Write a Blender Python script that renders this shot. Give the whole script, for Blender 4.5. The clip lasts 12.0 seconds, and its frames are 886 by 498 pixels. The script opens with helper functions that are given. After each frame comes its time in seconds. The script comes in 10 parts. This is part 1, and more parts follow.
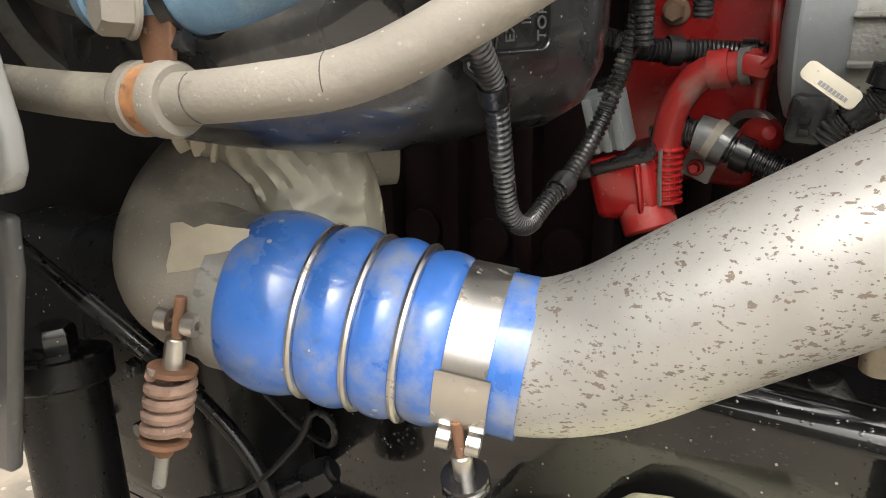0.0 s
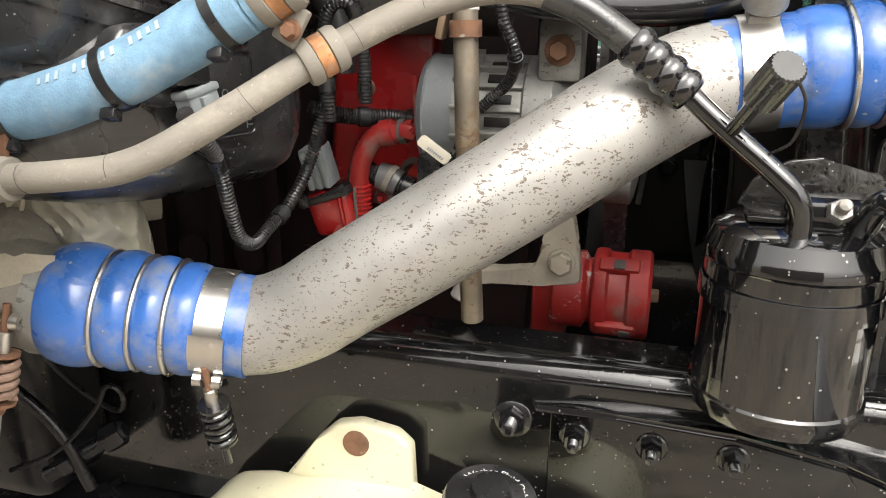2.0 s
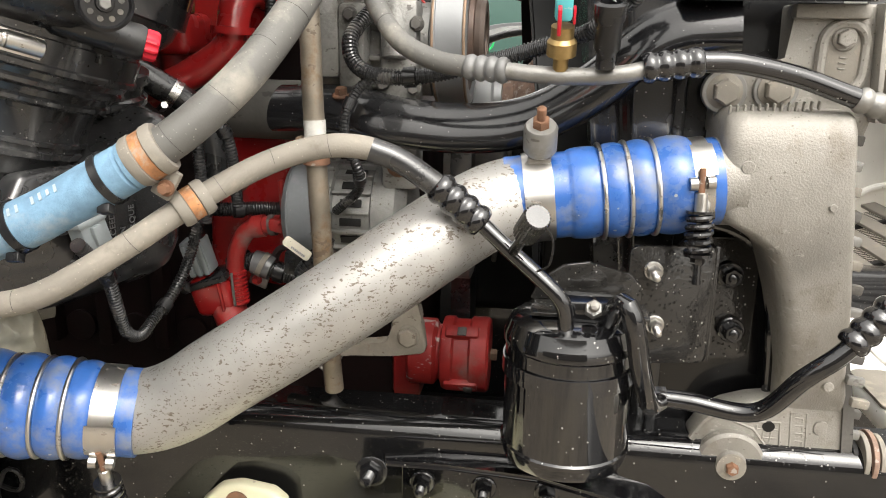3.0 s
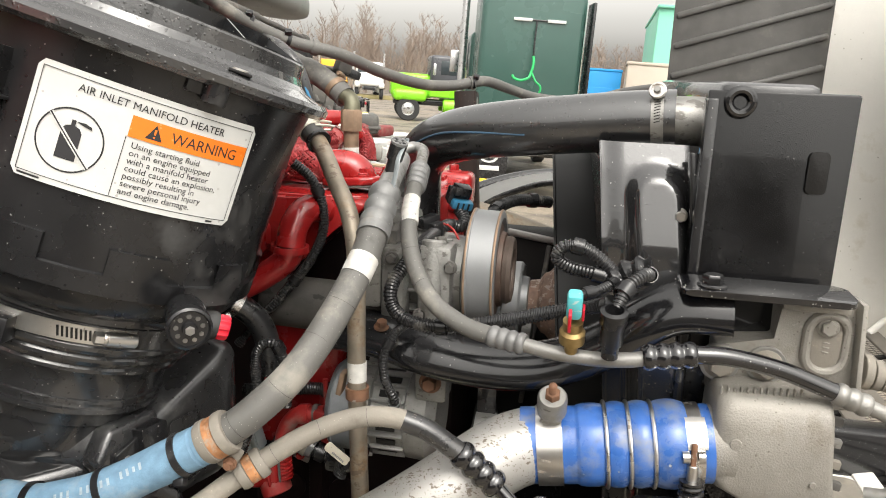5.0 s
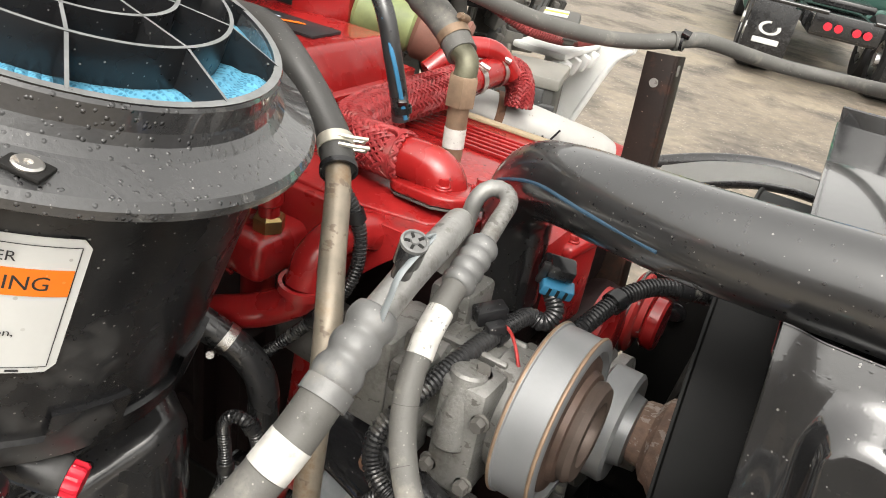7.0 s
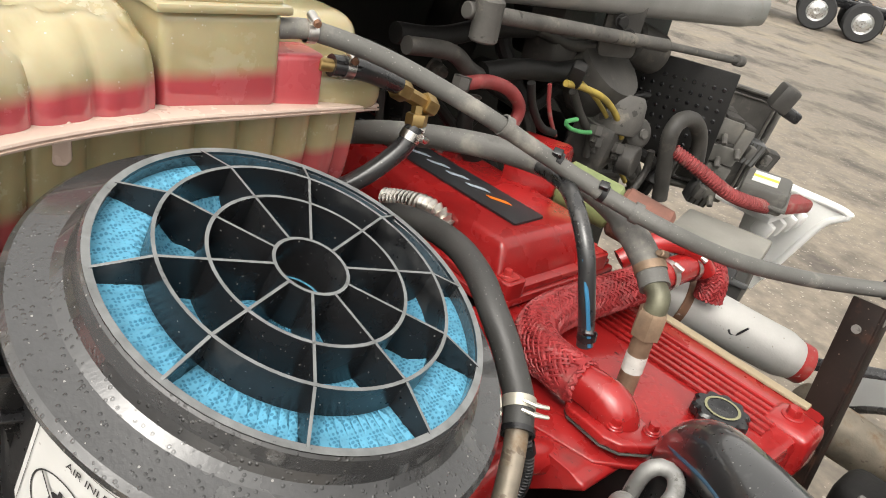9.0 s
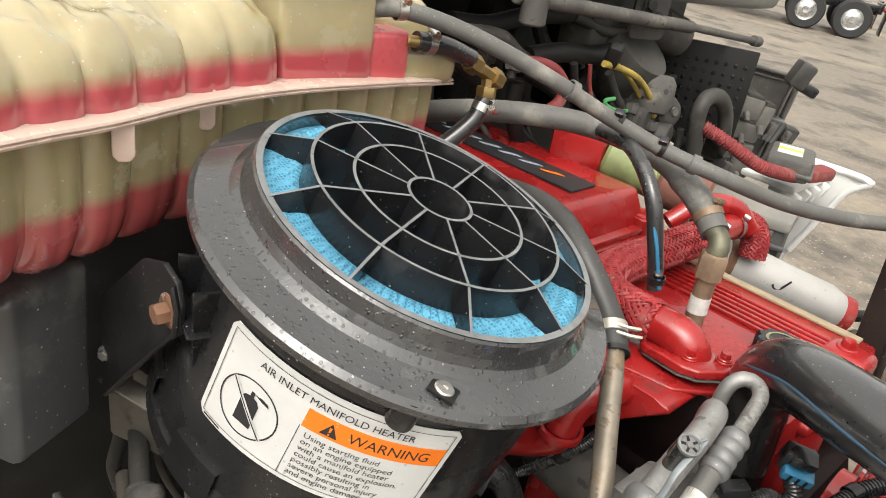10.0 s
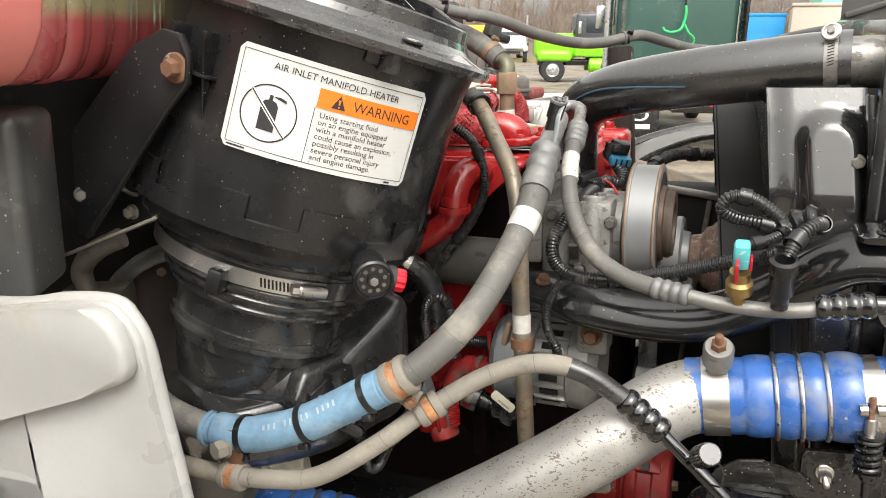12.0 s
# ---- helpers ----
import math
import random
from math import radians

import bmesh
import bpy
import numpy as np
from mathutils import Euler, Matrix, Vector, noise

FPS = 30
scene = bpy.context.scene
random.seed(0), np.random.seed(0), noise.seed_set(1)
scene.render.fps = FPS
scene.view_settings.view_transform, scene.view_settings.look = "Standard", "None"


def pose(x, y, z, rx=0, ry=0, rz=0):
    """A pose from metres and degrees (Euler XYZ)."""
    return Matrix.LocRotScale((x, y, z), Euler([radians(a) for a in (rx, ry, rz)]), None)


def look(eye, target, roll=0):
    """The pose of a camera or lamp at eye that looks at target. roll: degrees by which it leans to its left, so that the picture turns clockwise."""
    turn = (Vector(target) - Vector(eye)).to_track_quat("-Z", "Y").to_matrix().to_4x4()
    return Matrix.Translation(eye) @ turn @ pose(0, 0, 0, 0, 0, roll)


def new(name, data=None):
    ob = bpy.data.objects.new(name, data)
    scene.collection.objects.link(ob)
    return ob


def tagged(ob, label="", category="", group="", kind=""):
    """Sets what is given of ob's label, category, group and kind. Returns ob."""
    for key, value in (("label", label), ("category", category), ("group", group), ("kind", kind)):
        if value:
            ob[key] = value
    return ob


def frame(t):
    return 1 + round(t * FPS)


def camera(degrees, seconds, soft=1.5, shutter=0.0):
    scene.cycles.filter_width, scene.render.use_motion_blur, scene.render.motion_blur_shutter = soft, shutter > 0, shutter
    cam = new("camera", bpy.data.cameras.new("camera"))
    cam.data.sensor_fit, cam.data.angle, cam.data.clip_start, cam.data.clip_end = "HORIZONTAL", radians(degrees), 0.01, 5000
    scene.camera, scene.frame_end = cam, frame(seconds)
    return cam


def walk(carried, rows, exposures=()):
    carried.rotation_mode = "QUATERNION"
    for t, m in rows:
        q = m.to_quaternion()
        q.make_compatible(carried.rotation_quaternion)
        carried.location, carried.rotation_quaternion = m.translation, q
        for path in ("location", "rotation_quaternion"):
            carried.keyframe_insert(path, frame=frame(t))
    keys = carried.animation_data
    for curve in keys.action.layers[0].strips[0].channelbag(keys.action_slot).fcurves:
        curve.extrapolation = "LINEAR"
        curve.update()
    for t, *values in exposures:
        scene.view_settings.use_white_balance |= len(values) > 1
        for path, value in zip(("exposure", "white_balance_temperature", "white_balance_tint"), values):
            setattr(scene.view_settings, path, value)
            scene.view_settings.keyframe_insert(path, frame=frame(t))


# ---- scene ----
cam = camera(61.7, 12.0, soft=1.0)
PATH = [
    (0, (0.021, 0.007, 1.316), (-0.978, 1.619, 0.681), -1.2),
    (0.5, (0.058, -0.03, 1.316), (-0.837, 1.627, 0.643), -0.8),
    (1, (0.097, -0.09, 1.334), (-0.668, 1.634, 0.668), -0.4),
    (1.5, (0.152, -0.156, 1.362), (-0.481, 1.631, 0.726), 0.3),
    (2, (0.206, -0.215, 1.398), (-0.299, 1.626, 0.802), 0.6),
    (2.5, (0.25, -0.276, 1.454), (-0.115, 1.61, 0.898), 0.9),
    (3, (0.288, -0.34, 1.52), (0.047, 1.573, 0.989), 0.9),
    (3.5, (0.304, -0.411, 1.599), (0.163, 1.515, 1.077), 0.9),
    (3.7, (0.298, -0.429, 1.636), (0.185, 1.501, 1.124), 1.0),
    (5.3, (0.311, -0.351, 1.836), (-0.162, 1.535, 1.369), 3.4),
    (5.5, (0.325, -0.295, 1.843), (-0.23, 1.554, 1.318), 4.2),
    (6, (0.375, -0.127, 1.863), (-0.313, 1.609, 1.147), 7.0),
    (6.5, (0.354, 0.018, 1.92), (-0.41, 1.652, 1.057), 9.1),
    (7, (0.316, 0.135, 1.993), (-0.5, 1.7, 1.052), 10.1),
    (7.5, (0.299, 0.226, 2.064), (-0.6, 1.718, 1.079), 11.4),
    (7.7, (0.284, 0.248, 2.097), (-0.668, 1.704, 1.11), 12.2),
    (9.3, (0.24, 0.094, 2.216), (-0.992, 1.38, 1.305), 12.0),
    (9.5, (0.245, 0.06, 2.211), (-0.992, 1.347, 1.309), 11.4),
    (10, (0.261, -0.011, 2.161), (-0.974, 1.293, 1.282), 9.1),
    (10.5, (0.27, -0.058, 2.067), (-0.951, 1.292, 1.239), 5.8),
    (11, (0.289, -0.138, 1.985), (-0.862, 1.305, 1.216), 2.9),
    (11.5, (0.307, -0.263, 1.893), (-0.692, 1.337, 1.23), -0.5),
    (12, (0.297, -0.437, 1.816), (-0.429, 1.342, 1.261), -1.8),
]
walk(cam, [(t, look(eye, target, roll)) for t, eye, target, roll in PATH],
     [(0, 1.02), (1.5, 0.98), (2.5, 0.84), (3.5, 0.64), (5.5, 0.42), (6.5, 0.52), (7.5, 0.46), (9.5, 0.20), (10.5, 0.34), (12, 0.50)])

# ---- world and light: a bright overcast sky ----
world = bpy.data.worlds.new("sky")
scene.world = world
world.use_nodes = True
wt = world.node_tree
sky = wt.nodes.new("ShaderNodeTexSky")
sky.sky_type, sky.sun_disc = "NISHITA", False
sky.sun_elevation, sky.sun_rotation = radians(52), radians(150)
sky.dust_density, sky.air_density = 3.0, 1.0
pale = wt.nodes.new("ShaderNodeHueSaturation")
pale.inputs["Saturation"].default_value = 0.05
wt.links.new(sky.outputs[0], pale.inputs["Color"])
warm = wt.nodes.new("ShaderNodeMix")
warm.data_type, warm.blend_type = "RGBA", "MULTIPLY"
warm.inputs[0].default_value = 1.0
warm.inputs[7].default_value = (1.0, 0.965, 0.90, 1)
wt.links.new(pale.outputs[0], warm.inputs[6])
# an overcast sky is about three times as bright overhead as at the horizon
high, split, rise, lift = wt.nodes.new("ShaderNodeTexCoord"), wt.nodes.new("ShaderNodeSeparateXYZ"), wt.nodes.new("ShaderNodeMapRange"), wt.nodes.new("ShaderNodeVectorMath")
rise.inputs[1].default_value, rise.inputs[2].default_value, rise.inputs[3].default_value, rise.inputs[4].default_value = 0.0, 1.0, 0.95, 3.2
lift.operation = "SCALE"
wt.links.new(high.outputs["Generated"], split.inputs[0])
wt.links.new(split.outputs["Z"], rise.inputs[0])
wt.links.new(warm.outputs[2], lift.inputs[0])
wt.links.new(rise.outputs[0], lift.inputs["Scale"])
wt.links.new(lift.outputs[0], wt.nodes["Background"].inputs["Color"])
wt.nodes["Background"].inputs["Strength"].default_value = 0.15
sun_data = bpy.data.lights.new("sun", "SUN")
sun_data.energy, sun_data.angle, sun_data.color = 0.5, radians(50), (1.0, 0.97, 0.93)
sun = new("sun", sun_data)
sun.matrix_world = look((1.5, -2.5, 6), (0, 0.6, 1.2))
scene.view_settings.exposure = 0.5

# ---- helpers of this scene ----
X, Y, Z = Vector((1, 0, 0)), Vector((0, 1, 0)), Vector((0, 0, 1))


def mesh_of(bm, name, material, angle=35):
    bmesh.ops.recalc_face_normals(bm, faces=bm.faces)
    me = bpy.data.meshes.new(name)
    bm.to_mesh(me)
    bm.free()
    for m in material if isinstance(material, (list, tuple)) else (material,):
        me.materials.append(m)
    me.shade_smooth()
    me.set_sharp_from_angle(angle=radians(angle))
    return me


def thing(name, at, label, category, group="", kind=""):
    ob = new(name)
    ob.location = at
    ob.empty_display_size = 0.02
    return tagged(ob, label, category, group, kind)


def part(name, bm, material, parent, label="", angle=35):
    ob = new(name, mesh_of(bm, name, material, angle))
    ob.parent = parent
    up = parent
    if parent.type == "EMPTY":
        ob.matrix_parent_inverse = Matrix.Translation(parent.location).inverted()
    if label:
        ob["label"] = label
    return ob


def solid(name, bm, material, label, category, group="", kind="", angle=35):
    """A thing of one mesh, with its origin at the foot of its middle."""
    vs = [v.co.copy() for v in bm.verts]
    low = Vector((min(v[i] for v in vs) for i in range(3)))
    top = Vector((max(v[i] for v in vs) for i in range(3)))
    at = Vector(((low.x + top.x) / 2, (low.y + top.y) / 2, low.z))
    bmesh.ops.translate(bm, verts=bm.verts, vec=-at)
    ob = new(name, mesh_of(bm, name, material, angle))
    ob.location = at
    return tagged(ob, label, category, group, kind)


def axes(at, z, x=(0, 0, 1)):
    """A frame at a place whose z axis points along z."""
    z = Vector(z).normalized()
    x = Vector(x)
    if abs(x.normalized().dot(z)) > 0.98:
        x = Vector((1, 0, 0)) if abs(z.x) < 0.9 else Vector((0, 1, 0))
    y = z.cross(x).normalized()
    x = y.cross(z)
    m = Matrix((x, y, z)).transposed().to_4x4()
    m.translation = at
    return m


def spline(points, step):
    """Points of a smooth curve through the given ones, about a step apart."""
    p = [Vector(q) for q in points]
    p = [2 * p[0] - p[1]] + p + [2 * p[-1] - p[-2]]
    dense = []
    for a, b, c, d in zip(p, p[1:], p[2:], p[3:]):
        for k in range(24):
            t = k / 24
            dense.append(0.5 * (2 * b + (c - a) * t + (2 * a - 5 * b + 4 * c - d) * t * t + (3 * b - a - 3 * c + d) * t ** 3))
    dense.append(p[-2])
    at = [0.0]
    for a, b in zip(dense, dense[1:]):
        at.append(at[-1] + (b - a).length)
    n = max(3, round(at[-1] / step))
    out, j = [], 0
    for i in range(n + 1):
        s = at[-1] * i / n
        while j < len(at) - 2 and at[j + 1] < s:
            j += 1
        f = (s - at[j]) / max(1e-9, at[j + 1] - at[j])
        out.append(dense[j].lerp(dense[j + 1], min(1, max(0, f))))
    return out, at[-1]


def tube(points, r, n=14, step=0.008, bm=None, curved=True, flat=1.0, wall=0.0):
    """A pipe along a curve; r is a number or a function of the metres gone and the whole length."""
    bm = bm or bmesh.new()
    if curved:
        path, length = spline(points, step)
    else:
        path = [Vector(q) for q in points]
        length = sum((b - a).length for a, b in zip(path, path[1:]))
    side, rings, gone = None, [], 0.0
    for i, p in enumerate(path):
        d = (path[min(i + 1, len(path) - 1)] - path[max(i - 1, 0)]).normalized()
        if side is None:
            side = d.orthogonal().normalized()
        side = (side - d * side.dot(d)).normalized()
        other = d.cross(side)
        if i:
            gone += (p - path[i - 1]).length
        rr = r(gone, length) if callable(r) else r
        rings.append([bm.verts.new(p + (side * math.cos(a) + other * math.sin(a) * flat) * rr) for a in (2 * math.pi * k / n for k in range(n))])
    for a, b in zip(rings, rings[1:]):
        for k in range(n):
            bm.faces.new((a[k], a[(k + 1) % n], b[(k + 1) % n], b[k]))
    bm.faces.new(rings[0][::-1])
    bm.faces.new(rings[-1])
    return bm


def loom(points, r, pitch=0.0045, n=12, bm=None):
    """Corrugated split conduit."""
    return tube(points, lambda s, l: r * (1.0 if (s / pitch) % 1 < 0.55 else 0.84), n, pitch / 4, bm)


def lathe(profile, m=None, n=40, bm=None, arc=1.0, shut=False):
    """A turned body: (radius, height) pairs round the z axis of m."""
    bm = bm or bmesh.new()
    m = m or Matrix()
    whole = arc > 0.999
    cols = n if whole else n + 1
    rings = []
    for r, h in profile:
        if r < 1e-6:
            rings.append([bm.verts.new(m @ Vector((0, 0, h)))])
        else:
            rings.append([bm.verts.new(m @ Vector((r * math.cos(a), r * math.sin(a), h))) for a in (2 * math.pi * arc * k / n for k in range(cols))])
    pairs = list(zip(rings, rings[1:])) + ([(rings[-1], rings[0])] if shut else [])
    for a, b in pairs:
        for k in range(n):
            k2 = (k + 1) % cols
            if len(a) == 1 and len(b) == 1:
                continue
            if len(a) == 1:
                bm.faces.new((a[0], b[k], b[k2]))
            elif len(b) == 1:
                bm.faces.new((a[k], a[k2], b[0]))
            else:
                bm.faces.new((a[k], a[k2], b[k2], b[k]))
    return bm


def rod(a, b, r, n=20, bm=None, bevel=0.15):
    """A round bar from a to b with eased ends."""
    a, b = Vector(a), Vector(b)
    l, e = (b - a).length, min(r, (b - a).length / 2) * bevel
    return lathe([(0, 0), (r - e, 0), (r, e), (r, l - e), (r - e, l), (0, l)], axes(a, b - a), n, bm)


def box(size, m=None, bevel=0.004, bm=None, seg=2):
    bm = bm or bmesh.new()
    m = m or Matrix()
    made = bmesh.ops.create_cube(bm, size=1, matrix=Matrix.Diagonal((*size, 1)))["verts"]
    if bevel:
        edges = list({e for v in made for e in v.link_edges})
        out = bmesh.ops.bevel(bm, geom=edges, offset=bevel, segments=seg, affect="EDGES", profile=0.5)
        made = list({v for f in out["faces"] for v in f.verts} | {v for v in made if v.is_valid})
    bmesh.ops.transform(bm, matrix=m, verts=made)
    return bm


def prism(outline, depth, m=None, bevel=0.0, bm=None):
    """A plate: an outline in the xy plane of m, as thick as depth along z."""
    own = bmesh.new()
    m = m or Matrix()
    low = [own.verts.new((x, y, -depth / 2)) for x, y in outline]
    top = [own.verts.new((x, y, depth / 2)) for x, y in outline]
    own.faces.new(low[::-1])
    own.faces.new(top)
    k = len(low)
    for i in range(k):
        own.faces.new((low[i], low[(i + 1) % k], top[(i + 1) % k], top[i]))
    if bevel:
        bmesh.ops.bevel(own, geom=list(own.edges), offset=bevel, segments=3, affect="EDGES", profile=0.5, clamp_overlap=True)
    bmesh.ops.transform(own, matrix=m, verts=own.verts)
    if bm is None:
        return own
    me = bpy.data.meshes.new("tmp")
    own.to_mesh(me)
    own.free()
    bm.from_mesh(me)
    bpy.data.meshes.remove(me)
    return bm


def rounded(w, h, r, k=5):
    """The outline of a rounded rectangle."""
    out = []
    for cx, cy, a0 in ((w / 2 - r, h / 2 - r, 0), (-w / 2 + r, h / 2 - r, 90), (-w / 2 + r, -h / 2 + r, 180), (w / 2 - r, -h / 2 + r, 270)):
        out += [(cx + r * math.cos(radians(a0 + 90 * i / k)), cy + r * math.sin(radians(a0 + 90 * i / k))) for i in range(k + 1)]
    return out


def hexhead(m, size, height, washer=0.0, bm=None, stud=0.0):
    """A hexagon head, with a flange washer under it and a stud end over it."""
    bm = bm or bmesh.new()
    r = size / math.sqrt(3)
    base = 0.0
    if washer:
        lathe([(0, 0), (washer, 0), (washer, 0.0018), (washer * 0.9, 0.003), (0, 0.003)], m, 20, bm)
        base = 0.003
    lathe([(0, base), (r, base), (r, base + height * 0.8), (r * 0.86, base + height), (0, base + height)], m, 6, bm)
    if stud:
        k = []
        for i in range(int(stud / 0.0015)):
            k += [(size * 0.3, base + height + i * 0.0015), (size * 0.26, base + height + i * 0.0015 + 0.0007)]
        lathe([(0, base + height)] + k + [(0, base + height + stud)], m, 12, bm)
    return bm


def helix(m, r, wire, turns, height, bm=None, n=8):
    pts = [m @ Vector((r * math.cos(2 * math.pi * t), r * math.sin(2 * math.pi * t), height * t / turns)) for t in (i / 14 for i in range(int(turns * 14) + 1))]
    return tube(pts, wire, n, bm=bm, curved=False)


def band(path_at, axis, r, width, thick=0.0012, bm=None, n=40):
    """A flat metal strap round a hose."""
    w = width / 2
    return lathe([(r, -w), (r + thick, -w), (r + thick, w), (r, w)], axes(path_at, axis), n, bm, shut=True)


def slope(v, a, b):
    """Smooth step from 0 at a to 1 at b."""
    f = max(0.0, min(1.0, (v - a) / (b - a)))
    return f * f * (3 - 2 * f)


def words(text, size, m, material, parent, depth=0.0004, align="LEFT", name="lettering", label="", stretch=1.0, bend=None):
    """Raised or printed lettering as a mesh, in the xy plane of m."""
    data = bpy.data.curves.new(name, "FONT")
    data.body, data.size, data.align_x, data.extrude, data.resolution_u = text, size, align, depth, 3
    tmp = bpy.data.objects.new(name, data)
    scene.collection.objects.link(tmp)
    me = bpy.data.meshes.new_from_object(tmp.evaluated_get(bpy.context.evaluated_depsgraph_get()))
    bpy.data.objects.remove(tmp)
    bpy.data.curves.remove(data)
    bm = bmesh.new()
    bm.from_mesh(me)
    bpy.data.meshes.remove(me)
    bmesh.ops.transform(bm, matrix=Matrix.Diagonal((stretch, 1, 1, 1)), verts=bm.verts)
    if bend:
        for v in bm.verts:
            v.co = bend(v.co)
    else:
        bmesh.ops.transform(bm, matrix=m, verts=bm.verts)
    return part(name, bm, material, parent, label)


# ---- materials ----
def mat(name, color, rough=0.5, metal=0.0, var=0.18, scale=14.0, bump=0.15, fine=220.0, dust=None, rust=None, drops=0.0, coat=0.0, spec=0.5, specks=None, flakes=None):
    """A surface with large stains, fine grain, and where asked dust, rust, round specks, sharp flakes and raindrops; each layer is (colour, amount, scale)."""
    ma = bpy.data.materials.new(name)
    ma.use_nodes = True
    nt = ma.node_tree
    N, L = nt.nodes.new, nt.links.new
    bs = nt.nodes["Principled BSDF"]
    tc = N("ShaderNodeTexCoord")

    def noise_at(sc, detail=4.0, rg=0.55):
        no = N("ShaderNodeTexNoise")
        no.inputs["Scale"].default_value, no.inputs["Detail"].default_value, no.inputs["Roughness"].default_value = sc, detail, rg
        L(tc.outputs["Object"], no.inputs["Vector"])
        return no.outputs["Fac"]

    def ramp(fac, a, b, lo=0.0, hi=1.0):
        mr = N("ShaderNodeMapRange")
        mr.inputs[1].default_value, mr.inputs[2].default_value, mr.inputs[3].default_value, mr.inputs[4].default_value = a, b, lo, hi
        L(fac, mr.inputs[0])
        return mr.outputs[0]

    def mix(fac, a, b):
        mx = N("ShaderNodeMix")
        mx.data_type = "RGBA"
        L(fac, mx.inputs[0])
        for sock, v in ((mx.inputs[6], a), (mx.inputs[7], b)):
            if isinstance(v, tuple):
                sock.default_value = (*v, 1)
            else:
                L(v, sock)
        return mx.outputs[2]

    c = tuple(color)
    dark, light = tuple(v * (1 - var) for v in c), tuple(min(1, v * (1 + var)) for v in c)
    big = noise_at(scale)
    col = mix(ramp(big, 0.3, 0.7), dark, light)
    col = mix(ramp(noise_at(fine, 2), 0.25, 0.75, 0.0, 0.35), col, tuple(v * (1 - 0.8 * var) for v in c))
    ro = ramp(big, 0.3, 0.7, max(0.02, rough - 0.08), min(1, rough + 0.1))
    me_ = None
    for k, layer in enumerate((dust, rust)):
        if layer:
            lc, amount, sc = layer
            f = ramp(noise_at(sc, 6, 0.65), 0.78 - 0.55 * amount, 0.92 - 0.5 * amount)
            col = mix(f, col, lc)
            mx = N("ShaderNodeMix")
            L(f, mx.inputs[0])
            L(ro, mx.inputs[2])
            mx.inputs[3].default_value = 0.85
            ro = mx.outputs[0]
            if metal and k == 1:
                me_ = ramp(f, 0, 1, metal, 0)
    if flakes:
        lc, amount, sc = flakes
        stretch = N("ShaderNodeMapping")
        stretch.inputs["Scale"].default_value = (0.55, 1.0, 1.0)
        L(tc.outputs["Object"], stretch.inputs["Vector"])
        no = N("ShaderNodeTexNoise")
        no.inputs["Scale"].default_value, no.inputs["Detail"].default_value, no.inputs["Roughness"].default_value = sc, 3.0, 0.6
        L(stretch.outputs[0], no.inputs["Vector"])
        thick = N("ShaderNodeMath")
        thick.operation = "MULTIPLY_ADD"
        L(noise_at(sc * 0.14, 2), thick.inputs[0])
        thick.inputs[1].default_value = 0.45
        L(no.outputs["Fac"], thick.inputs[2])
        f = ramp(thick.outputs[0], 0.98 - 0.3 * amount, 1.02 - 0.3 * amount, 0.0, 0.85)
        col = mix(f, col, lc)
        if metal:
            me_ = ramp(f, 0, 1, metal, 0)
    if specks:
        lc, amount, sc = specks
        vs = N("ShaderNodeTexVoronoi")
        vs.inputs["Scale"].default_value = sc
        L(tc.outputs["Object"], vs.inputs["Vector"])
        pick = N("ShaderNodeSeparateColor")
        L(vs.outputs["Color"], pick.inputs[0])
        size = N("ShaderNodeMath")
        size.operation = "MULTIPLY"
        L(pick.outputs[1], size.inputs[0])
        size.inputs[1].default_value = 0.38
        less = N("ShaderNodeMath")
        less.operation = "LESS_THAN"
        L(vs.outputs["Distance"], less.inputs[0])
        L(size.outputs[0], less.inputs[1])
        both = N("ShaderNodeMath")
        both.operation = "MULTIPLY"
        L(less.outputs[0], both.inputs[0])
        L(ramp(pick.outputs[0], 1 - amount, 1 - amount + 0.01), both.inputs[1])
        col = mix(ramp(both.outputs[0], 0, 1, 0, 0.75), col, lc)
    h = noise_at(fine, 3)
    if drops:
        vo = N("ShaderNodeTexVoronoi")
        vo.inputs["Scale"].default_value, vo.inputs["Randomness"].default_value = 190.0, 1.0
        L(tc.outputs["Object"], vo.inputs["Vector"])
        sel = N("ShaderNodeMath")
        sel.operation = "MULTIPLY"
        L(ramp(vo.outputs["Distance"], 0.12, 0.32, 1, 0), sel.inputs[0])
        sp = N("ShaderNodeSeparateColor")
        L(vo.outputs["Color"], sp.inputs[0])
        L(ramp(sp.outputs[0], 1 - drops, 1 - drops + 0.02), sel.inputs[1])
        ad = N("ShaderNodeMath")
        ad.operation = "MULTIPLY_ADD"
        L(sel.outputs[0], ad.inputs[0])
        ad.inputs[1].default_value = 3.0
        L(h, ad.inputs[2])
        h = ad.outputs[0]
        mx = N("ShaderNodeMix")
        L(sel.outputs[0], mx.inputs[0])
        L(ro, mx.inputs[2])
        mx.inputs[3].default_value = 0.04
        ro = mx.outputs[0]
    bu = N("ShaderNodeBump")
    bu.inputs["Strength"].default_value, bu.inputs["Distance"].default_value = bump, 0.001
    L(h, bu.inputs["Height"])
    L(bu.outputs[0], bs.inputs["Normal"])
    L(col, bs.inputs["Base Color"])
    L(ro, bs.inputs["Roughness"])
    if me_ is not None:
        L(me_, bs.inputs["Metallic"])
    else:
        bs.inputs["Metallic"].default_value = metal
    bs.inputs["Coat Weight"].default_value, bs.inputs["Coat Roughness"].default_value = coat, 0.04
    bs.inputs["Specular IOR Level"].default_value = spec
    return ma


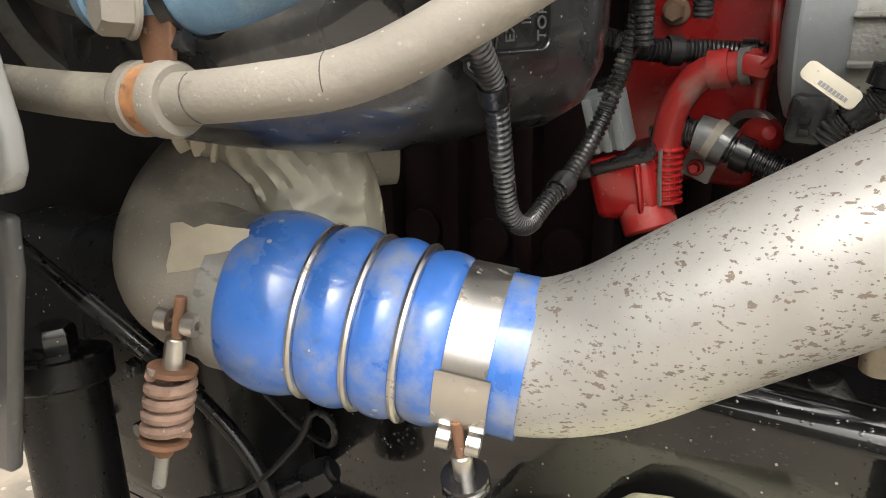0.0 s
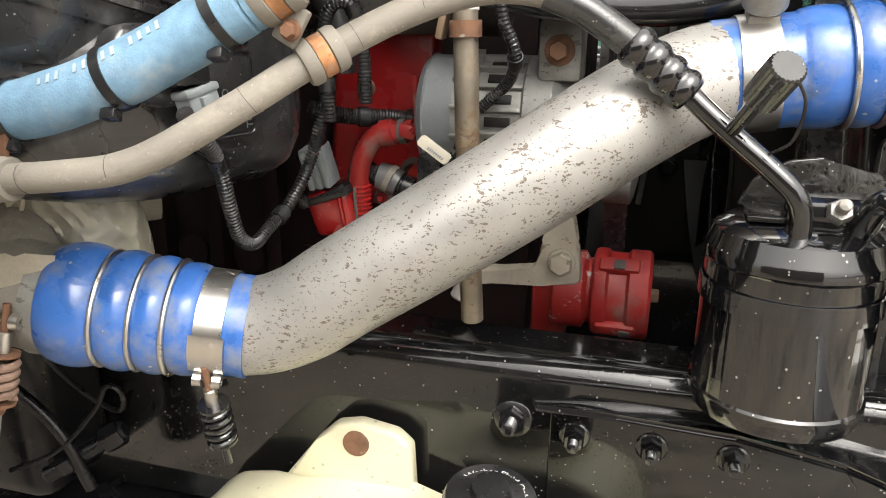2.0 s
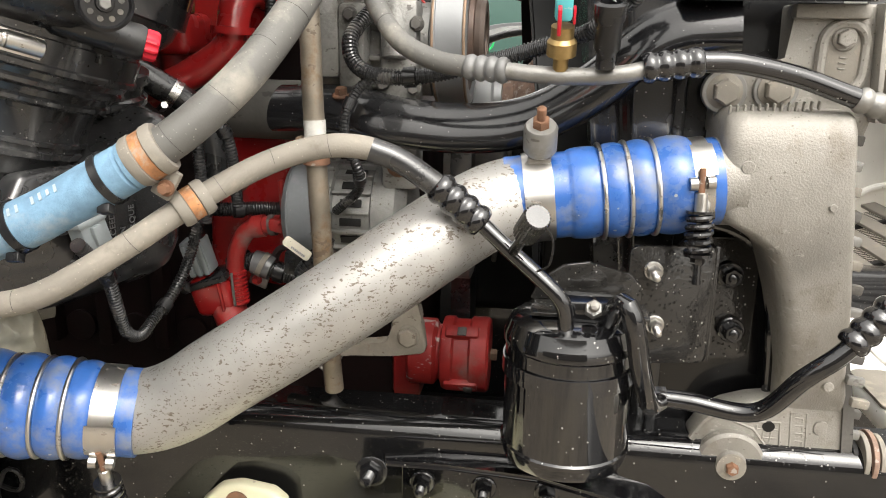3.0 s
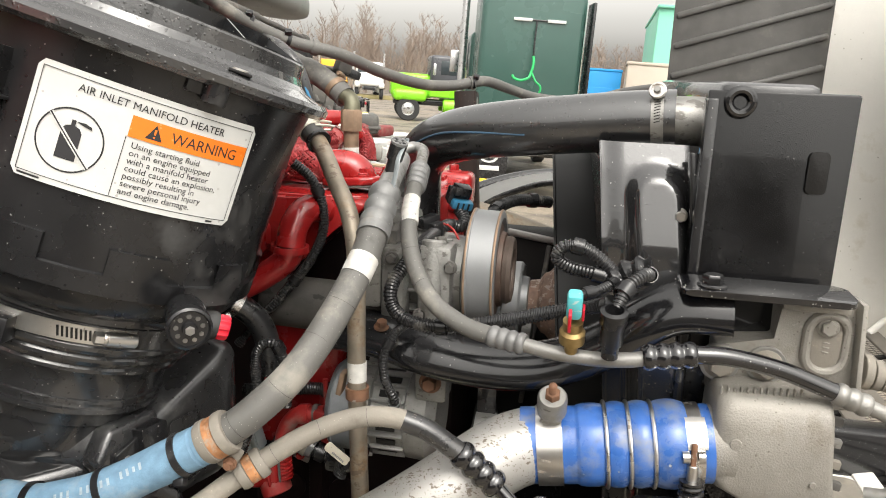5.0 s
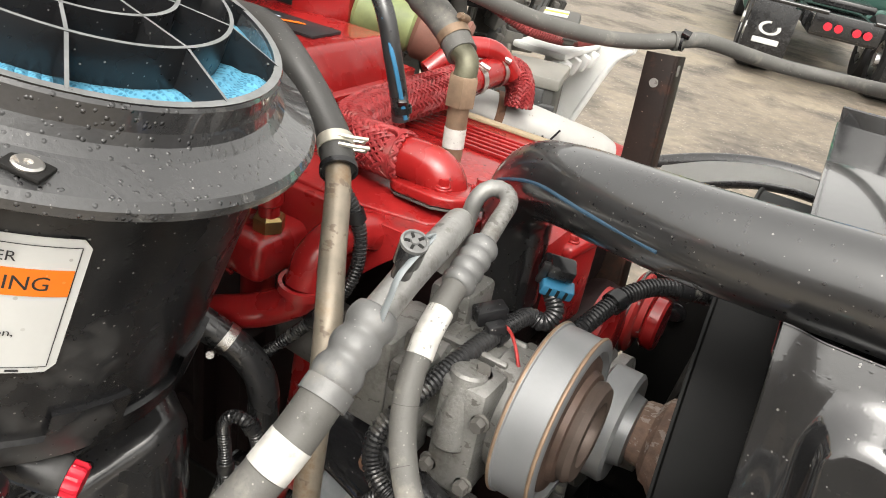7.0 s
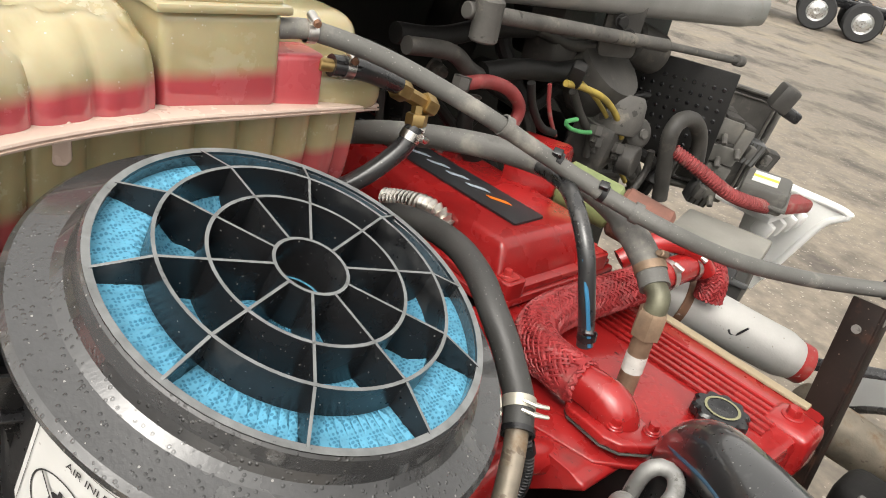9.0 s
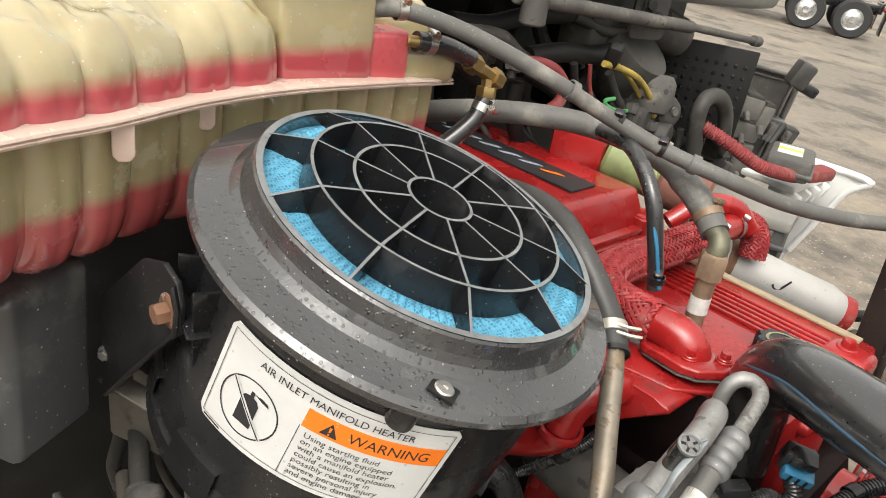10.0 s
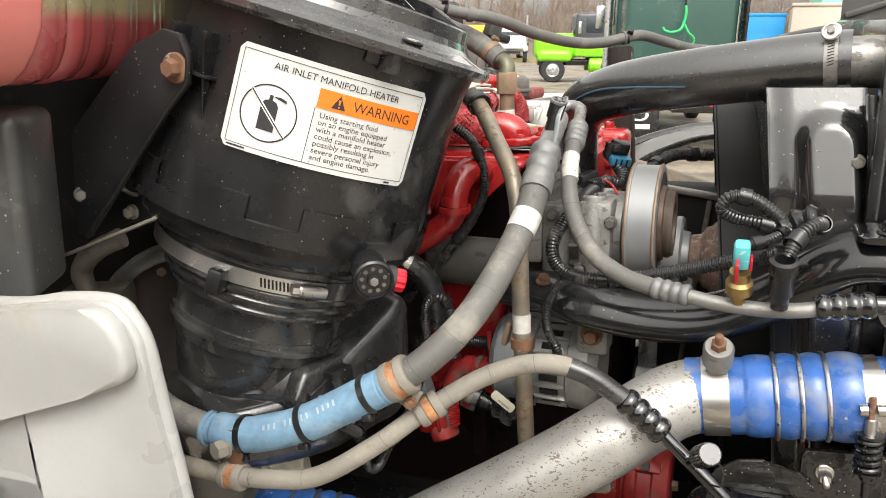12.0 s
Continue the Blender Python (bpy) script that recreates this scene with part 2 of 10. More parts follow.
SPECK = ((0.26, 0.25, 0.235), 0.05, 380)
BLACK_PLASTIC = mat("black_plastic", (0.013, 0.013, 0.014), 0.26, var=0.3, dust=((0.068, 0.067, 0.065), 0.36, 7), drops=0.10, bump=0.06, fine=300, specks=SPECK)
BLACK_LID = mat("black_plastic_lid", (0.040, 0.040, 0.041), 0.21, var=0.4, scale=7, dust=((0.13, 0.128, 0.124), 0.36, 9), drops=0.7, bump=0.6, specks=SPECK, coat=1.0)
# pale grey for rib tops: sky reflection put into the colour, with some dust
RIB_EDGE = mat("sky_sheen_dusty_edge", (0.16, 0.165, 0.165), 0.35, var=0.3, scale=60)
RUBBER = mat("black_rubber", (0.026, 0.026, 0.027), 0.27, var=0.3, dust=((0.10, 0.096, 0.09), 0.36, 9), bump=0.08, fine=300, specks=SPECK, coat=0.6, drops=0.08)
GREY_RUBBER = mat("dusty_grey_rubber", (0.115, 0.112, 0.104), 0.62, var=0.22, dust=((0.25, 0.235, 0.205), 0.45, 14), bump=0.3, fine=420, specks=((0.30, 0.285, 0.26), 0.10, 420), rust=((0.065, 0.062, 0.057), 0.3, 30))
TAN_RUBBER = mat("dusty_tan_rubber", (0.215, 0.195, 0.165), 0.75, var=0.2, dust=((0.32, 0.285, 0.23), 0.42, 16), bump=0.35, fine=420, specks=((0.36, 0.33, 0.28), 0.10, 420), rust=((0.13, 0.115, 0.092), 0.32, 26))
LOOM = mat("conduit_plastic", (0.022, 0.022, 0.023), 0.26, var=0.3, dust=((0.14, 0.13, 0.115), 0.35, 30), bump=0.05, coat=0.2)
BLUE_HOSE = mat("blue_silicone", (0.034, 0.120, 0.40), 0.30, var=0.25, scale=18, dust=((0.17, 0.20, 0.27), 0.52, 22), rust=((0.045, 0.09, 0.20), 0.40, 34), bump=0.14, coat=0.45, specks=((0.45, 0.44, 0.38), 0.03, 170))
SLEEVE = mat("light_blue_sleeve", (0.15, 0.265, 0.375), 0.8, var=0.25, scale=60, dust=((0.27, 0.33, 0.37), 0.45, 18), bump=0.6, fine=500)
CHARGE = mat("corroded_aluminium", (0.38, 0.370, 0.352), 0.42, 0.55, var=0.12, scale=20, dust=((0.30, 0.27, 0.23), 0.22, 12), bump=0.12, fine=500, flakes=((0.095, 0.068, 0.044), 0.50, 330), specks=((0.10, 0.075, 0.05), 0.26, 420))
STEEL = mat("bright_steel", (0.62, 0.60, 0.57), 0.30, 1.0, var=0.10, rust=((0.30, 0.21, 0.12), 0.16, 60), bump=0.08, flakes=((0.22, 0.18, 0.14), 0.35, 120))
DULL = mat("dull_aluminium", (0.27, 0.264, 0.250), 0.48, 0.65, var=0.2, scale=30, dust=((0.26, 0.245, 0.215), 0.4, 20), bump=0.4, fine=300, flakes=((0.10, 0.09, 0.08), 0.42, 70))
CAST = mat("cast_aluminium", (0.27, 0.266, 0.255), 0.50, 0.5, var=0.3, scale=25, dust=((0.22, 0.208, 0.185), 0.4, 16), bump=0.7, fine=320, flakes=((0.10, 0.092, 0.08), 0.38, 130), specks=((0.12, 0.10, 0.08), 0.12, 260))
TANK_CAST = mat("pale_cast_aluminium", (0.265, 0.250, 0.225), 0.52, 0.3, var=0.25, scale=12, dust=((0.20, 0.175, 0.145), 0.40, 14), bump=0.7, fine=420, specks=((0.13, 0.115, 0.095), 0.10, 300), flakes=((0.31, 0.295, 0.265), 0.30, 150))
RUST = mat("rusty_steel", (0.17, 0.085, 0.048), 0.75, 0.1, var=0.5, scale=50, bump=0.8, fine=200, flakes=((0.30, 0.27, 0.24), 0.35, 90))
RUST_TUBE = mat("rusted_tube", (0.25, 0.215, 0.17), 0.48, 0.55, var=0.25, scale=30, rust=((0.22, 0.14, 0.075), 0.46, 22), bump=0.3, flakes=((0.10, 0.07, 0.045), 0.4, 80))
BLACK_PAINT = mat("glossy_black_paint", (0.006, 0.006, 0.007), 0.05, var=0.3, drops=0.5, bump=0.14, coat=0.9, dust=((0.10, 0.095, 0.085), 0.14, 20), fine=45, specks=((0.30, 0.29, 0.27), 0.05, 330))
GREASY = mat("greasy_black_steel", (0.016, 0.015, 0.014), 0.12, var=0.4, scale=60, drops=0.55, bump=1.0, coat=0.35, dust=((0.04, 0.037, 0.033), 0.16, 120), fine=130, specks=((0.34, 0.33, 0.31), 0.14, 300))
BLACK_STEEL = mat("satin_black_steel", (0.010, 0.010, 0.011), 0.20, var=0.35, dust=((0.06, 0.057, 0.053), 0.2, 20), drops=0.35, bump=0.12, fine=60, specks=SPECK, coat=0.6)
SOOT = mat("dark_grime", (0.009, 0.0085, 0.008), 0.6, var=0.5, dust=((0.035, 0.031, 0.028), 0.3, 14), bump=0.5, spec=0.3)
GRIME = mat("grey_grime", (0.085, 0.08, 0.073), 0.7, var=0.4, dust=((0.20, 0.18, 0.15), 0.4, 16), bump=0.5, flakes=((0.02, 0.018, 0.016), 0.4, 40))
RED = mat("red_engine_paint", (0.30, 0.013, 0.013), 0.26, var=0.22, scale=10, dust=((0.16, 0.028, 0.024), 0.28, 8), bump=0.25, fine=160, coat=0.4, flakes=((0.06, 0.012, 0.010), 0.20, 120), specks=((0.36, 0.14, 0.12), 0.06, 380))
RED_DUSTY = mat("dusty_red_paint", (0.30, 0.018, 0.016), 0.45, var=0.3, scale=12, dust=((0.22, 0.13, 0.11), 0.38, 14), bump=0.3, flakes=((0.40, 0.38, 0.36), 0.30, 45))
# engine red taken near black: the shade under the manifold is in the colour
SHADED_RED = mat("grimy_shaded_red_iron", (0.011, 0.004, 0.004), 0.6, var=0.5, scale=16, dust=((0.016, 0.012, 0.011), 0.4, 12), bump=0.5, spec=0.3)
RED_BRAID = mat("red_braid", (0.28, 0.024, 0.026), 0.55, var=0.35, scale=80, bump=0.5, dust=((0.30, 0.16, 0.14), 0.35, 30))
RED_CAP = mat("red_plastic", (0.60, 0.012, 0.03), 0.35, var=0.1, specks=((0.6, 0.4, 0.4), 0.1, 300))
BRASS = mat("brass", (0.40, 0.28, 0.12), 0.38, 0.9, var=0.25, scale=50, bump=0.2)
BROWN = mat("brown_fitting", (0.24, 0.165, 0.11), 0.55, 0.4, var=0.3, scale=40, bump=0.4)
CREAM = mat("cream_plastic", (0.60, 0.57, 0.41), 0.4, var=0.08, scale=10, dust=((0.42, 0.36, 0.25), 0.12, 14), bump=0.1, specks=((0.30, 0.26, 0.20), 0.12, 160))
WHITE_BODY = mat("white_gelcoat", (0.36, 0.362, 0.352), 0.33, var=0.10, scale=6, dust=((0.36, 0.33, 0.28), 0.3, 6), bump=0.1, specks=((0.36, 0.33, 0.29), 0.05, 300))
WHITE_PRINT = mat("white_label", (0.58, 0.585, 0.57), 0.45, var=0.04, scale=30, bump=0.03, dust=((0.5, 0.49, 0.46), 0.12, 30), specks=((0.35, 0.34, 0.32), 0.06, 260))
INK = mat("black_ink", (0.02, 0.02, 0.022), 0.5, var=0.1)
ORANGE = mat("orange_print", (0.80, 0.185, 0.01), 0.45, var=0.06, specks=((0.6, 0.3, 0.1), 0.06, 260))
GREY_BOX = mat("weathered_grey_plastic", (0.085, 0.086, 0.087), 0.36, var=0.3, scale=9, dust=((0.20, 0.195, 0.185), 0.40, 8), bump=0.2, specks=((0.45, 0.44, 0.42), 0.06, 260), coat=0.3)
GREY_PLASTIC = mat("grey_connector_plastic", (0.24, 0.265, 0.275), 0.45, var=0.2, dust=((0.34, 0.33, 0.31), 0.25, 30))
TAPE = mat("masking_tape", (0.60, 0.55, 0.44), 0.85, var=0.12, scale=40, bump=0.5)
TEAL = mat("teal_plastic", (0.10, 0.50, 0.54), 0.4, var=0.12, flakes=((0.5, 0.55, 0.55), 0.3, 120))
TAG = mat("cream_tag", (0.52, 0.48, 0.38), 0.5, var=0.10, specks=((0.3, 0.27, 0.23), 0.12, 260))
PULLEY = mat("worn_pulley", (0.23, 0.235, 0.24), 0.42, 0.4, var=0.1, bump=0.1)
ORANGE_RUST = mat("orange_rust_stripe", (0.36, 0.165, 0.07), 0.8, var=0.45, scale=90, dust=((0.30, 0.26, 0.21), 0.50, 70), flakes=((0.16, 0.085, 0.05), 0.5, 160))
GREEN_PAINT = mat("faded_green_paint", (0.20, 0.24, 0.10), 0.6, var=0.3, scale=30)
FOIL = mat("crinkled_foil", (0.60, 0.57, 0.52), 0.3, 0.9, var=0.2, bump=1.0, fine=90)
PALE_PIPE = mat("bare_aluminium_pipe", (0.45, 0.44, 0.42), 0.5, 0.3, var=0.12, scale=12, dust=((0.45, 0.42, 0.36), 0.3, 9), bump=0.3, specks=((0.25, 0.22, 0.18), 0.06, 200))
CRACK = mat("dark_crack", (0.05, 0.045, 0.04), 0.8, var=0.2)
FADED_PRINT = mat("faded_white_print", (0.33, 0.40, 0.45), 0.7, var=0.2, scale=120)
DUCT_PLASTIC = mat("wet_black_duct", (0.026, 0.026, 0.027), 0.27, var=0.3, dust=((0.10, 0.099, 0.096), 0.40, 14), drops=0.10, bump=0.06, fine=160, specks=SPECK, coat=0.7)
SHROUD = mat("wet_faded_black_plastic", (0.024, 0.024, 0.025), 0.17, var=0.35, scale=6, dust=((0.09, 0.089, 0.086), 0.30, 7), drops=0.25, bump=0.08, fine=120, specks=SPECK, coat=1.0, spec=1.0)
WET_HOSE = mat("wet_faded_rubber", (0.016, 0.016, 0.017), 0.30, var=0.3, scale=9, dust=((0.10, 0.099, 0.097), 0.28, 10), drops=0.2, bump=0.10, fine=140, specks=SPECK, coat=1.0, spec=1.0)
MATT_BLACK = mat("matt_black_steel", (0.008, 0.008, 0.009), 0.5, var=0.3, rust=((0.10, 0.05, 0.03), 0.14, 30), specks=SPECK)
OILY_BLACK = mat("oily_black_steel", (0.005, 0.005, 0.006), 0.3, var=0.3, drops=0.3, bump=0.12, fine=60, dust=((0.05, 0.047, 0.043), 0.2, 20), spec=0.35)
PALE_RUST = mat("pale_dry_rust", (0.25, 0.165, 0.125), 0.8, 0.1, var=0.35, scale=60, bump=0.8, fine=260, flakes=((0.40, 0.34, 0.30), 0.5, 120), rust=((0.12, 0.06, 0.035), 0.3, 50))
FADED_INK = mat("faded_ink", (0.22, 0.22, 0.23), 0.6, var=0.2, scale=90)


def honeycomb(name, light, dark, scale):
    """Open-celled foam: small dark cells with pale walls."""
    ma = mat(name, light, 0.75, var=0.2, scale=50, bump=0.3)
    nt = ma.node_tree
    bs = nt.nodes["Principled BSDF"]
    was = bs.inputs["Base Color"].links[0].from_socket
    vo, mr, mx, tc = nt.nodes.new("ShaderNodeTexVoronoi"), nt.nodes.new("ShaderNodeMapRange"), nt.nodes.new("ShaderNodeMix"), nt.nodes.new("ShaderNodeTexCoord")
    vo.inputs["Scale"].default_value, vo.inputs["Randomness"].default_value = scale, 0.12
    mr.inputs[1].default_value, mr.inputs[2].default_value, mr.inputs[3].default_value, mr.inputs[4].default_value = 0.30, 0.48, 1.0, 0.0
    mx.data_type = "RGBA"
    mx.inputs[7].default_value = (*dark, 1)
    nt.links.new(tc.outputs["Object"], vo.inputs["Vector"])
    nt.links.new(vo.outputs["Distance"], mr.inputs[0])
    nt.links.new(mr.outputs[0], mx.inputs[0])
    nt.links.new(was, mx.inputs[6])
    nt.links.new(mx.outputs[2], bs.inputs["Base Color"])
    return ma


BLUE_MEDIA = honeycomb("blue_foam_mesh", (0.10, 0.33, 0.48), (0.035, 0.17, 0.27), 270)

# ---- the ground and the yard ----
def ground_material():
    ma = mat("wet_gravel_asphalt", (0.190, 0.160, 0.125), 0.55, var=0.45, scale=9, bump=1.0, fine=45, dust=((0.30, 0.255, 0.190), 0.5, 0.35), rust=((0.085, 0.074, 0.064), 0.52, 0.9), specks=((0.36, 0.32, 0.27), 0.40, 34))
    return ma


YARD = pose(0.3, 0, 0, 0, 0, 0) @ pose(0, 0, 0, 0, 2.2, 29)
bm = bmesh.new()
bmesh.ops.create_grid(bm, x_segments=60, y_segments=60, size=400)
for v in bm.verts:
    near = max(0.0, min(1.0, (v.co.length - 6) / 40))
    v.co.z = 0.05 * near * noise.noise(v.co * 0.05)
    v.co = YARD @ v.co
tagged(new("ground", mesh_of(bm, "ground", ground_material())), "wet grey gravel and asphalt of a truck yard", "ground", kind="structure")

# unseen wall added behind the camera, so that glossy blacks reflect something darker
bm = box((11.0, 0.3, 3.4), pose(-1.6, -6.8, 1.7), 0.02)
tagged(new("reflection_wall", mesh_of(bm, "reflection_wall", mat("reflection_wall_surface", (0.20, 0.185, 0.165), 0.8, var=0.25, scale=1.5))), "unseen plain wall added behind the camera to darken reflections", "wall", kind="structure")

RAIL_PAINT = mat("wet_rail_paint", (0.006, 0.006, 0.0065), 0.06, var=0.35, drops=0.5, bump=0.16, coat=0.4, spec=0.5, dust=((0.03, 0.028, 0.025), 0.16, 30), fine=45, specks=((0.30, 0.29, 0.27), 0.08, 280))
# ---- chassis ----
rail = thing("frame_rail", (0.2, 0.55, 0.78), "wet glossy black steel truck frame rail", "frame rail", kind="structure")
sec = [(0.0, 0.78), (0.0, 1.016)] + [(0.028 - 0.028 * math.cos(radians(10 * k)), 1.016 + 0.028 * math.sin(radians(10 * k))) for k in range(1, 10)] + [(0.08, 1.044), (0.08, 1.036), (0.028, 1.035), (0.016, 1.028), (0.009, 1.014), (0.009, 0.79), (0.08, 0.788), (0.08, 0.78)]
bm = bmesh.new()
ends = [[bm.verts.new((x, 0.522 + a, z)) for a, z in sec] for x in (-1.6, 1.3)]
for i in range(len(sec)):
    bm.faces.new((ends[0][i], ends[0][(i + 1) % len(sec)], ends[1][(i + 1) % len(sec)], ends[1][i]))
bm.faces.new(ends[0])
bm.faces.new(ends[1][::-1])
part("rail_channel", bm, RAIL_PAINT, rail)
far_rail = thing("frame_rail", (0.2, 1.36, 0.78), "black steel truck frame rail beyond the engine", "frame rail", kind="structure")
bm = box((2.9, 0.08, 0.42), pose(-0.15, 1.40, 0.83), 0.01)
part("rail_channel", bm, BLACK_STEEL, far_rail)


def flange_nut(at, out, label="greasy black flange nut on a stud", stud=0.012, size=0.021, material=None):
    bm = hexhead(axes(at, out), size, 0.014, size * 0.8, stud=stud)
    return solid("flange_nut", bm, material or BLACK_STEEL, label, "nut", "flange nuts")


flange_nut((0.088, 0.5215, 0.968), -Y + 0.15 * Z, "big wet black flange nut on the frame rail", 0.022, 0.027)
bm = prism([(0, 0), (0.09, 0.03), (0.185, 0.05), (0.26, 0.045), (0.33, 0.01), (0.38, -0.06), (0.42, -0.12), (0.42, -0.17), (0.36, -0.10), (0.30, -0.045), (0.21, -0.012), (0.10, -0.012), (0.02, -0.03)], 0.007,
           pose(0.112, 0.490, 1.012, -12, -8, -18), 0.002)
step_bracket = thing("step_bracket", (0.2, 0.49, 0.95), "wet black steel bracket bolted to the frame rail", "bracket")
part("bracket_arm", bm, BLACK_PAINT, step_bracket)
bm = prism([(0.13, 0.80), (0.13, 0.99), (0.16, 1.005), (0.40, 1.005), (0.44, 0.95), (0.44, 0.80)], 0.008, pose(0, 0.5165, 0, 90, 0, 0), 0.002)
part("bracket_plate", bm, RAIL_PAINT, step_bracket)
for x in (0.158, 0.239, 0.321):
    flange_nut((x, 0.512, 0.963), -Y)

# front axle, leaf spring and undertray below the engine
front_axle = thing("front_axle", (-0.35, 0.9, 0.5), "black steel front axle beam below the engine", "axle")
part("axle_beam", box((0.13, 1.7, 0.12), pose(-0.35, 0.95, 0.60), 0.03), BLACK_STEEL, front_axle)
part("spring_seat", box((0.24, 0.12, 0.05), pose(-0.35, 0.50, 0.68), 0.01), BLACK_STEEL, front_axle)
spring_pack = thing("leaf_spring", (-0.35, 0.5, 0.70), "black steel leaf spring pack above the axle", "spring")
for k in range(3):
    part("spring_leaf", prism([(-1.0 + 0.12 * k, 0.012), (-0.4, -0.008), (0.0, -0.016), (0.4, -0.008), (1.0 - 0.12 * k, 0.012), (1.0 - 0.12 * k, 0.026), (0.4, 0.006), (0.0, -0.002), (-0.4, 0.006), (-1.0 + 0.12 * k, 0.026)], 0.09, pose(-0.35, 0.50, 0.765 - 0.017 * k, 90, 0, 0), 0.002), BLACK_STEEL, spring_pack)
tray = thing("undertray", (-0.3, 1.0, 0.66), "dark grimy undertray below the engine", "undertray")
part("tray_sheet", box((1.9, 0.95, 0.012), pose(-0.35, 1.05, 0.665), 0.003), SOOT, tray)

# ---- washer bottle in front of the rail ----
bottle = thing("washer_bottle", (-0.03, 0.42, 0.62), "cream plastic washer fluid bottle with rusty bolt stain", "washer bottle")
bm = bmesh.new()
prof = [(-0.30, 0.62), (-0.30, 0.80), (-0.24, 0.865), (-0.19, 0.875), (-0.13, 0.872), (-0.02, 0.87), (0.03, 0.885), (0.15, 0.885), (0.20, 0.86), (0.22, 0.80), (0.22, 0.62)]
prism([(x, z) for x, z in prof], 0.16, pose(0, 0.41, 0, 90, 0, 0), 0.016, bm)
part("tank_body", bm, CREAM, bottle)
bm = prism([(-0.185, 0.86), (-0.14, 0.92), (-0.115, 0.945), (-0.085, 0.952), (-0.04, 0.945), (-0.022, 0.93), (-0.018, 0.86)], 0.022, pose(0, 0.497, 0, 90, 0, 0), 0.006)
part("mounting_ear", bm, CREAM, bottle)
bm = lathe([(0, 0), (0.016, 0), (0.016, 0.003), (0.010, 0.005), (0, 0.005)], axes((-0.088, 0.486, 0.926), -Y), 18)
part("rusty_bolt", bm, RUST, bottle, "round rusted bolt head")
cap_m = axes((0.089, 0.385, 0.905), (0.06, -0.12, 1))
bm = lathe([(0, 0), (0.043, 0), (0.046, 0.01), (0.046, 0.055), (0.043, 0.062), (0.02, 0.064), (0.018, 0.072), (0, 0.072)], cap_m, 36)
cap = part("screw_cap", bm, BLACK_PLASTIC, bottle, "black screw cap with white lettering")
bm = lathe([(0, -0.04), (0.05, -0.04), (0.05, 0.0), (0, 0.0)], cap_m, 30)
part("filler_neck", bm, CREAM, bottle)


def arc_words(text, size, m, r, start, sweep, material, parent):
    def bend(co):
        a = radians(start) - co.x / r
        return m @ Vector(((r + co.y) * math.cos(a), (r + co.y) * math.sin(a), co.z))
    return words(text, size, None, material, parent, bend=bend)


arc_words("Washer Fluid Only", 0.0095, cap_m @ pose(0, 0, 0.0625), 0.029, 150, 0, WHITE_PRINT, cap)

# ---- charge air pipe with its blue hoses ----
JOINT, UPPER = Vector((-0.172, 0.380, 1.106)), Vector((0.268, 0.503, 1.351))
PIPE = [(-0.215, 0.366, 1.109), JOINT, (-0.135, 0.388, 1.110), (-0.098, 0.392, 1.126), (-0.055, 0.394, 1.156), (0.02, 0.402, 1.205), (0.10, 0.418, 1.258), (0.16, 0.438, 1.299), (0.200, 0.462, 1.324), (0.235, 0.487, 1.342), UPPER, (0.30, 0.506, 1.355)]
charge = thing("charge_air_pipe", (0, 0.4, 1.05), "silver aluminium charge air pipe with brown corrosion specks", "pipe")
part("pipe", tube(PIPE, 0.0485, 32, 0.006), CHARGE, charge)


def bellows_hose(a, b, r, swell, convolutions, label):
    """A silicone hose with humps and steel rings between them."""
    a, b = Vector(a), Vector(b)
    l = (b - a).length
    m = axes(a, b - a)
    hose = thing("charge_air_hose", a.lerp(b, 0.5) - Z * r, label, "hose", "blue hoses")
    c0, c1 = convolutions[0], convolutions[-1]
    pts = []
    n = 110
    for i in range(n + 1):
        h = l * i / n
        rr = r
        if c0[0] <= h <= c1[1]:
            for lo, hi, s in convolutions:
                if lo <= h <= hi:
                    rr = r + s * math.sin(math.pi * (h - lo) / (hi - lo)) ** 0.6 + swell
        pts.append((rr, h))
    pts = [(0, 0), (r - 0.003, 0)] + pts + [(r - 0.003, l), (0, l)]
    part("hose_body", lathe(pts, m, 56), BLUE_HOSE, hose, angle=60)
    for (lo, hi, s), (lo2, hi2, s2) in zip(convolutions, convolutions[1:]):
        ring = lathe([(r + swell + 0.0038 + 0.0026 * math.cos(t), hi + 0.0026 * math.sin(t)) for t in (2 * math.pi * k / 8 for k in range(8))], m, 56, shut=True)
        part("steel_ring", ring, STEEL, hose)
    return hose, m


LOW_B = Vector((-0.150, 0.383, 1.1065))
LOW_A = LOW_B + (Vector((-0.352, 0.322, 1.138)) - LOW_B).normalized() * 0.192
low_hose, LOW_M = bellows_hose(LOW_A, LOW_B, 0.0505, 0.001, [(0.004, 0.056, 0.009), (0.056, 0.090, 0.0075), (0.090, 0.120, 0.0065), (0.120, 0.147, 0.004)], "blue silicone charge hose with steel rings on the lower pipe end")
UP_A, UP_B = Vector((0.255, 0.502, 1.349)), Vector((0.486, 0.516, 1.377))
up_hose, UP_M = bellows_hose(UP_A, UP_B, 0.0492, 0.0005, [(0.070, 0.106, 0.003), (0.106, 0.134, 0.0045), (0.134, 0.163, 0.0052), (0.163, 0.206, 0.0062)], "blue silicone charge hose with steel rings on the upper pipe end")


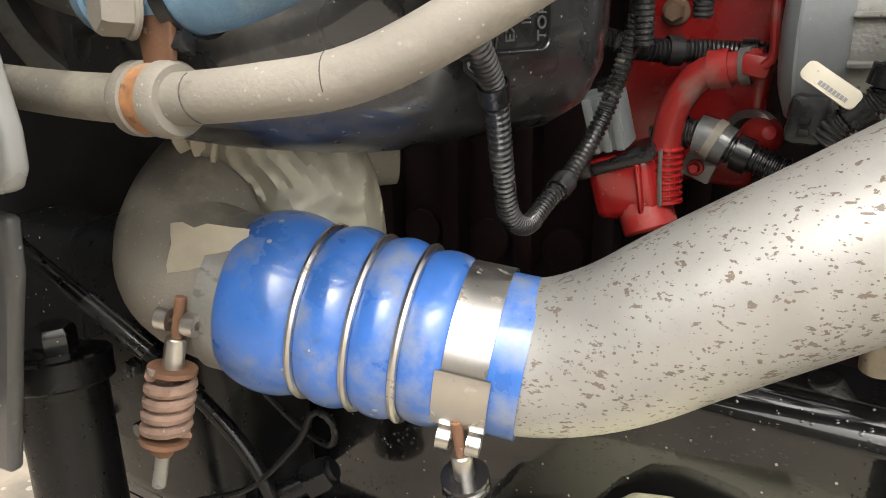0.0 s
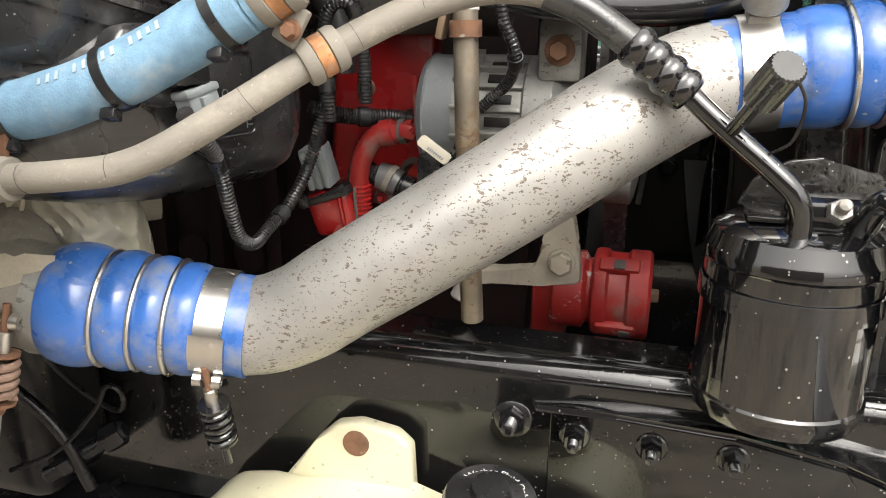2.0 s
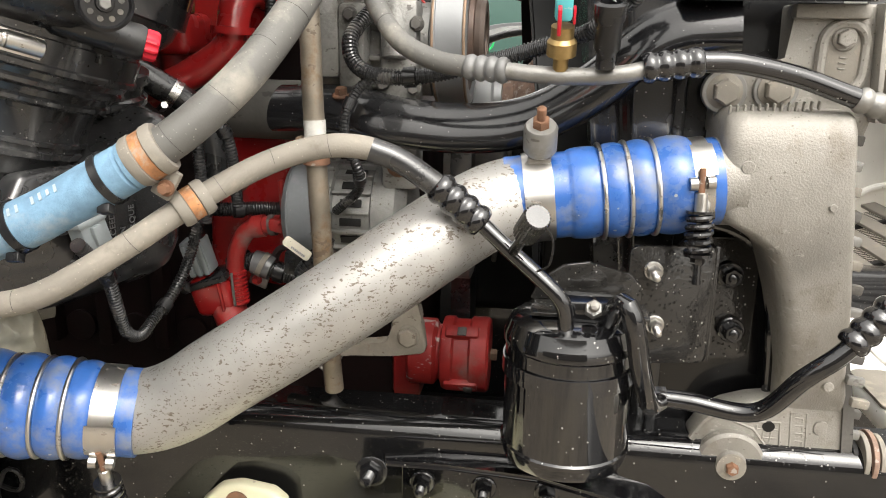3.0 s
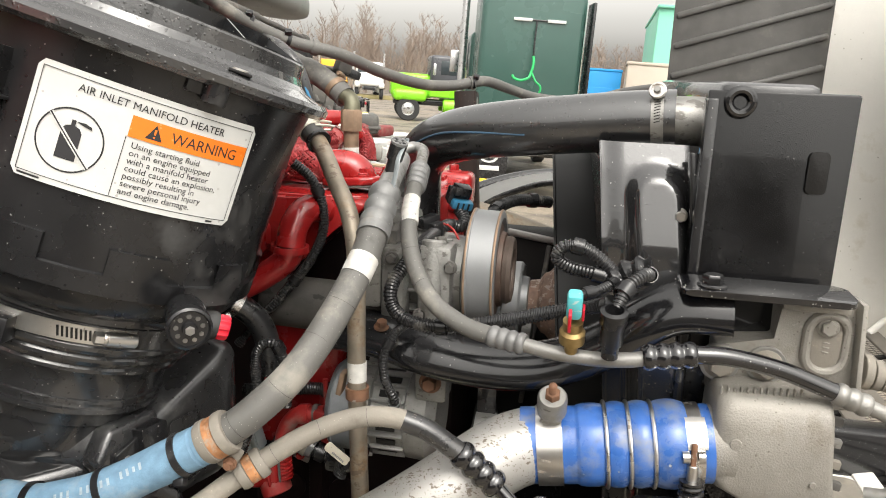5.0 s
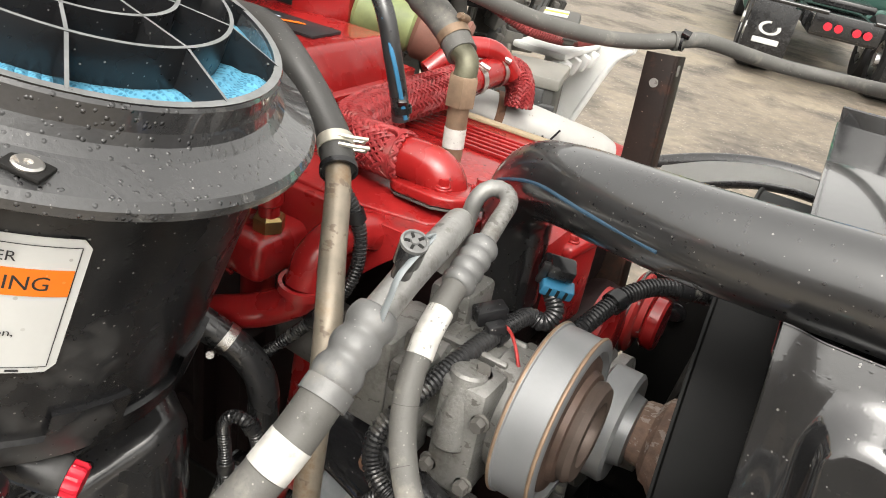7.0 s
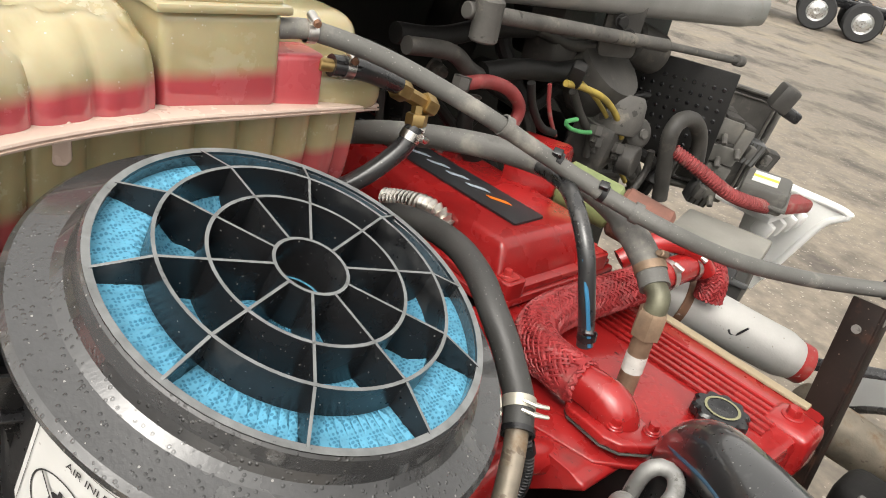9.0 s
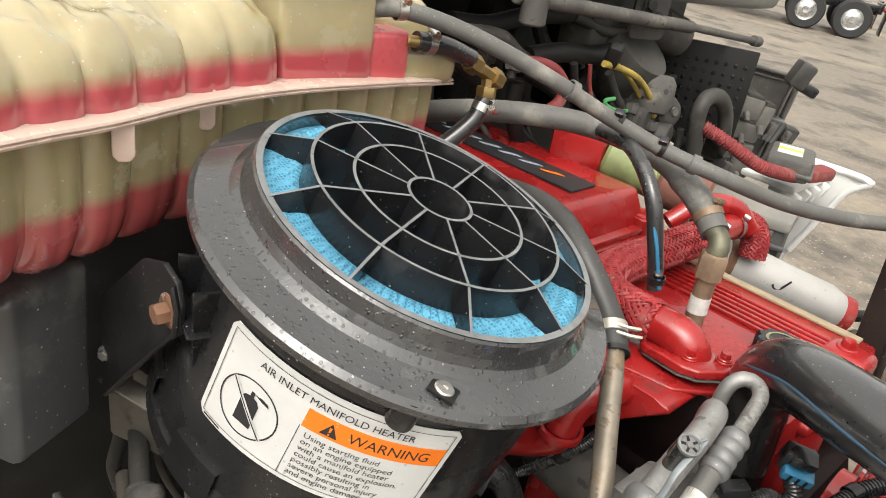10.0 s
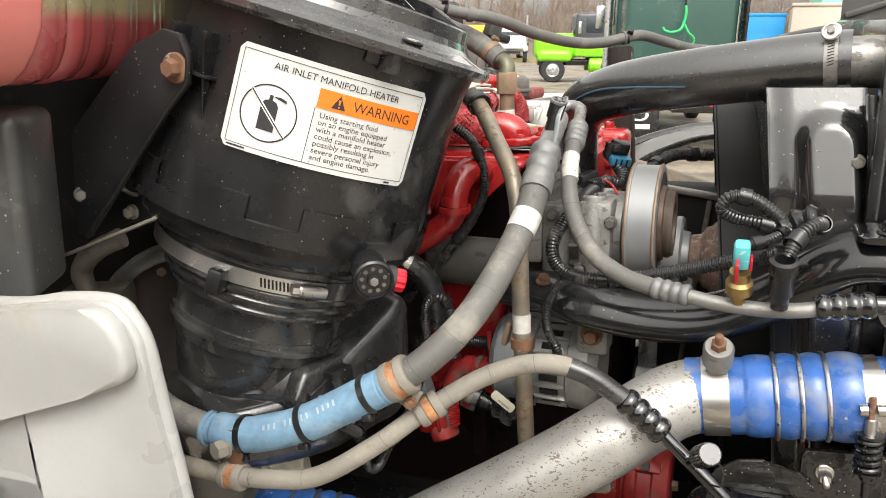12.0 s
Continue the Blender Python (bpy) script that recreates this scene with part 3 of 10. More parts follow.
def spring_clamp(centre, axis, r, out, along, label, rusty=False, width=0.026):
    """A T-bolt clamp: a steel band, its latch and a bolt with a coil spring, leading along a tangent."""
    c, ax, out, along = Vector(centre), Vector(axis).normalized(), Vector(out).normalized(), Vector(along).normalized()
    cl = thing("spring_clamp", c - Z * r, label, "hose clamp", "spring clamps")
    part("strap", band(c, ax, r, width, 0.0014, n=56), DULL if rusty else STEEL, cl)
    base = c + out * (r + 0.006)
    metal = RUST if rusty else STEEL
    m = axes(c, ax, out)
    back = m.to_3x3().col[1].dot(along) > 0
    m = m @ Matrix.Rotation(radians(-48 if back else 4), 4, "Z")
    w = width * 0.62
    if not rusty:
        part("bridge_plate", lathe([(r + 0.0015, -w), (r + 0.0032, -w), (r + 0.0032, w), (r + 0.0015, w)], m, 14, arc=44 / 360, shut=True), STEEL, cl)
    for s in (-1, 1):
        q = base + along * 0.004 + ax * (s * 0.009)
        part("trunnion", lathe([(0.003, -0.004), (0.0072, -0.004), (0.0072, 0.004), (0.003, 0.004)], axes(q, ax), 18, shut=True), STEEL, cl)
    part("bolt_shank", rod(base - along * 0.012, base + along * 0.018, 0.0035, 14), RUST, cl)
    part("sleeve", rod(base + along * 0.014, base + along * 0.034, 0.0065, 18), STEEL, cl)
    spring = helix(axes(base + along * 0.038, along), 0.0122, 0.0040 if rusty else 0.0034, 4.6, 0.040)
    part("spring", spring, PALE_RUST if rusty else BLACK_STEEL, cl, "rusted coil spring" if rusty else "black oily coil spring")
    for h in (0.033, 0.079):
        part("spring_washer", lathe([(0.005, h), (0.015, h), (0.015, h + 0.003), (0.005, h + 0.003)], axes(base, along), 22, shut=True), metal if rusty else BLACK_STEEL, cl)
    part("lock_nut", hexhead(axes(base + along * 0.082, along), 0.013, 0.009), RUST if rusty else BLACK_STEEL, cl)
    part("bolt_end", rod(base + along * 0.09, base + along * 0.113, 0.0045, 12), DULL if rusty else BLACK_STEEL, cl)
    return cl


low_axis = (LOW_B - LOW_A).normalized()
spring_clamp(LOW_A + low_axis * 0.160, low_axis, 0.0515, (0.15, -0.75, -0.62), (-0.02, 0.25, -1), "shiny steel spring clamp on the blue hose")
spring_clamp(LOW_A + low_axis * 0.004, low_axis, 0.0515, (-0.05, -1, 0.1), (-0.10, -0.22, -1), "steel clamp with a rusty coil spring", True)
up_axis = (UP_B - UP_A).normalized()
spring_clamp(UP_A + up_axis * 0.208, up_axis, 0.0500, (0.0, -1, 0.25), (0.02, -0.1, -1), "steel spring clamp on the cooler neck")
stud_clamp = thing("bolt_clamp", UP_A + up_axis * 0.036, "wide steel band clamp with an upright stud and nut", "hose clamp")
part("strap", band(UP_A + up_axis * 0.036, up_axis, 0.0500, 0.032, 0.0014, n=56), STEEL, stud_clamp)
STUD = axes((0.290, 0.492, 1.398), (0.0, -0.56, 0.83))
part("stud_base", box((0.030, 0.026, 0.020), STUD @ pose(0, 0, 0.004), 0.004), TANK_CAST, stud_clamp)
part("flat_washer", lathe([(0, 0.014), (0.016, 0.014), (0.0185, 0.017), (0.0185, 0.045), (0.016, 0.049), (0, 0.049)], STUD, 28), DULL, stud_clamp)
part("stud_nut", hexhead(STUD @ pose(0, 0, 0.049), 0.017, 0.009, stud=0.016), RUST, stud_clamp)

# ---- cast outlet elbow and its wrapped joint ----
elbow = thing("outlet_elbow", (-0.42, 0.35, 1.05), "dull grey cast outlet elbow with torn masking tape", "pipe")
part("elbow_pipe", tube([(-0.305, 0.336, 1.130), (-0.345, 0.327, 1.136), (-0.385, 0.334, 1.146), (-0.404, 0.366, 1.172), (-0.392, 0.408, 1.204), (-0.355, 0.445, 1.222), (-0.32, 0.48, 1.225)], lambda s, l: 0.047 + 0.008 * math.sin(math.pi * min(1, s / l * 1.15)), 30, 0.007), TAN_RUBBER, elbow)
tape_bm = bmesh.new()
grid = [[None] * 8 for _ in range(7)]
tape_c = Vector((-0.344, 0.352, 1.136))
for i in range(7):
    for j in range(8):
        u, w = (i / 6 - 0.5) * 0.052, (j / 7 - 0.5) * 0.05
        edge = 0.006 * noise.noise(Vector((i * 1.7, j * 1.3, 3)))
        q = tape_c + Vector((0.78, 0.45, -0.10)) * (u + (edge if i in (0, 6) else 0)) + Vector((0.15, 0.1, 0.97)) * (w + (edge if j in (0, 7) else 0))
        out = Vector((0.25, -0.85, 0.45)).normalized()
        grid[i][j] = tape_bm.verts.new(q + out * (0.072 - 5.5 * u * u - 3.0 * w * w + 0.002 * noise.noise(Vector((i, j, 0)))))
for i in range(6):
    for j in range(7):
        tape_bm.faces.new((grid[i][j], grid[i + 1][j], grid[i + 1][j + 1], grid[i][j + 1]))
bmesh.ops.solidify(tape_bm, geom=tape_bm.faces[:], thickness=0.0012)
part("masking_tape", tape_bm, TAPE, elbow, "torn cream masking tape")
bm = tube([(-0.392, 0.362, 1.246), (-0.366, 0.378, 1.240), (-0.344, 0.396, 1.218), (-0.338, 0.412, 1.180), (-0.342, 0.425, 1.130)], lambda s, l: 0.030 + 0.016 * min(1, s / l * 1.6), 72, 0.002)
for v in bm.verts:
    fold = abs(noise.noise(Vector((v.co.x * 46 + v.co.z * 34, v.co.y * 46, v.co.z * 14))))
    v.co += Vector((0.45, -0.6, 0.15)) * (0.007 * noise.noise(v.co * 30) + 0.024 * (0.36 - fold) + 0.004 * noise.noise(v.co * 110))
wrap_thing = thing("joint_wrap", (-0.317, 0.384, 1.17), "wrinkled beige plastic wrap tied over a pipe joint", "wrap")
part("wrap_sheet", bm, mat("wrapped_sheet", (0.40, 0.380, 0.300), 0.38, var=0.2, bump=0.5, fine=90, coat=0.2), wrap_thing)
part("wrap_collar", tube([(-0.398, 0.362, 1.250), (-0.384, 0.366, 1.247), (-0.372, 0.373, 1.241)], lambda s, l: 0.034 + 0.003 * math.sin(s * 500), 30, 0.003), TAPE, wrap_thing, "pale tape collar of the wrap")


# ---- hoses along the passenger side ----
def crimp(a, b, r, parent, material, ribs=4, name="crimp_fitting"):
    """A ribbed metal ferrule."""
    a, b = Vector(a), Vector(b)
    l = (b - a).length
    pts = [(0, 0), (r * 0.9, 0)]
    for i in range(ribs):
        c = l * (i + 0.5) / ribs
        w = l / ribs / 2
        pts += [(r * (0.88 + 0.24 * math.sin(math.pi * (q + 0.5) / 8) ** 0.7), c - w + 2 * w * (q + 0.5) / 8) for q in range(8)]
    pts += [(r * 0.8, l), (0, l)]
    return part(name, lathe(pts, axes(a, b - a), 22), material, parent, angle=50)


BAND_PAPER = mat("grubby_white_paper", (0.52, 0.51, 0.48), 0.6, var=0.2, scale=60, dust=((0.34, 0.32, 0.27), 0.35, 50), specks=((0.15, 0.14, 0.12), 0.10, 300))
LINE_METAL = mat("grimy_aluminium_line", (0.30, 0.296, 0.285), 0.42, 0.55, var=0.3, scale=24, dust=((0.13, 0.12, 0.105), 0.42, 26), bump=0.3, fine=300, flakes=((0.07, 0.065, 0.058), 0.40, 90), specks=((0.42, 0.41, 0.39), 0.08, 260))
CRIMP_GREY = mat("dull_grey_ferrule", (0.17, 0.17, 0.168), 0.5, 0.3, var=0.25, scale=40, dust=((0.24, 0.23, 0.21), 0.35, 40), bump=0.3, specks=((0.34, 0.33, 0.31), 0.12, 300))
H2 = [(-0.485, 0.272, 1.392), (-0.465, 0.266, 1.382), (-0.445, 0.262, 1.372), (-0.39, 0.258, 1.340), (-0.32, 0.258, 1.325), (-0.256, 0.262, 1.328), (-0.19, 0.270, 1.350), (-0.136, 0.284, 1.378), (-0.062, 0.300, 1.421), (-0.024, 0.318, 1.451), (0.010, 0.350, 1.490), (0.033, 0.400, 1.537), (0.048, 0.455, 1.586), (0.052, 0.505, 1.627)]
suction = thing("suction_hose", (-0.2, 0.27, 1.31), "thick dusty grey air conditioning hose with a white band", "hose")
part("hose_run", tube(H2, 0.0185, 22), GREY_RUBBER, suction)
part("paper_band", tube([(0.0448, 0.440, 1.573), (0.0472, 0.4505, 1.5825), (0.0492, 0.461, 1.5915)], 0.0190, 24, 0.003), BAND_PAPER, suction, "white paper band")
crimp((0.051, 0.498, 1.621), (0.050, 0.556, 1.664), 0.0192, suction, CRIMP_GREY, 3)
part("ferrule_collar", band((0.0515, 0.494, 1.618), (0, 0.8, 0.6), 0.0190, 0.014, 0.002), CRIMP_GREY, suction)
part("metal_tube", tube([(0.050, 0.55, 1.660), (0.047, 0.60, 1.677), (0.042, 0.65, 1.685), (0.035, 0.690, 1.687), (0.027, 0.712, 1.679), (0.021, 0.722, 1.658), (0.019, 0.725, 1.62)], 0.0145, 20), LINE_METAL, suction)
PORT = axes((0.050, 0.582, 1.69), (0.35, -0.25, 1))
port = part("service_port", lathe([(0, -0.006), (0.0085, -0.006), (0.0085, 0.012), (0.0112, 0.013), (0.0116, 0.036), (0, 0.036)], PORT, 28), RUBBER, suction, "black service port cap")
part("cap_disc", lathe([(0, 0.036), (0.0116, 0.036), (0.0119, 0.038), (0.0116, 0.0395), (0.0096, 0.040), (0.0088, 0.0385), (0.0036, 0.0385), (0.003, 0.040), (0, 0.040)], PORT, 32), CRIMP_GREY, port, "grey top of the port cap")
for k in range(5):
    part("cap_slot", box((0.0046, 0.0024, 0.0010), PORT @ Matrix.Rotation(2 * math.pi * k / 5, 4, "Z") @ pose(0.0062, 0, 0.0389), 0), SOOT, port)
part("cap_strap", tube([PORT @ Vector((0.003, -0.009, 0.0385)), PORT @ Vector((0.005, -0.017, 0.036)), (0.067, 0.552, 1.708), (0.066, 0.543, 1.690), (0.063, 0.540, 1.672), (0.058, 0.544, 1.660)], 0.0042, 10, 0.003, flat=0.35), GREY_PLASTIC, suction, "grey plastic cap strap")

sleeve = thing("blue_sleeve", (-0.22, 0.26, 1.30), "light blue braided sleeve tied over the grey hose", "hose sleeve")
sl_pts = [(-0.328, 0.2578, 1.3255), (-0.29, 0.2595, 1.3255), (-0.256, 0.262, 1.328), (-0.19, 0.270, 1.350), (-0.136, 0.284, 1.378), (-0.080, 0.2955, 1.410)]
part("sleeve_tube", tube(sl_pts, lambda s, l: 0.0235 + 0.0003 * math.sin(s * 90) - (0.003 if s < 0.012 or s > l - 0.006 else 0), 26, 0.004), SLEEVE, sleeve)


for k, (q, d) in enumerate((((-0.327, 0.2578, 1.3255), (1, 0.02, -0.08)), ((-0.081, 0.2952, 1.4095), (0.85, 0.2, 0.48)))):
    part("frayed_end", band(q, d, 0.0205, 0.006, 0.0028, n=26), SLEEVE, sleeve)
spath, slen = spline(sl_pts, 0.002)
for k in range(14):
    c = spath[50 + k * 4]
    d = (spath[52 + k * 4] - c).normalized()
    out = (Vector((0.05, -0.75, 0.62)) - d * Vector((0.05, -0.75, 0.62)).dot(d)).normalized()
    if k not in (3, 9):
        part("print_bar", box((0.0028, 0.008 if k % 3 else 0.006, 0.0008), axes(c + out * 0.0239, out, d), 0), FADED_PRINT, sleeve, "faded white print")


def cable_tie(c, axis, r, box_dir, material, group="cable ties", label="black cable tie round a hose"):
    ti = thing("cable_tie", Vector(c) - Z * r, label, "cable tie", group)
    part("strap", band(c, axis, r, 0.008, 0.0015), material, ti)
    bd = Vector(box_dir).normalized()
    part("tie_head", box((0.013, 0.011, 0.009), axes(Vector(c) + bd * (r + 0.005), bd, axis), 0.0015), material, ti)
    return ti


for c, ax in (((-0.272, 0.2606, 1.3255), (0.99, 0.08, 0.12)), ((-0.185, 0.2711, 1.3520), (0.9, 0.19, 0.4)), ((-0.103, 0.2908, 1.3965), (0.86, 0.17, 0.49))):
    cable_tie(c, ax, 0.0242, (0.1, -0.5, -1), BLACK_PLASTIC)


def p_clamp(c, axis, r, label, width=0.02):
    cl = thing("p_clamp", Vector(c) - Z * r, label, "hose clamp", "cushioned clamps")
    w, m = width * 0.85, axes(c, axis)
    part("cushion", lathe([(r - 0.001, -w), (r + 0.0040, -w), (r + 0.0058, -w * 0.8), (r + 0.0058, -w * 0.38), (r + 0.0034, -w * 0.32), (r + 0.0034, w * 0.32), (r + 0.0058, w * 0.38), (r + 0.0058, w * 0.8), (r + 0.0040, w), (r - 0.001, w)], m, 36, shut=True), TAN_RUBBER, cl)
    part("steel_band", lathe([(r + 0.0030, -w * 0.31), (r + 0.0046, -w * 0.31), (r + 0.0046, w * 0.31), (r + 0.0030, w * 0.31)], m, 36, shut=True), ORANGE_RUST, cl, "orange rusted band")
    return cl


two = p_clamp((-0.066, 0.299, 1.4185), (0.83, 0.22, 0.51), 0.0195, "rubber cushioned clamp with an orange rusted band")
part("ear", box((0.02, 0.008, 0.03), pose(-0.054, 0.305, 1.392, 0, 30, 0), 0.002), TAN_RUBBER, two)
part("ear_bolt", hexhead(axes((-0.052, 0.300, 1.388), -Y), 0.010, 0.006, 0.008), RUST, two)
p_clamp((-0.040, 0.3255, 1.3692), (0.72, 0.51, 0.46), 0.0125, "small rubber cushioned clamp with an orange rusted band")

H3 = [(-0.62, 0.30, 1.29), (-0.50, 0.262, 1.278), (-0.40, 0.245, 1.274), (-0.30, 0.2405, 1.2735), (-0.22, 0.244, 1.280), (-0.161, 0.254, 1.292), (-0.096, 0.284, 1.330), (-0.045, 0.322, 1.366), (0.013, 0.361, 1.400), (0.065, 0.383, 1.418), (0.110, 0.394, 1.419), (0.150, 0.400, 1.405), (0.192, 0.404, 1.377)]
liquid = thing("liquid_hose", (-0.1, 0.28, 1.27), "dusty tan rubber hose arching to the black canister", "hose")
part("hose_run", tube(H3, 0.0122, 18), TAN_RUBBER, liquid)
part("black_end", tube([(0.120, 0.396, 1.417), (0.150, 0.400, 1.405), (0.192, 0.404, 1.377)], 0.0127, 18), RUBBER, liquid, "black rubber end of the hose")
crimp((0.186, 0.404, 1.382), (0.236, 0.405, 1.341), 0.0158, liquid, BLACK_PAINT, 4)
part("metal_tube", tube([(0.23, 0.405, 1.346), (0.262, 0.398, 1.319), (0.30, 0.388, 1.289), (0.318, 0.384, 1.272), (0.3245, 0.386, 1.255), (0.325, 0.388, 1.235)], 0.0088, 14), BLACK_PAINT, liquid, "wet black metal tube")
charge_port = part("charge_port", rod((0.268, 0.392, 1.318), (0.282, 0.352, 1.350), 0.006, 14), BLACK_PAINT, liquid)
km = axes((0.280, 0.358, 1.345), (0.014, -0.040, 0.032))
knurl, ridge = bmesh.new(), []
for z_, r_ in ((0, 0.0108), (0.002, 0.0122), (0.040, 0.0122), (0.042, 0.0108)):
    ridge.append([knurl.verts.new(km @ Vector(((r_ + 0.0012 * (k % 2)) * math.cos(k * math.pi / 24), (r_ + 0.0012 * (k % 2)) * math.sin(k * math.pi / 24), z_))) for k in range(48)])
for a, b in zip(ridge, ridge[1:]):
    for k in range(48):
        knurl.faces.new((a[k], a[(k + 1) % 48], b[(k + 1) % 48], b[k]))
knurl.faces.new(ridge[0][::-1])
knurl.faces.new(ridge[-1])
part("knurled_cap", knurl, RUBBER, liquid, "knurled black cap on a lanyard", angle=10)
part("lanyard", tube([(0.296, 0.330, 1.365), (0.306, 0.335, 1.345), (0.304, 0.35, 1.318), (0.293, 0.372, 1.304)], 0.0012, 6, 0.004), BLACK_PLASTIC, liquid)
third = p_clamp((-0.283, 0.2415, 1.274), (1, 0, 0.02), 0.0125, "rubber cushioned clamp with a rusted bracket above it")
part("clamp_strap", prism([(-0.010, 0), (0.010, 0), (0.013, 0.022), (0.010, 0.050), (-0.008, 0.050), (-0.012, 0.020)], 0.004, pose(-0.279, 0.243, 1.290, 90, 0, 0), 0.001), RUST, third)
part("strap_nut", hexhead(axes((-0.290, 0.240, 1.315), (-0.3, -1, 0.1)), 0.022, 0.014, 0.014), TAN_RUBBER, third)

H4 = [(0.0655, 0.668, 1.662), (0.0675, 0.642, 1.650), (0.0715, 0.606, 1.629), (0.079, 0.572, 1.596), (0.097, 0.545, 1.558), (0.127, 0.524, 1.523), (0.17, 0.506, 1.503), (0.205, 0.495, 1.497)]
line = thing("liquid_line", (0.1, 0.52, 1.48), "slim dusty grey refrigerant hose with ribbed end fittings", "hose")
part("hose_run", tube(H4, 0.0118, 18), GREY_RUBBER, line)
part("paper_band", tube([(0.0695, 0.624, 1.640), (0.0715, 0.606, 1.629), (0.0752, 0.588, 1.613)], 0.0124, 20), BAND_PAPER, line, "white paper band")
crimp((0.0675, 0.648, 1.653), (0.062, 0.704, 1.675), 0.0145, line, CRIMP_GREY, 4)
part("upper_tube", tube([(0.063, 0.698, 1.673), (0.058, 0.735, 1.688), (0.053, 0.762, 1.695), (0.040, 0.778, 1.698), (0.024, 0.776, 1.697), (0.014, 0.766, 1.682), (0.012, 0.758, 1.64), (0.014, 0.752, 1.60)], 0.0092, 16), LINE_METAL, line)
crimp((0.205, 0.495, 1.497), (0.252, 0.482, 1.494), 0.0128, line, CRIMP_GREY, 4)
part("metal_tube", tube([(0.25, 0.482, 1.494), (0.285, 0.474, 1.491), (0.335, 0.470, 1.490), (0.375, 0.468, 1.494), (0.396, 0.468, 1.499)], 0.0092, 16), DULL, line)
crimp((0.390, 0.468, 1.499), (0.452, 0.474, 1.507), 0.0145, line, BLACK_PAINT, 4)
part("front_hose", tube([(0.45, 0.474, 1.507), (0.49, 0.480, 1.506), (0.55, 0.488, 1.494), (0.606, 0.49, 1.475), (0.64, 0.49, 1.464)], 0.011, 16), BLACK_PAINT, line, "wet black rubber hose")
crimp((0.612, 0.49, 1.473), (0.652, 0.49, 1.459), 0.0125, line, DULL, 3)
part("front_tube", tube([(0.65, 0.49, 1.46), (0.680, 0.49, 1.447), (0.700, 0.49, 1.425), (0.703, 0.49, 1.385), (0.692, 0.49, 1.352), (0.668, 0.50, 1.343)], 0.009, 14), DULL, line)
drain = thing("condenser_hose", (0.56, 0.5, 1.1), "wet black condenser hose with ribbed fittings", "hose")
part("hose_run", tube([(0.690, 0.50, 1.315), (0.684, 0.460, 1.313), (0.675, 0.435, 1.293), (0.642, 0.408, 1.267), (0.604, 0.402, 1.225), (0.573, 0.408, 1.192), (0.54, 0.440, 1.134), (0.47, 0.452, 1.136), (0.438, 0.455, 1.137)], 0.0106, 16), BLACK_PAINT, drain)
crimp((0.650, 0.411, 1.277), (0.608, 0.403, 1.231), 0.0150, drain, BLACK_PAINT, 4)
part("end_fitting", hexhead(axes((0.445, 0.457, 1.137), (-1, -0.1, 0.0)), 0.022, 0.018), BLACK_STEEL, drain)

for k in range(3):
    q = Vector((0.0695, 0.624, 1.640)).lerp(Vector((0.0752, 0.588, 1.613)), 0.25 + 0.25 * k)
    out = Vector((0.55, -0.62, 0.56)).normalized()
    part("print_bar", box((0.007 - 0.0015 * (k % 2), 0.0028, 0.0006), axes(q + out * 0.0126, out, (0.75, 0.5, -0.2)), 0), FADED_INK, line)
# cracks in the old rubber
def cracks(points, r, places, parent):
    path, length = spline(points, 0.004)
    for f, lean in places:
        k = int(f * (len(path) - 2))
        d = (path[k + 1] - path[k]).normalized()
        tilt = (d + Vector((0.2, -0.3, 0.5)) * lean).normalized()
        bm = lathe([(r * 0.99, -0.0002), (r * 1.008 + abs(lean) * 0.0008, -0.0002), (r * 1.008 + abs(lean) * 0.0008, 0.0002), (r * 0.99, 0.0002)], axes(path[k], tilt, (0.1, -0.8, 0.5)) @ Matrix.Rotation(radians(-70 + 90 * lean), 4, "Z"), 16, arc=0.38, shut=True)
        part("crack_line", bm, CRACK, parent)


cracks(H3, 0.0122, ((0.42, 0.35), (0.5, -0.2), (0.63, 0.3), (0.74, 0.15), (0.80, -0.3), (0.87, 0.3)), liquid)
cracks(H2, 0.0185, ((0.62, 0.2), (0.70, 0.35), (0.78, -0.25), (0.85, 0.3), (0.90, 0.2)), suction)
cracks(H4, 0.0118, ((0.25, 0.3), (0.45, -0.25), (0.62, 0.3)), line)

# pressure sensor and switch on the line
sensor = thing("pressure_sensor", (0.307, 0.47, 1.497), "brass pressure sensor with a teal connector", "sensor")
sm = axes((0.307, 0.470, 1.497), (0.0, -0.35, 1))
part("brass_body", lathe([(0, 0), (0.008, 0), (0.008, 0.014), (0.0155, 0.016), (0.0155, 0.030), (0.012, 0.034), (0.012, 0.046), (0, 0.046)], sm, 22), BRASS, sensor)
part("red_lock", box((0.012, 0.004, 0.028), sm @ pose(-0.013, 0.004, 0.055, 0, -8, 0), 0.001), RED_CAP, sensor)
part("red_clip", box((0.014, 0.003, 0.016), sm @ pose(0.004, -0.011, 0.056), 0.001), RED_CAP, sensor)
part("teal_cap", box((0.020, 0.018, 0.034), sm @ pose(0.002, 0, 0.068), 0.005), TEAL, sensor, "teal blue connector")
switch = thing("pressure_switch", (0.352, 0.455, 1.497), "black pressure switch with a ribbed cable", "switch")
part("switch_body", lathe([(0, 0), (0.010, 0), (0.010, 0.015), (0.0135, 0.02), (0.0135, 0.045), (0.016, 0.05), (0.016, 0.064), (0.011, 0.066), (0.011, 0.05), (0, 0.05)], axes((0.352, 0.458, 1.500), (0, -0.3, 1)), 24), BLACK_PLASTIC, switch)

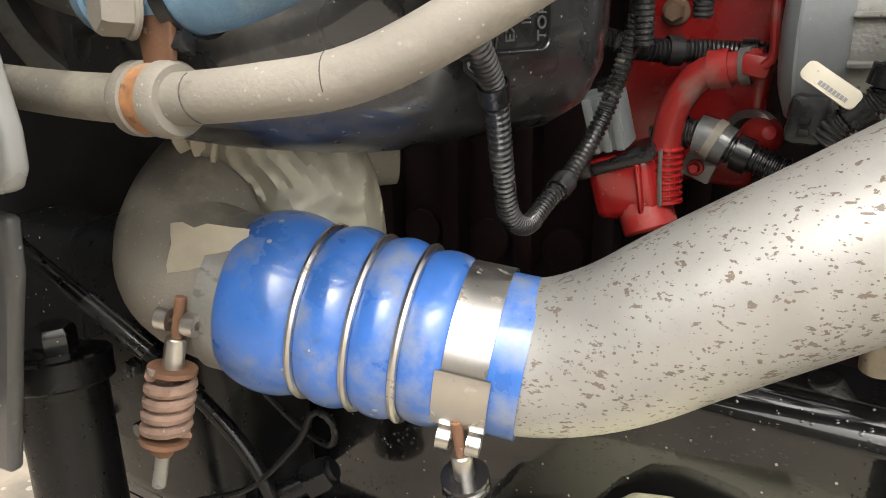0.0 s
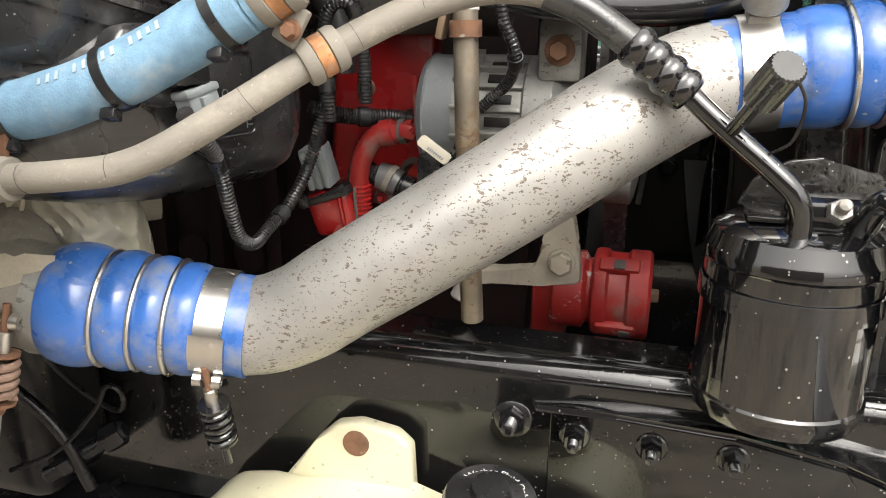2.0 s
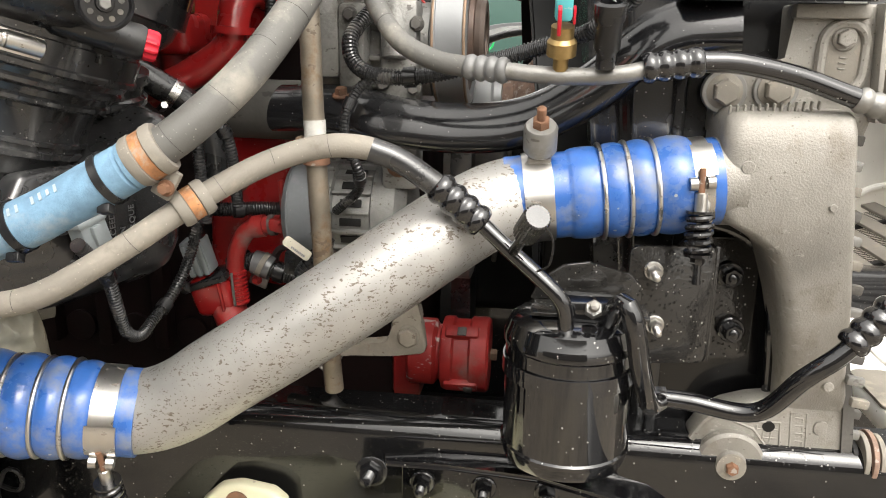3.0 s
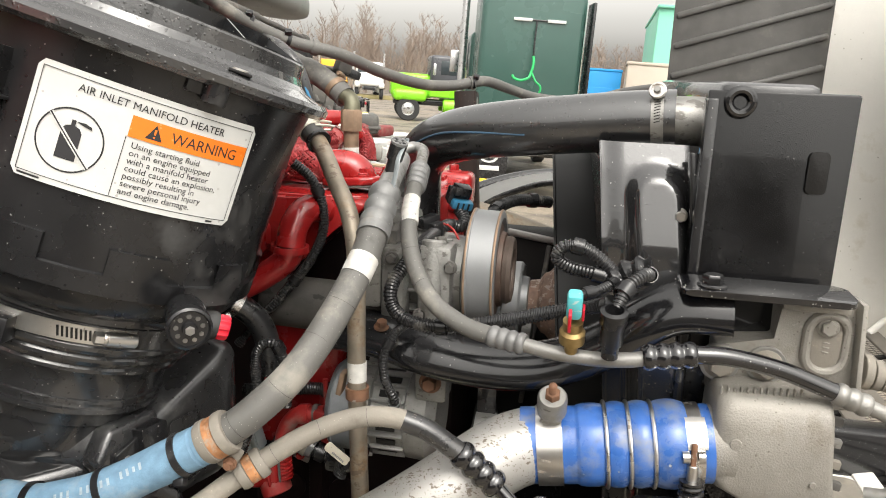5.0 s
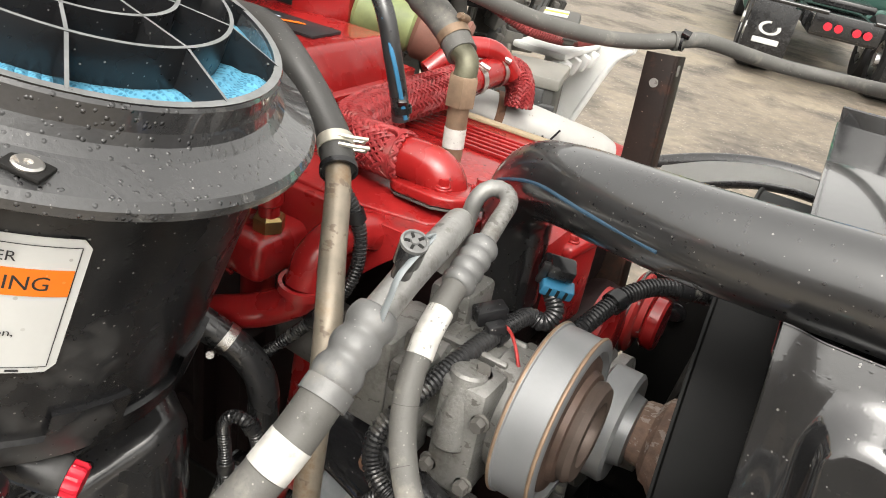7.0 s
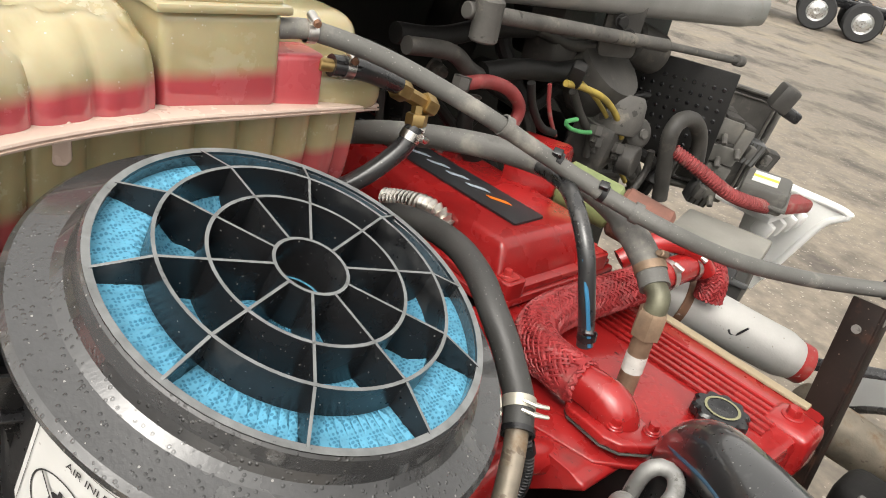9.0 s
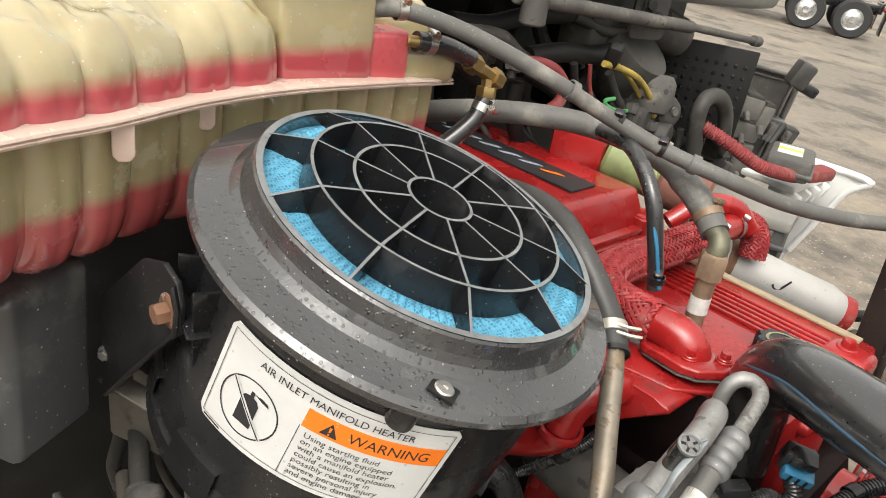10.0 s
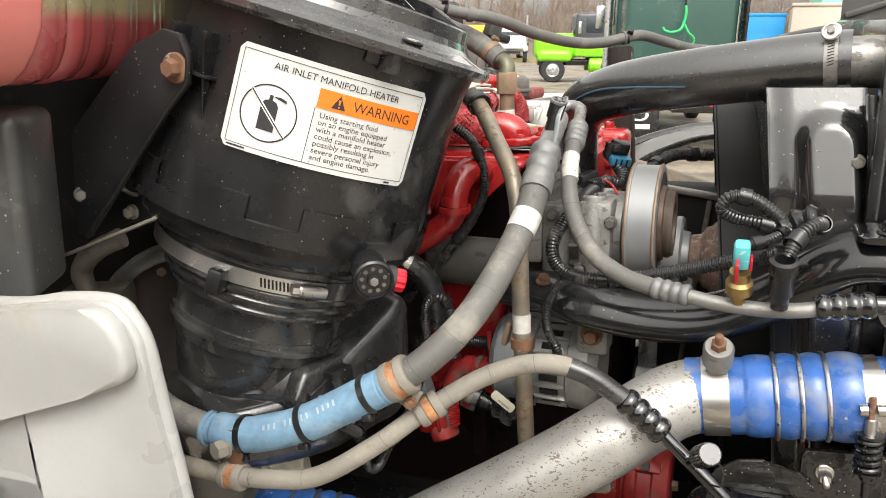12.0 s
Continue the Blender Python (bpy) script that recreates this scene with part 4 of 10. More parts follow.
# ---- filter drier ----
DRIER_PAINT = mat("wet_canister_paint", (0.004, 0.004, 0.0045), 0.04, var=0.2, drops=0.45, bump=0.05, coat=1.0, dust=((0.04, 0.038, 0.034), 0.08, 20), fine=45, specks=((0.34, 0.33, 0.31), 0.07, 330))
drier = thing("filter_drier", (0.327, 0.43, 1.06), "wet glossy black filter drier canister hung by its bracket", "canister")
DM = axes((0.333, 0.436, 1.066), (0, 0, 1)) @ Matrix.Diagonal((1.14, 1.14, 1.03, 1))
part("canister", lathe([(0, 0), (0.05, 0), (0.060, 0.006), (0.0635, 0.018), (0.0635, 0.024), (0.0615, 0.026), (0.0615, 0.136), (0.0635, 0.139), (0.0635, 0.146), (0.062, 0.15), (0.058, 0.163), (0.048, 0.170), (0, 0.172)], DM, 56), DRIER_PAINT, drier)
part("bracket_band", band(DM @ Vector((0, 0, 0.112)), Z, 0.0712, 0.018, 0.0018, n=56), BLACK_PAINT, drier)
part("top_block", box((0.062, 0.040, 0.026), pose(0.347, 0.422, 1.252), 0.006), BLACK_PAINT, drier)
part("hanger", prism([(0.288, 1.243), (0.298, 1.266), (0.325, 1.284), (0.352, 1.288), (0.372, 1.280), (0.398, 1.276), (0.412, 1.262), (0.414, 1.243)], 0.006, pose(0, 0.450, 0, 90, 0, 4), 0.0015), GREASY, drier)
part("hanger_foot", box((0.124, 0.046, 0.005), pose(0.351, 0.430, 1.246), 0.0015), GREASY, drier)
part("outlet_tube", tube([(0.370, 0.405, 1.24), (0.377, 0.388, 1.268), (0.386, 0.378, 1.27), (0.394, 0.375, 1.245), (0.405, 0.385, 1.195), (0.420, 0.41, 1.150), (0.435, 0.44, 1.138)], 0.0108, 14), BLACK_PAINT, drier)
part("top_bolt", hexhead(axes((0.353, 0.402, 1.256), (0, -0.8, 0.5)), 0.017, 0.011, stud=0.012), DULL, drier)

# ---- bracket plates beside the drier ----
plate = thing("radiator_mount", (0.5, 0.52, 1.12), "greasy black steel mounting plates with flange nuts", "bracket")
part("front_plate", prism(rounded(0.098, 0.142, 0.008), 0.007, pose(0.445, 0.496, 1.234, 90, 0, 10), 0.0015), GREASY, plate)
part("plate_fold", box((0.006, 0.035, 0.142), pose(0.493, 0.520, 1.234, 0, 0, 10), 0.0015), GREASY, plate)
part("rear_plate", prism(rounded(0.100, 0.158, 0.014), 0.007, pose(0.514, 0.574, 1.220, 90, 0, 4), 0.0015), GREASY, plate)
for at_ in ((0.424, 0.487, 1.277), (0.431, 0.489, 1.212)):
    flange_nut(at_, -Y, "chrome flange nut with a stud end", 0.016, 0.014, STEEL)
for at_ in ((0.529, 0.565, 1.254), (0.538, 0.567, 1.182)):
    flange_nut(at_, -Y, "black flange nut on the mounting plate", 0.004, 0.021)

# ---- charge air cooler side tank ----
cooler = thing("charge_air_cooler", (0.62, 0.55, 0.70), "pale cast aluminium side tank of the charge air cooler", "cooler")
def right_edge(z):
    """x of the tank's right edge at height z."""
    steps = [(0.70, 0.705), (0.98, 0.688), (1.10, 0.676), (1.15, 0.660), (1.24, 0.645), (1.31, 0.632), (1.38, 0.621), (1.46, 0.614)]
    for (z0, x0), (z1, x1) in zip(steps, steps[1:]):
        if z <= z1:
            return x0 + (x1 - x0) * (z - z0) / (z1 - z0)
    return steps[-1][1]


bm, rings = bmesh.new(), []
for z, xl, yf in ((0.70, 0.61, 0.556), (0.98, 0.600, 0.552), (1.085, 0.594, 0.545), (1.12, 0.592, 0.525), (1.15, 0.590, 0.512), (1.20, 0.580, 0.500), (1.242, 0.569, 0.491), (1.28, 0.556, 0.485), (1.307, 0.541, 0.480), (1.325, 0.515, 0.477), (1.338, 0.490, 0.475), (1.35, 0.484, 0.474), (1.38, 0.484, 0.473), (1.42, 0.484, 0.474), (1.442, 0.485, 0.478), (1.453, 0.488, 0.486), (1.458, 0.494, 0.500)):
    xr, r = right_edge(z), 0.020
    ring = [(xl, 0.575)] + [(xl + r - r * math.cos(k * math.pi / 12), yf + r - r * math.sin(k * math.pi / 12)) for k in range(7)]
    ring += [(xr - 0.007 + 0.007 * math.sin(k * math.pi / 8), yf + 0.007 - 0.007 * math.cos(k * math.pi / 8)) for k in range(5)] + [(xr, 0.575)]
    rings.append([bm.verts.new((x, y, z)) for x, y in ring])
for p, q in zip(rings, rings[1:]):
    for k in range(len(p)):
        bm.faces.new((p[k], p[(k + 1) % len(p)], q[(k + 1) % len(q)], q[k]))
bm.faces.new(rings[0][::-1])
bm.faces.new(rings[-1])
part("side_tank", bm, TANK_CAST, cooler, angle=50)
part("neck", tube([(0.465, 0.515, 1.3745), (0.485, 0.517, 1.3765), (0.505, 0.520, 1.378)], lambda s, l: 0.0475 + 0.004 * (s / l) ** 2, 36, 0.004), TANK_CAST, cooler)
for x, y, z, r in ((0.509, 0.473, 1.400, 0.007), (0.642, 0.515, 1.137, 0.006), (0.60, 0.473, 1.36, 0.004)):
    part("cast_boss", rod((x, y + 0.004, z), (x, y - 0.002, z), r, 18), TANK_CAST, cooler)
# folded header clips that hold the tank on the core
for k in range(22):
    z = 0.84 + 0.028 * k
    x = right_edge(z) + 0.008
    part("header_clip", box((0.020, 0.010, 0.011), pose(x, 0.512 + 0.03 * (z < 1.1), z, 0, 9, 0), 0.002), (GRIME, TAN_RUBBER, DULL)[k % 3], cooler)
bm = prism([(right_edge(z) - 0.004, z) for z in (0.72, 0.98, 1.1, 1.2, 1.31, 1.45)] + [(right_edge(z) + 0.009, z) for z in (1.45, 1.31, 1.2, 1.1, 0.98, 0.72)], 0.028, pose(0, 0.55, 0, 90, 0, 0), 0.001)
part("header_plate", bm, GRIME, cooler)
mount = thing("rubber_mount", (0.57, 0.53, 0.93), "pale cast mount arm with raised ribs and a round rubber bush", "mount")
arm = [(0.496, 1.046), (0.509, 1.069), (0.520, 1.081), (0.535, 1.091), (0.565, 1.101), (0.60, 1.106), (0.676, 1.107), (0.689, 1.022), (0.690, 0.976), (0.60, 0.968), (0.56, 0.962), (0.55, 0.985), (0.506, 1.028)]
part("mount_arm", prism(arm, 0.034, pose(0, 0.557, 0, 90, 0, 0), 0.004), TANK_CAST, mount)
part("arm_rim", tube([(x + 0.003, 0.541, z - 0.004) for x, z in arm[:7]], 0.0048, 8), TANK_CAST, mount)
for outline, xs, zs in (([(0.548, 1.071), (0.603, 1.073), (0.606, 1.040), (0.590, 1.039), (0.572, 1.062)], (0.575, 0.584, 0.593), (1.0625, 1.051)), ([(0.575, 0.993), (0.611, 0.996), (0.608, 1.027), (0.596, 1.027)], (0.586, 0.594, 0.602), (1.004, 1.014))):
    part("pocket_rim", tube([(x, 0.5405, z) for x, z in outline + outline[:1]], 0.0020, 6, 0.003, curved=False), TANK_CAST, mount)
    for x in xs:
        part("pocket_rib", rod((x, 0.5405, min(zs) - 0.008), (x + 0.001, 0.5405, max(zs) + 0.006), 0.0013, 6), TANK_CAST, mount)
    for z in zs:
        part("pocket_rib", rod((xs[0] - 0.006, 0.5405, z), (xs[-1] + 0.008, 0.5405, z), 0.0013, 6), TANK_CAST, mount)
part("arm_hole", rod((0.590, 0.545, 1.067), (0.590, 0.5385, 1.067), 0.0075, 20), SOOT, mount)
part("raised_frame", tube([(x, 0.5405, z) for x, z in ((0.614, 1.088), (0.633, 1.088), (0.641, 0.998), (0.622, 0.998), (0.614, 1.088))], 0.0016, 6, 0.003, curved=False), TANK_CAST, mount)
for k in range(8):
    z = 1.081 - 0.0105 * k
    part("raised_mark", tube([(0.620 + 0.001 * k, 0.5405, z), (0.629 + 0.001 * k, 0.5405, z), (0.629 + 0.001 * k, 0.5405, z - 0.005 - 0.001 * (k % 2))], 0.0014, 6, 0.002, curved=False), TANK_CAST, mount)
for x, z in ((0.651, 1.07), (0.656, 1.022)):
    part("foundry_mark", prism(rounded(0.016, 0.018, 0.006), 0.003, pose(x, 0.5395, z, 90, 0, 0), 0.001), TANK_CAST, mount)
part("bush", lathe([(0, 0), (0.040, 0), (0.042, 0.004), (0.042, 0.016), (0.038, 0.02), (0.02, 0.02), (0.018, 0.024), (0, 0.024)], axes((0.546, 0.545, 1.018), -Y), 36), TANK_CAST, mount)
part("bush_washer", lathe([(0.0, 0), (0.017, 0), (0.018, 0.001), (0.018, 0.0025), (0, 0.003)], axes((0.546, 0.521, 1.018), -Y), 24), TAN_RUBBER, mount)
part("bush_bolt", hexhead(axes((0.546, 0.519, 1.018), -Y), 0.014, 0.009), RUST, mount)
for k, (r, x) in enumerate(((0.020, 0.693), (0.031, 0.703), (0.033, 0.712), (0.029, 0.722))):
    part("cushion_washer", rod((x, 0.552, 1.03), (x + 0.006, 0.552, 1.03), r, 26), (SOOT, TAN_RUBBER, PALE_RUST, TAN_RUBBER)[k], mount)
part("side_bolt", hexhead(axes((0.728, 0.552, 1.03), X), 0.016, 0.010, stud=0.008), TAN_RUBBER, mount)
upper_mount = thing("upper_mount", (0.60, 0.53, 1.45), "pale cast aluminium upper cooler bracket with big bolts", "bracket")
part("bracket_block", prism([(0.485, 1.425), (0.485, 1.500), (0.558, 1.508), (0.556, 1.569), (0.630, 1.569), (0.646, 1.569), (0.656, 1.45), (0.65, 1.425)], 0.05, pose(0, 0.575, 0, 90, 0, 0), 0.004), TANK_CAST, upper_mount)
part("bracket_cap", box((0.078, 0.02, 0.016), pose(0.594, 0.545, 1.561), 0.004), TANK_CAST, upper_mount)
part("edge_flange", box((0.006, 0.045, 0.125), pose(0.649, 0.552, 1.507, 0, -4, 0), 0.001), TANK_CAST, upper_mount)
part("recess", prism(rounded(0.036, 0.064, 0.017), 0.003, pose(0.614, 0.5495, 1.512, 90, 0, 0), 0.0012), TAN_RUBBER, upper_mount)
rim_pts = rounded(0.046, 0.074, 0.022)
part("recess_rim", tube([(0.614 + x, 0.548, 1.512 + z) for x, z in rim_pts + rim_pts[:1]], 0.0060, 10, curved=False), TANK_CAST, upper_mount)
part("recess_bolt", hexhead(axes((0.613, 0.548, 1.533), -Y), 0.017, 0.006, 0.013), TANK_CAST, upper_mount)
for k in range(3):
    part("raised_mark", box((0.008, 0.002, 0.0016), pose(0.614, 0.5475, 1.513 - 0.006 * k, 0, 6, 0), 0.0006), TANK_CAST, upper_mount)
for k in range(13):
    part("cast_rib", box((0.0025, 0.006, 0.016 - 0.0006 * k), pose(0.490 + 0.0075 * k, 0.500, 1.4545 + 0.0008 * k, 12, 0, 0), 0.001), TANK_CAST, upper_mount)
for x, z in ((0.493, 1.474), (0.548, 1.477)):
    part("bolt_boss", rod((x, 0.556, z), (x, 0.545, z), 0.0245, 32), DULL, upper_mount)
    part("big_bolt", hexhead(axes((x, 0.546, z), -Y), 0.026, 0.012, 0.020), TAN_RUBBER, upper_mount)
grommet = thing("hose_grommet", (0.68, 0.56, 1.45), "dusty tan rubber grommets on the cooler edge", "grommet")
for k, (r, x, z) in enumerate(((0.022, 0.660, 1.479), (0.019, 0.673, 1.476), (0.016, 0.685, 1.472))):
    part("grommet_ring", rod((x, 0.556, z), (x + 0.010, 0.556, z - 0.001), r, 24), TAN_RUBBER, grommet)
part("grommet_pipe", rod((0.692, 0.556, 1.470), (0.714, 0.556, 1.464), 0.007, 14), TAN_RUBBER, grommet)
part("pipe_eye", lathe([(0.004, 0), (0.012, 0), (0.012, 0.008), (0.004, 0.008)], axes((0.719, 0.552, 1.463), -Y), 20, shut=True), PALE_RUST, grommet)

# ---- radiator, shroud and fan ----
radiator = thing("radiator", (0.5, 1.0, 0.75), "black radiator with pressed steel side plate", "radiator")
part("core", box((0.085, 0.80, 1.00), pose(0.520, 1.01, 1.28), 0.004), SOOT, radiator)
part("core_flange", tube([(0.495, 0.566, 1.318), (0.520, 0.566, 1.312), (0.545, 0.566, 1.300), (0.563, 0.566, 1.283), (0.577, 0.566, 1.248), (0.585, 0.566, 1.18), (0.590, 0.566, 1.10), (0.594, 0.566, 0.90)], 0.0065, 10), BLACK_PAINT, radiator)
RAD_PLATE = mat("wet_black_plate", (0.005, 0.005, 0.0055), 0.22, var=0.3, dust=((0.018, 0.017, 0.016), 0.25, 14), drops=0.3, bump=0.06, fine=70, specks=((0.26, 0.26, 0.25), 0.04, 430), coat=0.25, spec=0.35)
part("side_plate", box((0.175, 0.012, 1.05), pose(0.535, 0.595, 1.285), 0.003), RAD_PLATE, radiator)
part("side_fold", box((0.014, 0.03, 1.03), pose(0.453, 0.594, 1.285), 0.003), BLACK_STEEL, radiator)
part("top_tank", box((0.12, 0.84, 0.05), pose(0.520, 1.01, 1.795), 0.012), BLACK_STEEL, radiator)
part("lifting_eye", tube([(0.485 + 0.014 * math.cos(a), 0.585, 1.797 + 0.014 * math.sin(a)) for a in (2 * math.pi * k / 16 for k in range(17))], 0.006, 10, 0.004), BLACK_STEEL, radiator)
part("outlet_neck", rod((0.40, 0.700, 1.764), (0.47, 0.70, 1.765), 0.034, 30), DULL, radiator)
bm = prism(rounded(0.024, 0.052, 0.006), 0.004, pose(0.585, 0.5875, 1.715, 90, 0, 0), 0.001)
part("slot_plate", bm, SOOT, radiator)
shroud = thing("fan_shroud", (0.38, 1.0, 0.9), "wet moulded black plastic fan shroud with a round barrel", "fan shroud")


def lean(bm):
    """The cooling pack leans back and is turned a little."""
    for v in bm.verts:
        v.co.x += -0.05 * (v.co.y - 0.66) - 0.09 * (v.co.z - 1.65)
    return bm


# the side wall swells out to a rounded pocket beside the radiator flange
bm, cols = bmesh.new(), []
for i in range(41):
    x = 0.330 + 0.118 * i / 40
    col = []
    for j in range(121):
        z = 0.84 + 0.895 * j / 120
        # a round-headed pocket, soft at its foot, under a wall that lies back towards its top
        over = max(0.0, z - 1.668)
        depth = 0.036 - math.hypot(x - 0.403, over)
        bulge = 0.024 * slope(depth, -0.007, 0.013)
        fall = 0.24 * max(0.0, z - 1.60) + 0.15 * max(0.0, z - 1.70)
        swell = 0.006 * (1 - slope(x, 0.334, 0.362))
        col.append(bm.verts.new((x, 0.616 + swell - bulge + fall, z)))
    cols.append(col)
inner = [[bm.verts.new(v.co + Vector((0, 0.004, 0))) for v in col] for col in cols]
for a, b, c, d in zip(cols, cols[1:], inner, inner[1:]):
    for j in range(120):
        bm.faces.new((a[j], b[j], b[j + 1], a[j + 1]))
        bm.faces.new((c[j], c[j + 1], d[j + 1], d[j]))
for a, c in ((cols[0], inner[0]), (cols[-1], inner[-1])):
    for j in range(120):
        bm.faces.new((a[j], a[j + 1], c[j + 1], c[j]))
part("side_wall", lean(bm), SHROUD, shroud, angle=50)
bm = box((0.118, 0.78, 0.006), pose(0.387, 1.043, 1.713), 0.002)
part("top_wall", lean(bm), SHROUD, shroud)
part("far_wall", lean(box((0.112, 0.006, 0.90), pose(0.386, 1.43, 1.292), 0.002)), SHROUD, shroud)
bm = bmesh.new()
rim, hole = [], []
for k in range(72):
    a = 2 * math.pi * (k + 0.5) / 72
    c, d = math.cos(a), math.sin(a)
    k_ = min(0.405 / max(1e-6, abs(c)), (0.405 if d > 0 else 0.49) / max(1e-6, abs(d)))
    rim.append(bm.verts.new((0.331, 1.028 + k_ * c, 1.335 + k_ * d)))
    hole.append(bm.verts.new((0.331, 1.028 + 0.350 * c, 1.335 + 0.350 * d)))
for k in range(72):
    bm.faces.new((rim[k], rim[(k + 1) % 72], hole[(k + 1) % 72], hole[k]))
bmesh.ops.solidify(bm, geom=bm.faces[:], thickness=0.004)
part("face_wall", lean(bm), SHROUD, shroud)
BARREL = mat("dark_barrel_plastic", (0.006, 0.006, 0.006), 0.55, var=0.3, scale=8, dust=((0.012, 0.012, 0.012), 0.3, 6), bump=0.04, spec=0.2)
part("barrel", lean(lathe([(0.346, 0.0), (0.352, 0.0), (0.352, 0.062), (0.355, 0.064), (0.355, 0.067), (0.346, 0.067)], axes((0.332, 1.028, 1.335), -X), 96, shut=True)), BARREL, shroud, "matt black round fan barrel")
part("flange_strip", lean(box((0.010, 0.020, 0.86), pose(0.446, 0.615, 1.30), 0.002)), BLACK_STEEL, shroud)
part("shroud_bolt", hexhead(axes((0.433, 0.612, 1.647), -Y), 0.013, 0.009, 0.010), STEEL, shroud)
fan = thing("engine_fan", (0.30, 1.01, 1.02), "dark grey engine cooling fan at rest", "fan")
part("fan_hub", lathe([(0, 0), (0.075, 0), (0.08, 0.01), (0.08, 0.05), (0.06, 0.06), (0, 0.062)], axes((0.335, 1.028, 1.335), -X), 40), CAST, fan)
for k in range(8):
    a = 2 * math.pi * k / 8 + 0.25
    blade = bmesh.new()
    prism([(0.07, -0.03), (0.17, -0.05), (0.305, -0.045), (0.315, 0.03), (0.18, 0.045), (0.07, 0.03)], 0.003, pose(0, 0, 0, 0, 0, 0), 0.0008, blade)
    bmesh.ops.transform(blade, matrix=Matrix.Translation((0.322, 1.028, 1.335)) @ Matrix(((0, 0, 1, 0), (1, 0, 0, 0), (0, 1, 0, 0), (0, 0, 0, 1))) @ Matrix.Rotation(a, 4, "Z") @ Matrix.Rotation(radians(28), 4, "X"), verts=blade.verts)
    part("fan_blade", blade, BLACK_PLASTIC, fan)

# ---- crossbar between engine and radiator ----
bar = thing("radiator_strut", (0.2, 0.58, 1.4), "wet black pressed steel strut reaching to the radiator", "strut")
part("strut_bar", tube([(-0.06, 0.635, 1.435), (0.03, 0.612, 1.438), (0.11, 0.596, 1.425), (0.20, 0.588, 1.420), (0.28, 0.580, 1.434), (0.35, 0.566, 1.475), (0.40, 0.552, 1.520), (0.44, 0.545, 1.542), (0.50, 0.535, 1.548)], 0.036, 20, flat=0.62), BLACK_STEEL, bar)
part("end_plate", prism(rounded(0.20, 0.06, 0.012), 0.008, pose(0.53, 0.535, 1.575, 4, 0, 0), 0.002), BLACK_PAINT, bar)
part("plate_bolt", hexhead(axes((0.469, 0.527, 1.578), Z), 0.022, 0.012, 0.018), BLACK_STEEL, bar)
part("bar_bolt", hexhead(axes((0.036, 0.600, 1.455), (0, -0.3, 1)), 0.014, 0.008, 0.012), RUST, bar)

# ---- air cleaner ----
AU, AV, AN = Vector((0.95880, 0.0, -0.28409)), Vector((-0.04274, 0.98862, -0.14426)), Vector((0.28085, 0.15046, 0.94788))
AIR = Matrix((AU, AV, AN)).transposed().to_4x4()
AIR.translation = AU * -0.732 + AV * 0.196
air = thing("air_cleaner", AIR @ Vector((0, 0, 1.40)), "black plastic round air cleaner with slotted lid and warning label", "air cleaner")
part("housing", lathe([(0.144, 1.436), (0.147, 1.446), (0.158, 1.451), (0.176, 1.458), (0.184, 1.466), (0.190, 1.475), (0.1935, 1.488), (0.201, 1.490), (0.2015, 1.512), (0.1965, 1.513), (0.1965, 1.60), (0.196, 1.68), (0.198, 1.705), (0.203, 1.730), (0.19, 1.735)], AIR, 96), BLACK_PLASTIC, air)
for k in range(10):
    lo, hi = k * 36 - 90, k * 36 - 90 + 18
    castle = lathe([(0.1965, 1.512), (0.2015, 1.512), (0.2015, 1.540), (0.1965, 1.540)], AIR @ Matrix.Rotation(radians(lo), 4, "Z"), 8, arc=18 / 360, shut=True)
    part("skirt_step", castle, BLACK_PLASTIC, air)
part("lid", lathe([(0.200, 1.728), (0.217, 1.730), (0.2230, 1.735), (0.2238, 1.742), (0.219, 1.747), (0.205, 1.7505), (0.191, 1.755), (0.183, 1.761), (0.1795, 1.769), (0.1785, 1.784), (0.1765, 1.7865), (0.172, 1.7865), (0.170, 1.784), (0.170, 1.748), (0, 1.746)], AIR, 112), [BLACK_LID], air, angle=18)
media = bmesh.new()
for k in range(120):
    for j in range(7):
        a0, a1 = 2 * math.pi * k / 120, 2 * math.pi * (k + 1) / 120
        r0, r1 = 0.030 + j * 0.020, 0.030 + (j + 1) * 0.020
        mid = AIR @ Vector(((r0 + r1) / 2 * math.cos((a0 + a1) / 2), (r0 + r1) / 2 * math.sin((a0 + a1) / 2), (1.774 if j > 4 else 1.760) + (0.0008 if (k + j) % 2 else 0)))
        q = [AIR @ Vector((r * math.cos(a), r * math.sin(a), 1.7715 if r > 0.125 else 1.758)) for r, a in ((r0, a0), (r1, a0), (r1, a1), (r0, a1))]
        vs = [media.verts.new(v) for v in q]
        c = media.verts.new(mid)
        for i in range(4):
            media.faces.new((vs[i], vs[(i + 1) % 4], c))
bmesh.ops.remove_doubles(media, verts=media.verts, dist=0.0001)
part("filter_media", media, BLUE_MEDIA, air, "bright blue quilted filter foam")


def lid_ring(r, low, top, w=0.0024):
    bm = lathe([(r - w, low), (r + w, low), (r + w, top), (r - w, top)], AIR, 80, shut=True)
    return bm


def pale_top(bm):
    """Lays a grey of painted sky sheen and dust on faces that look out of the lid."""
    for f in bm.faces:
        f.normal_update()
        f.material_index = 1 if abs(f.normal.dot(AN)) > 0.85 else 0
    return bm


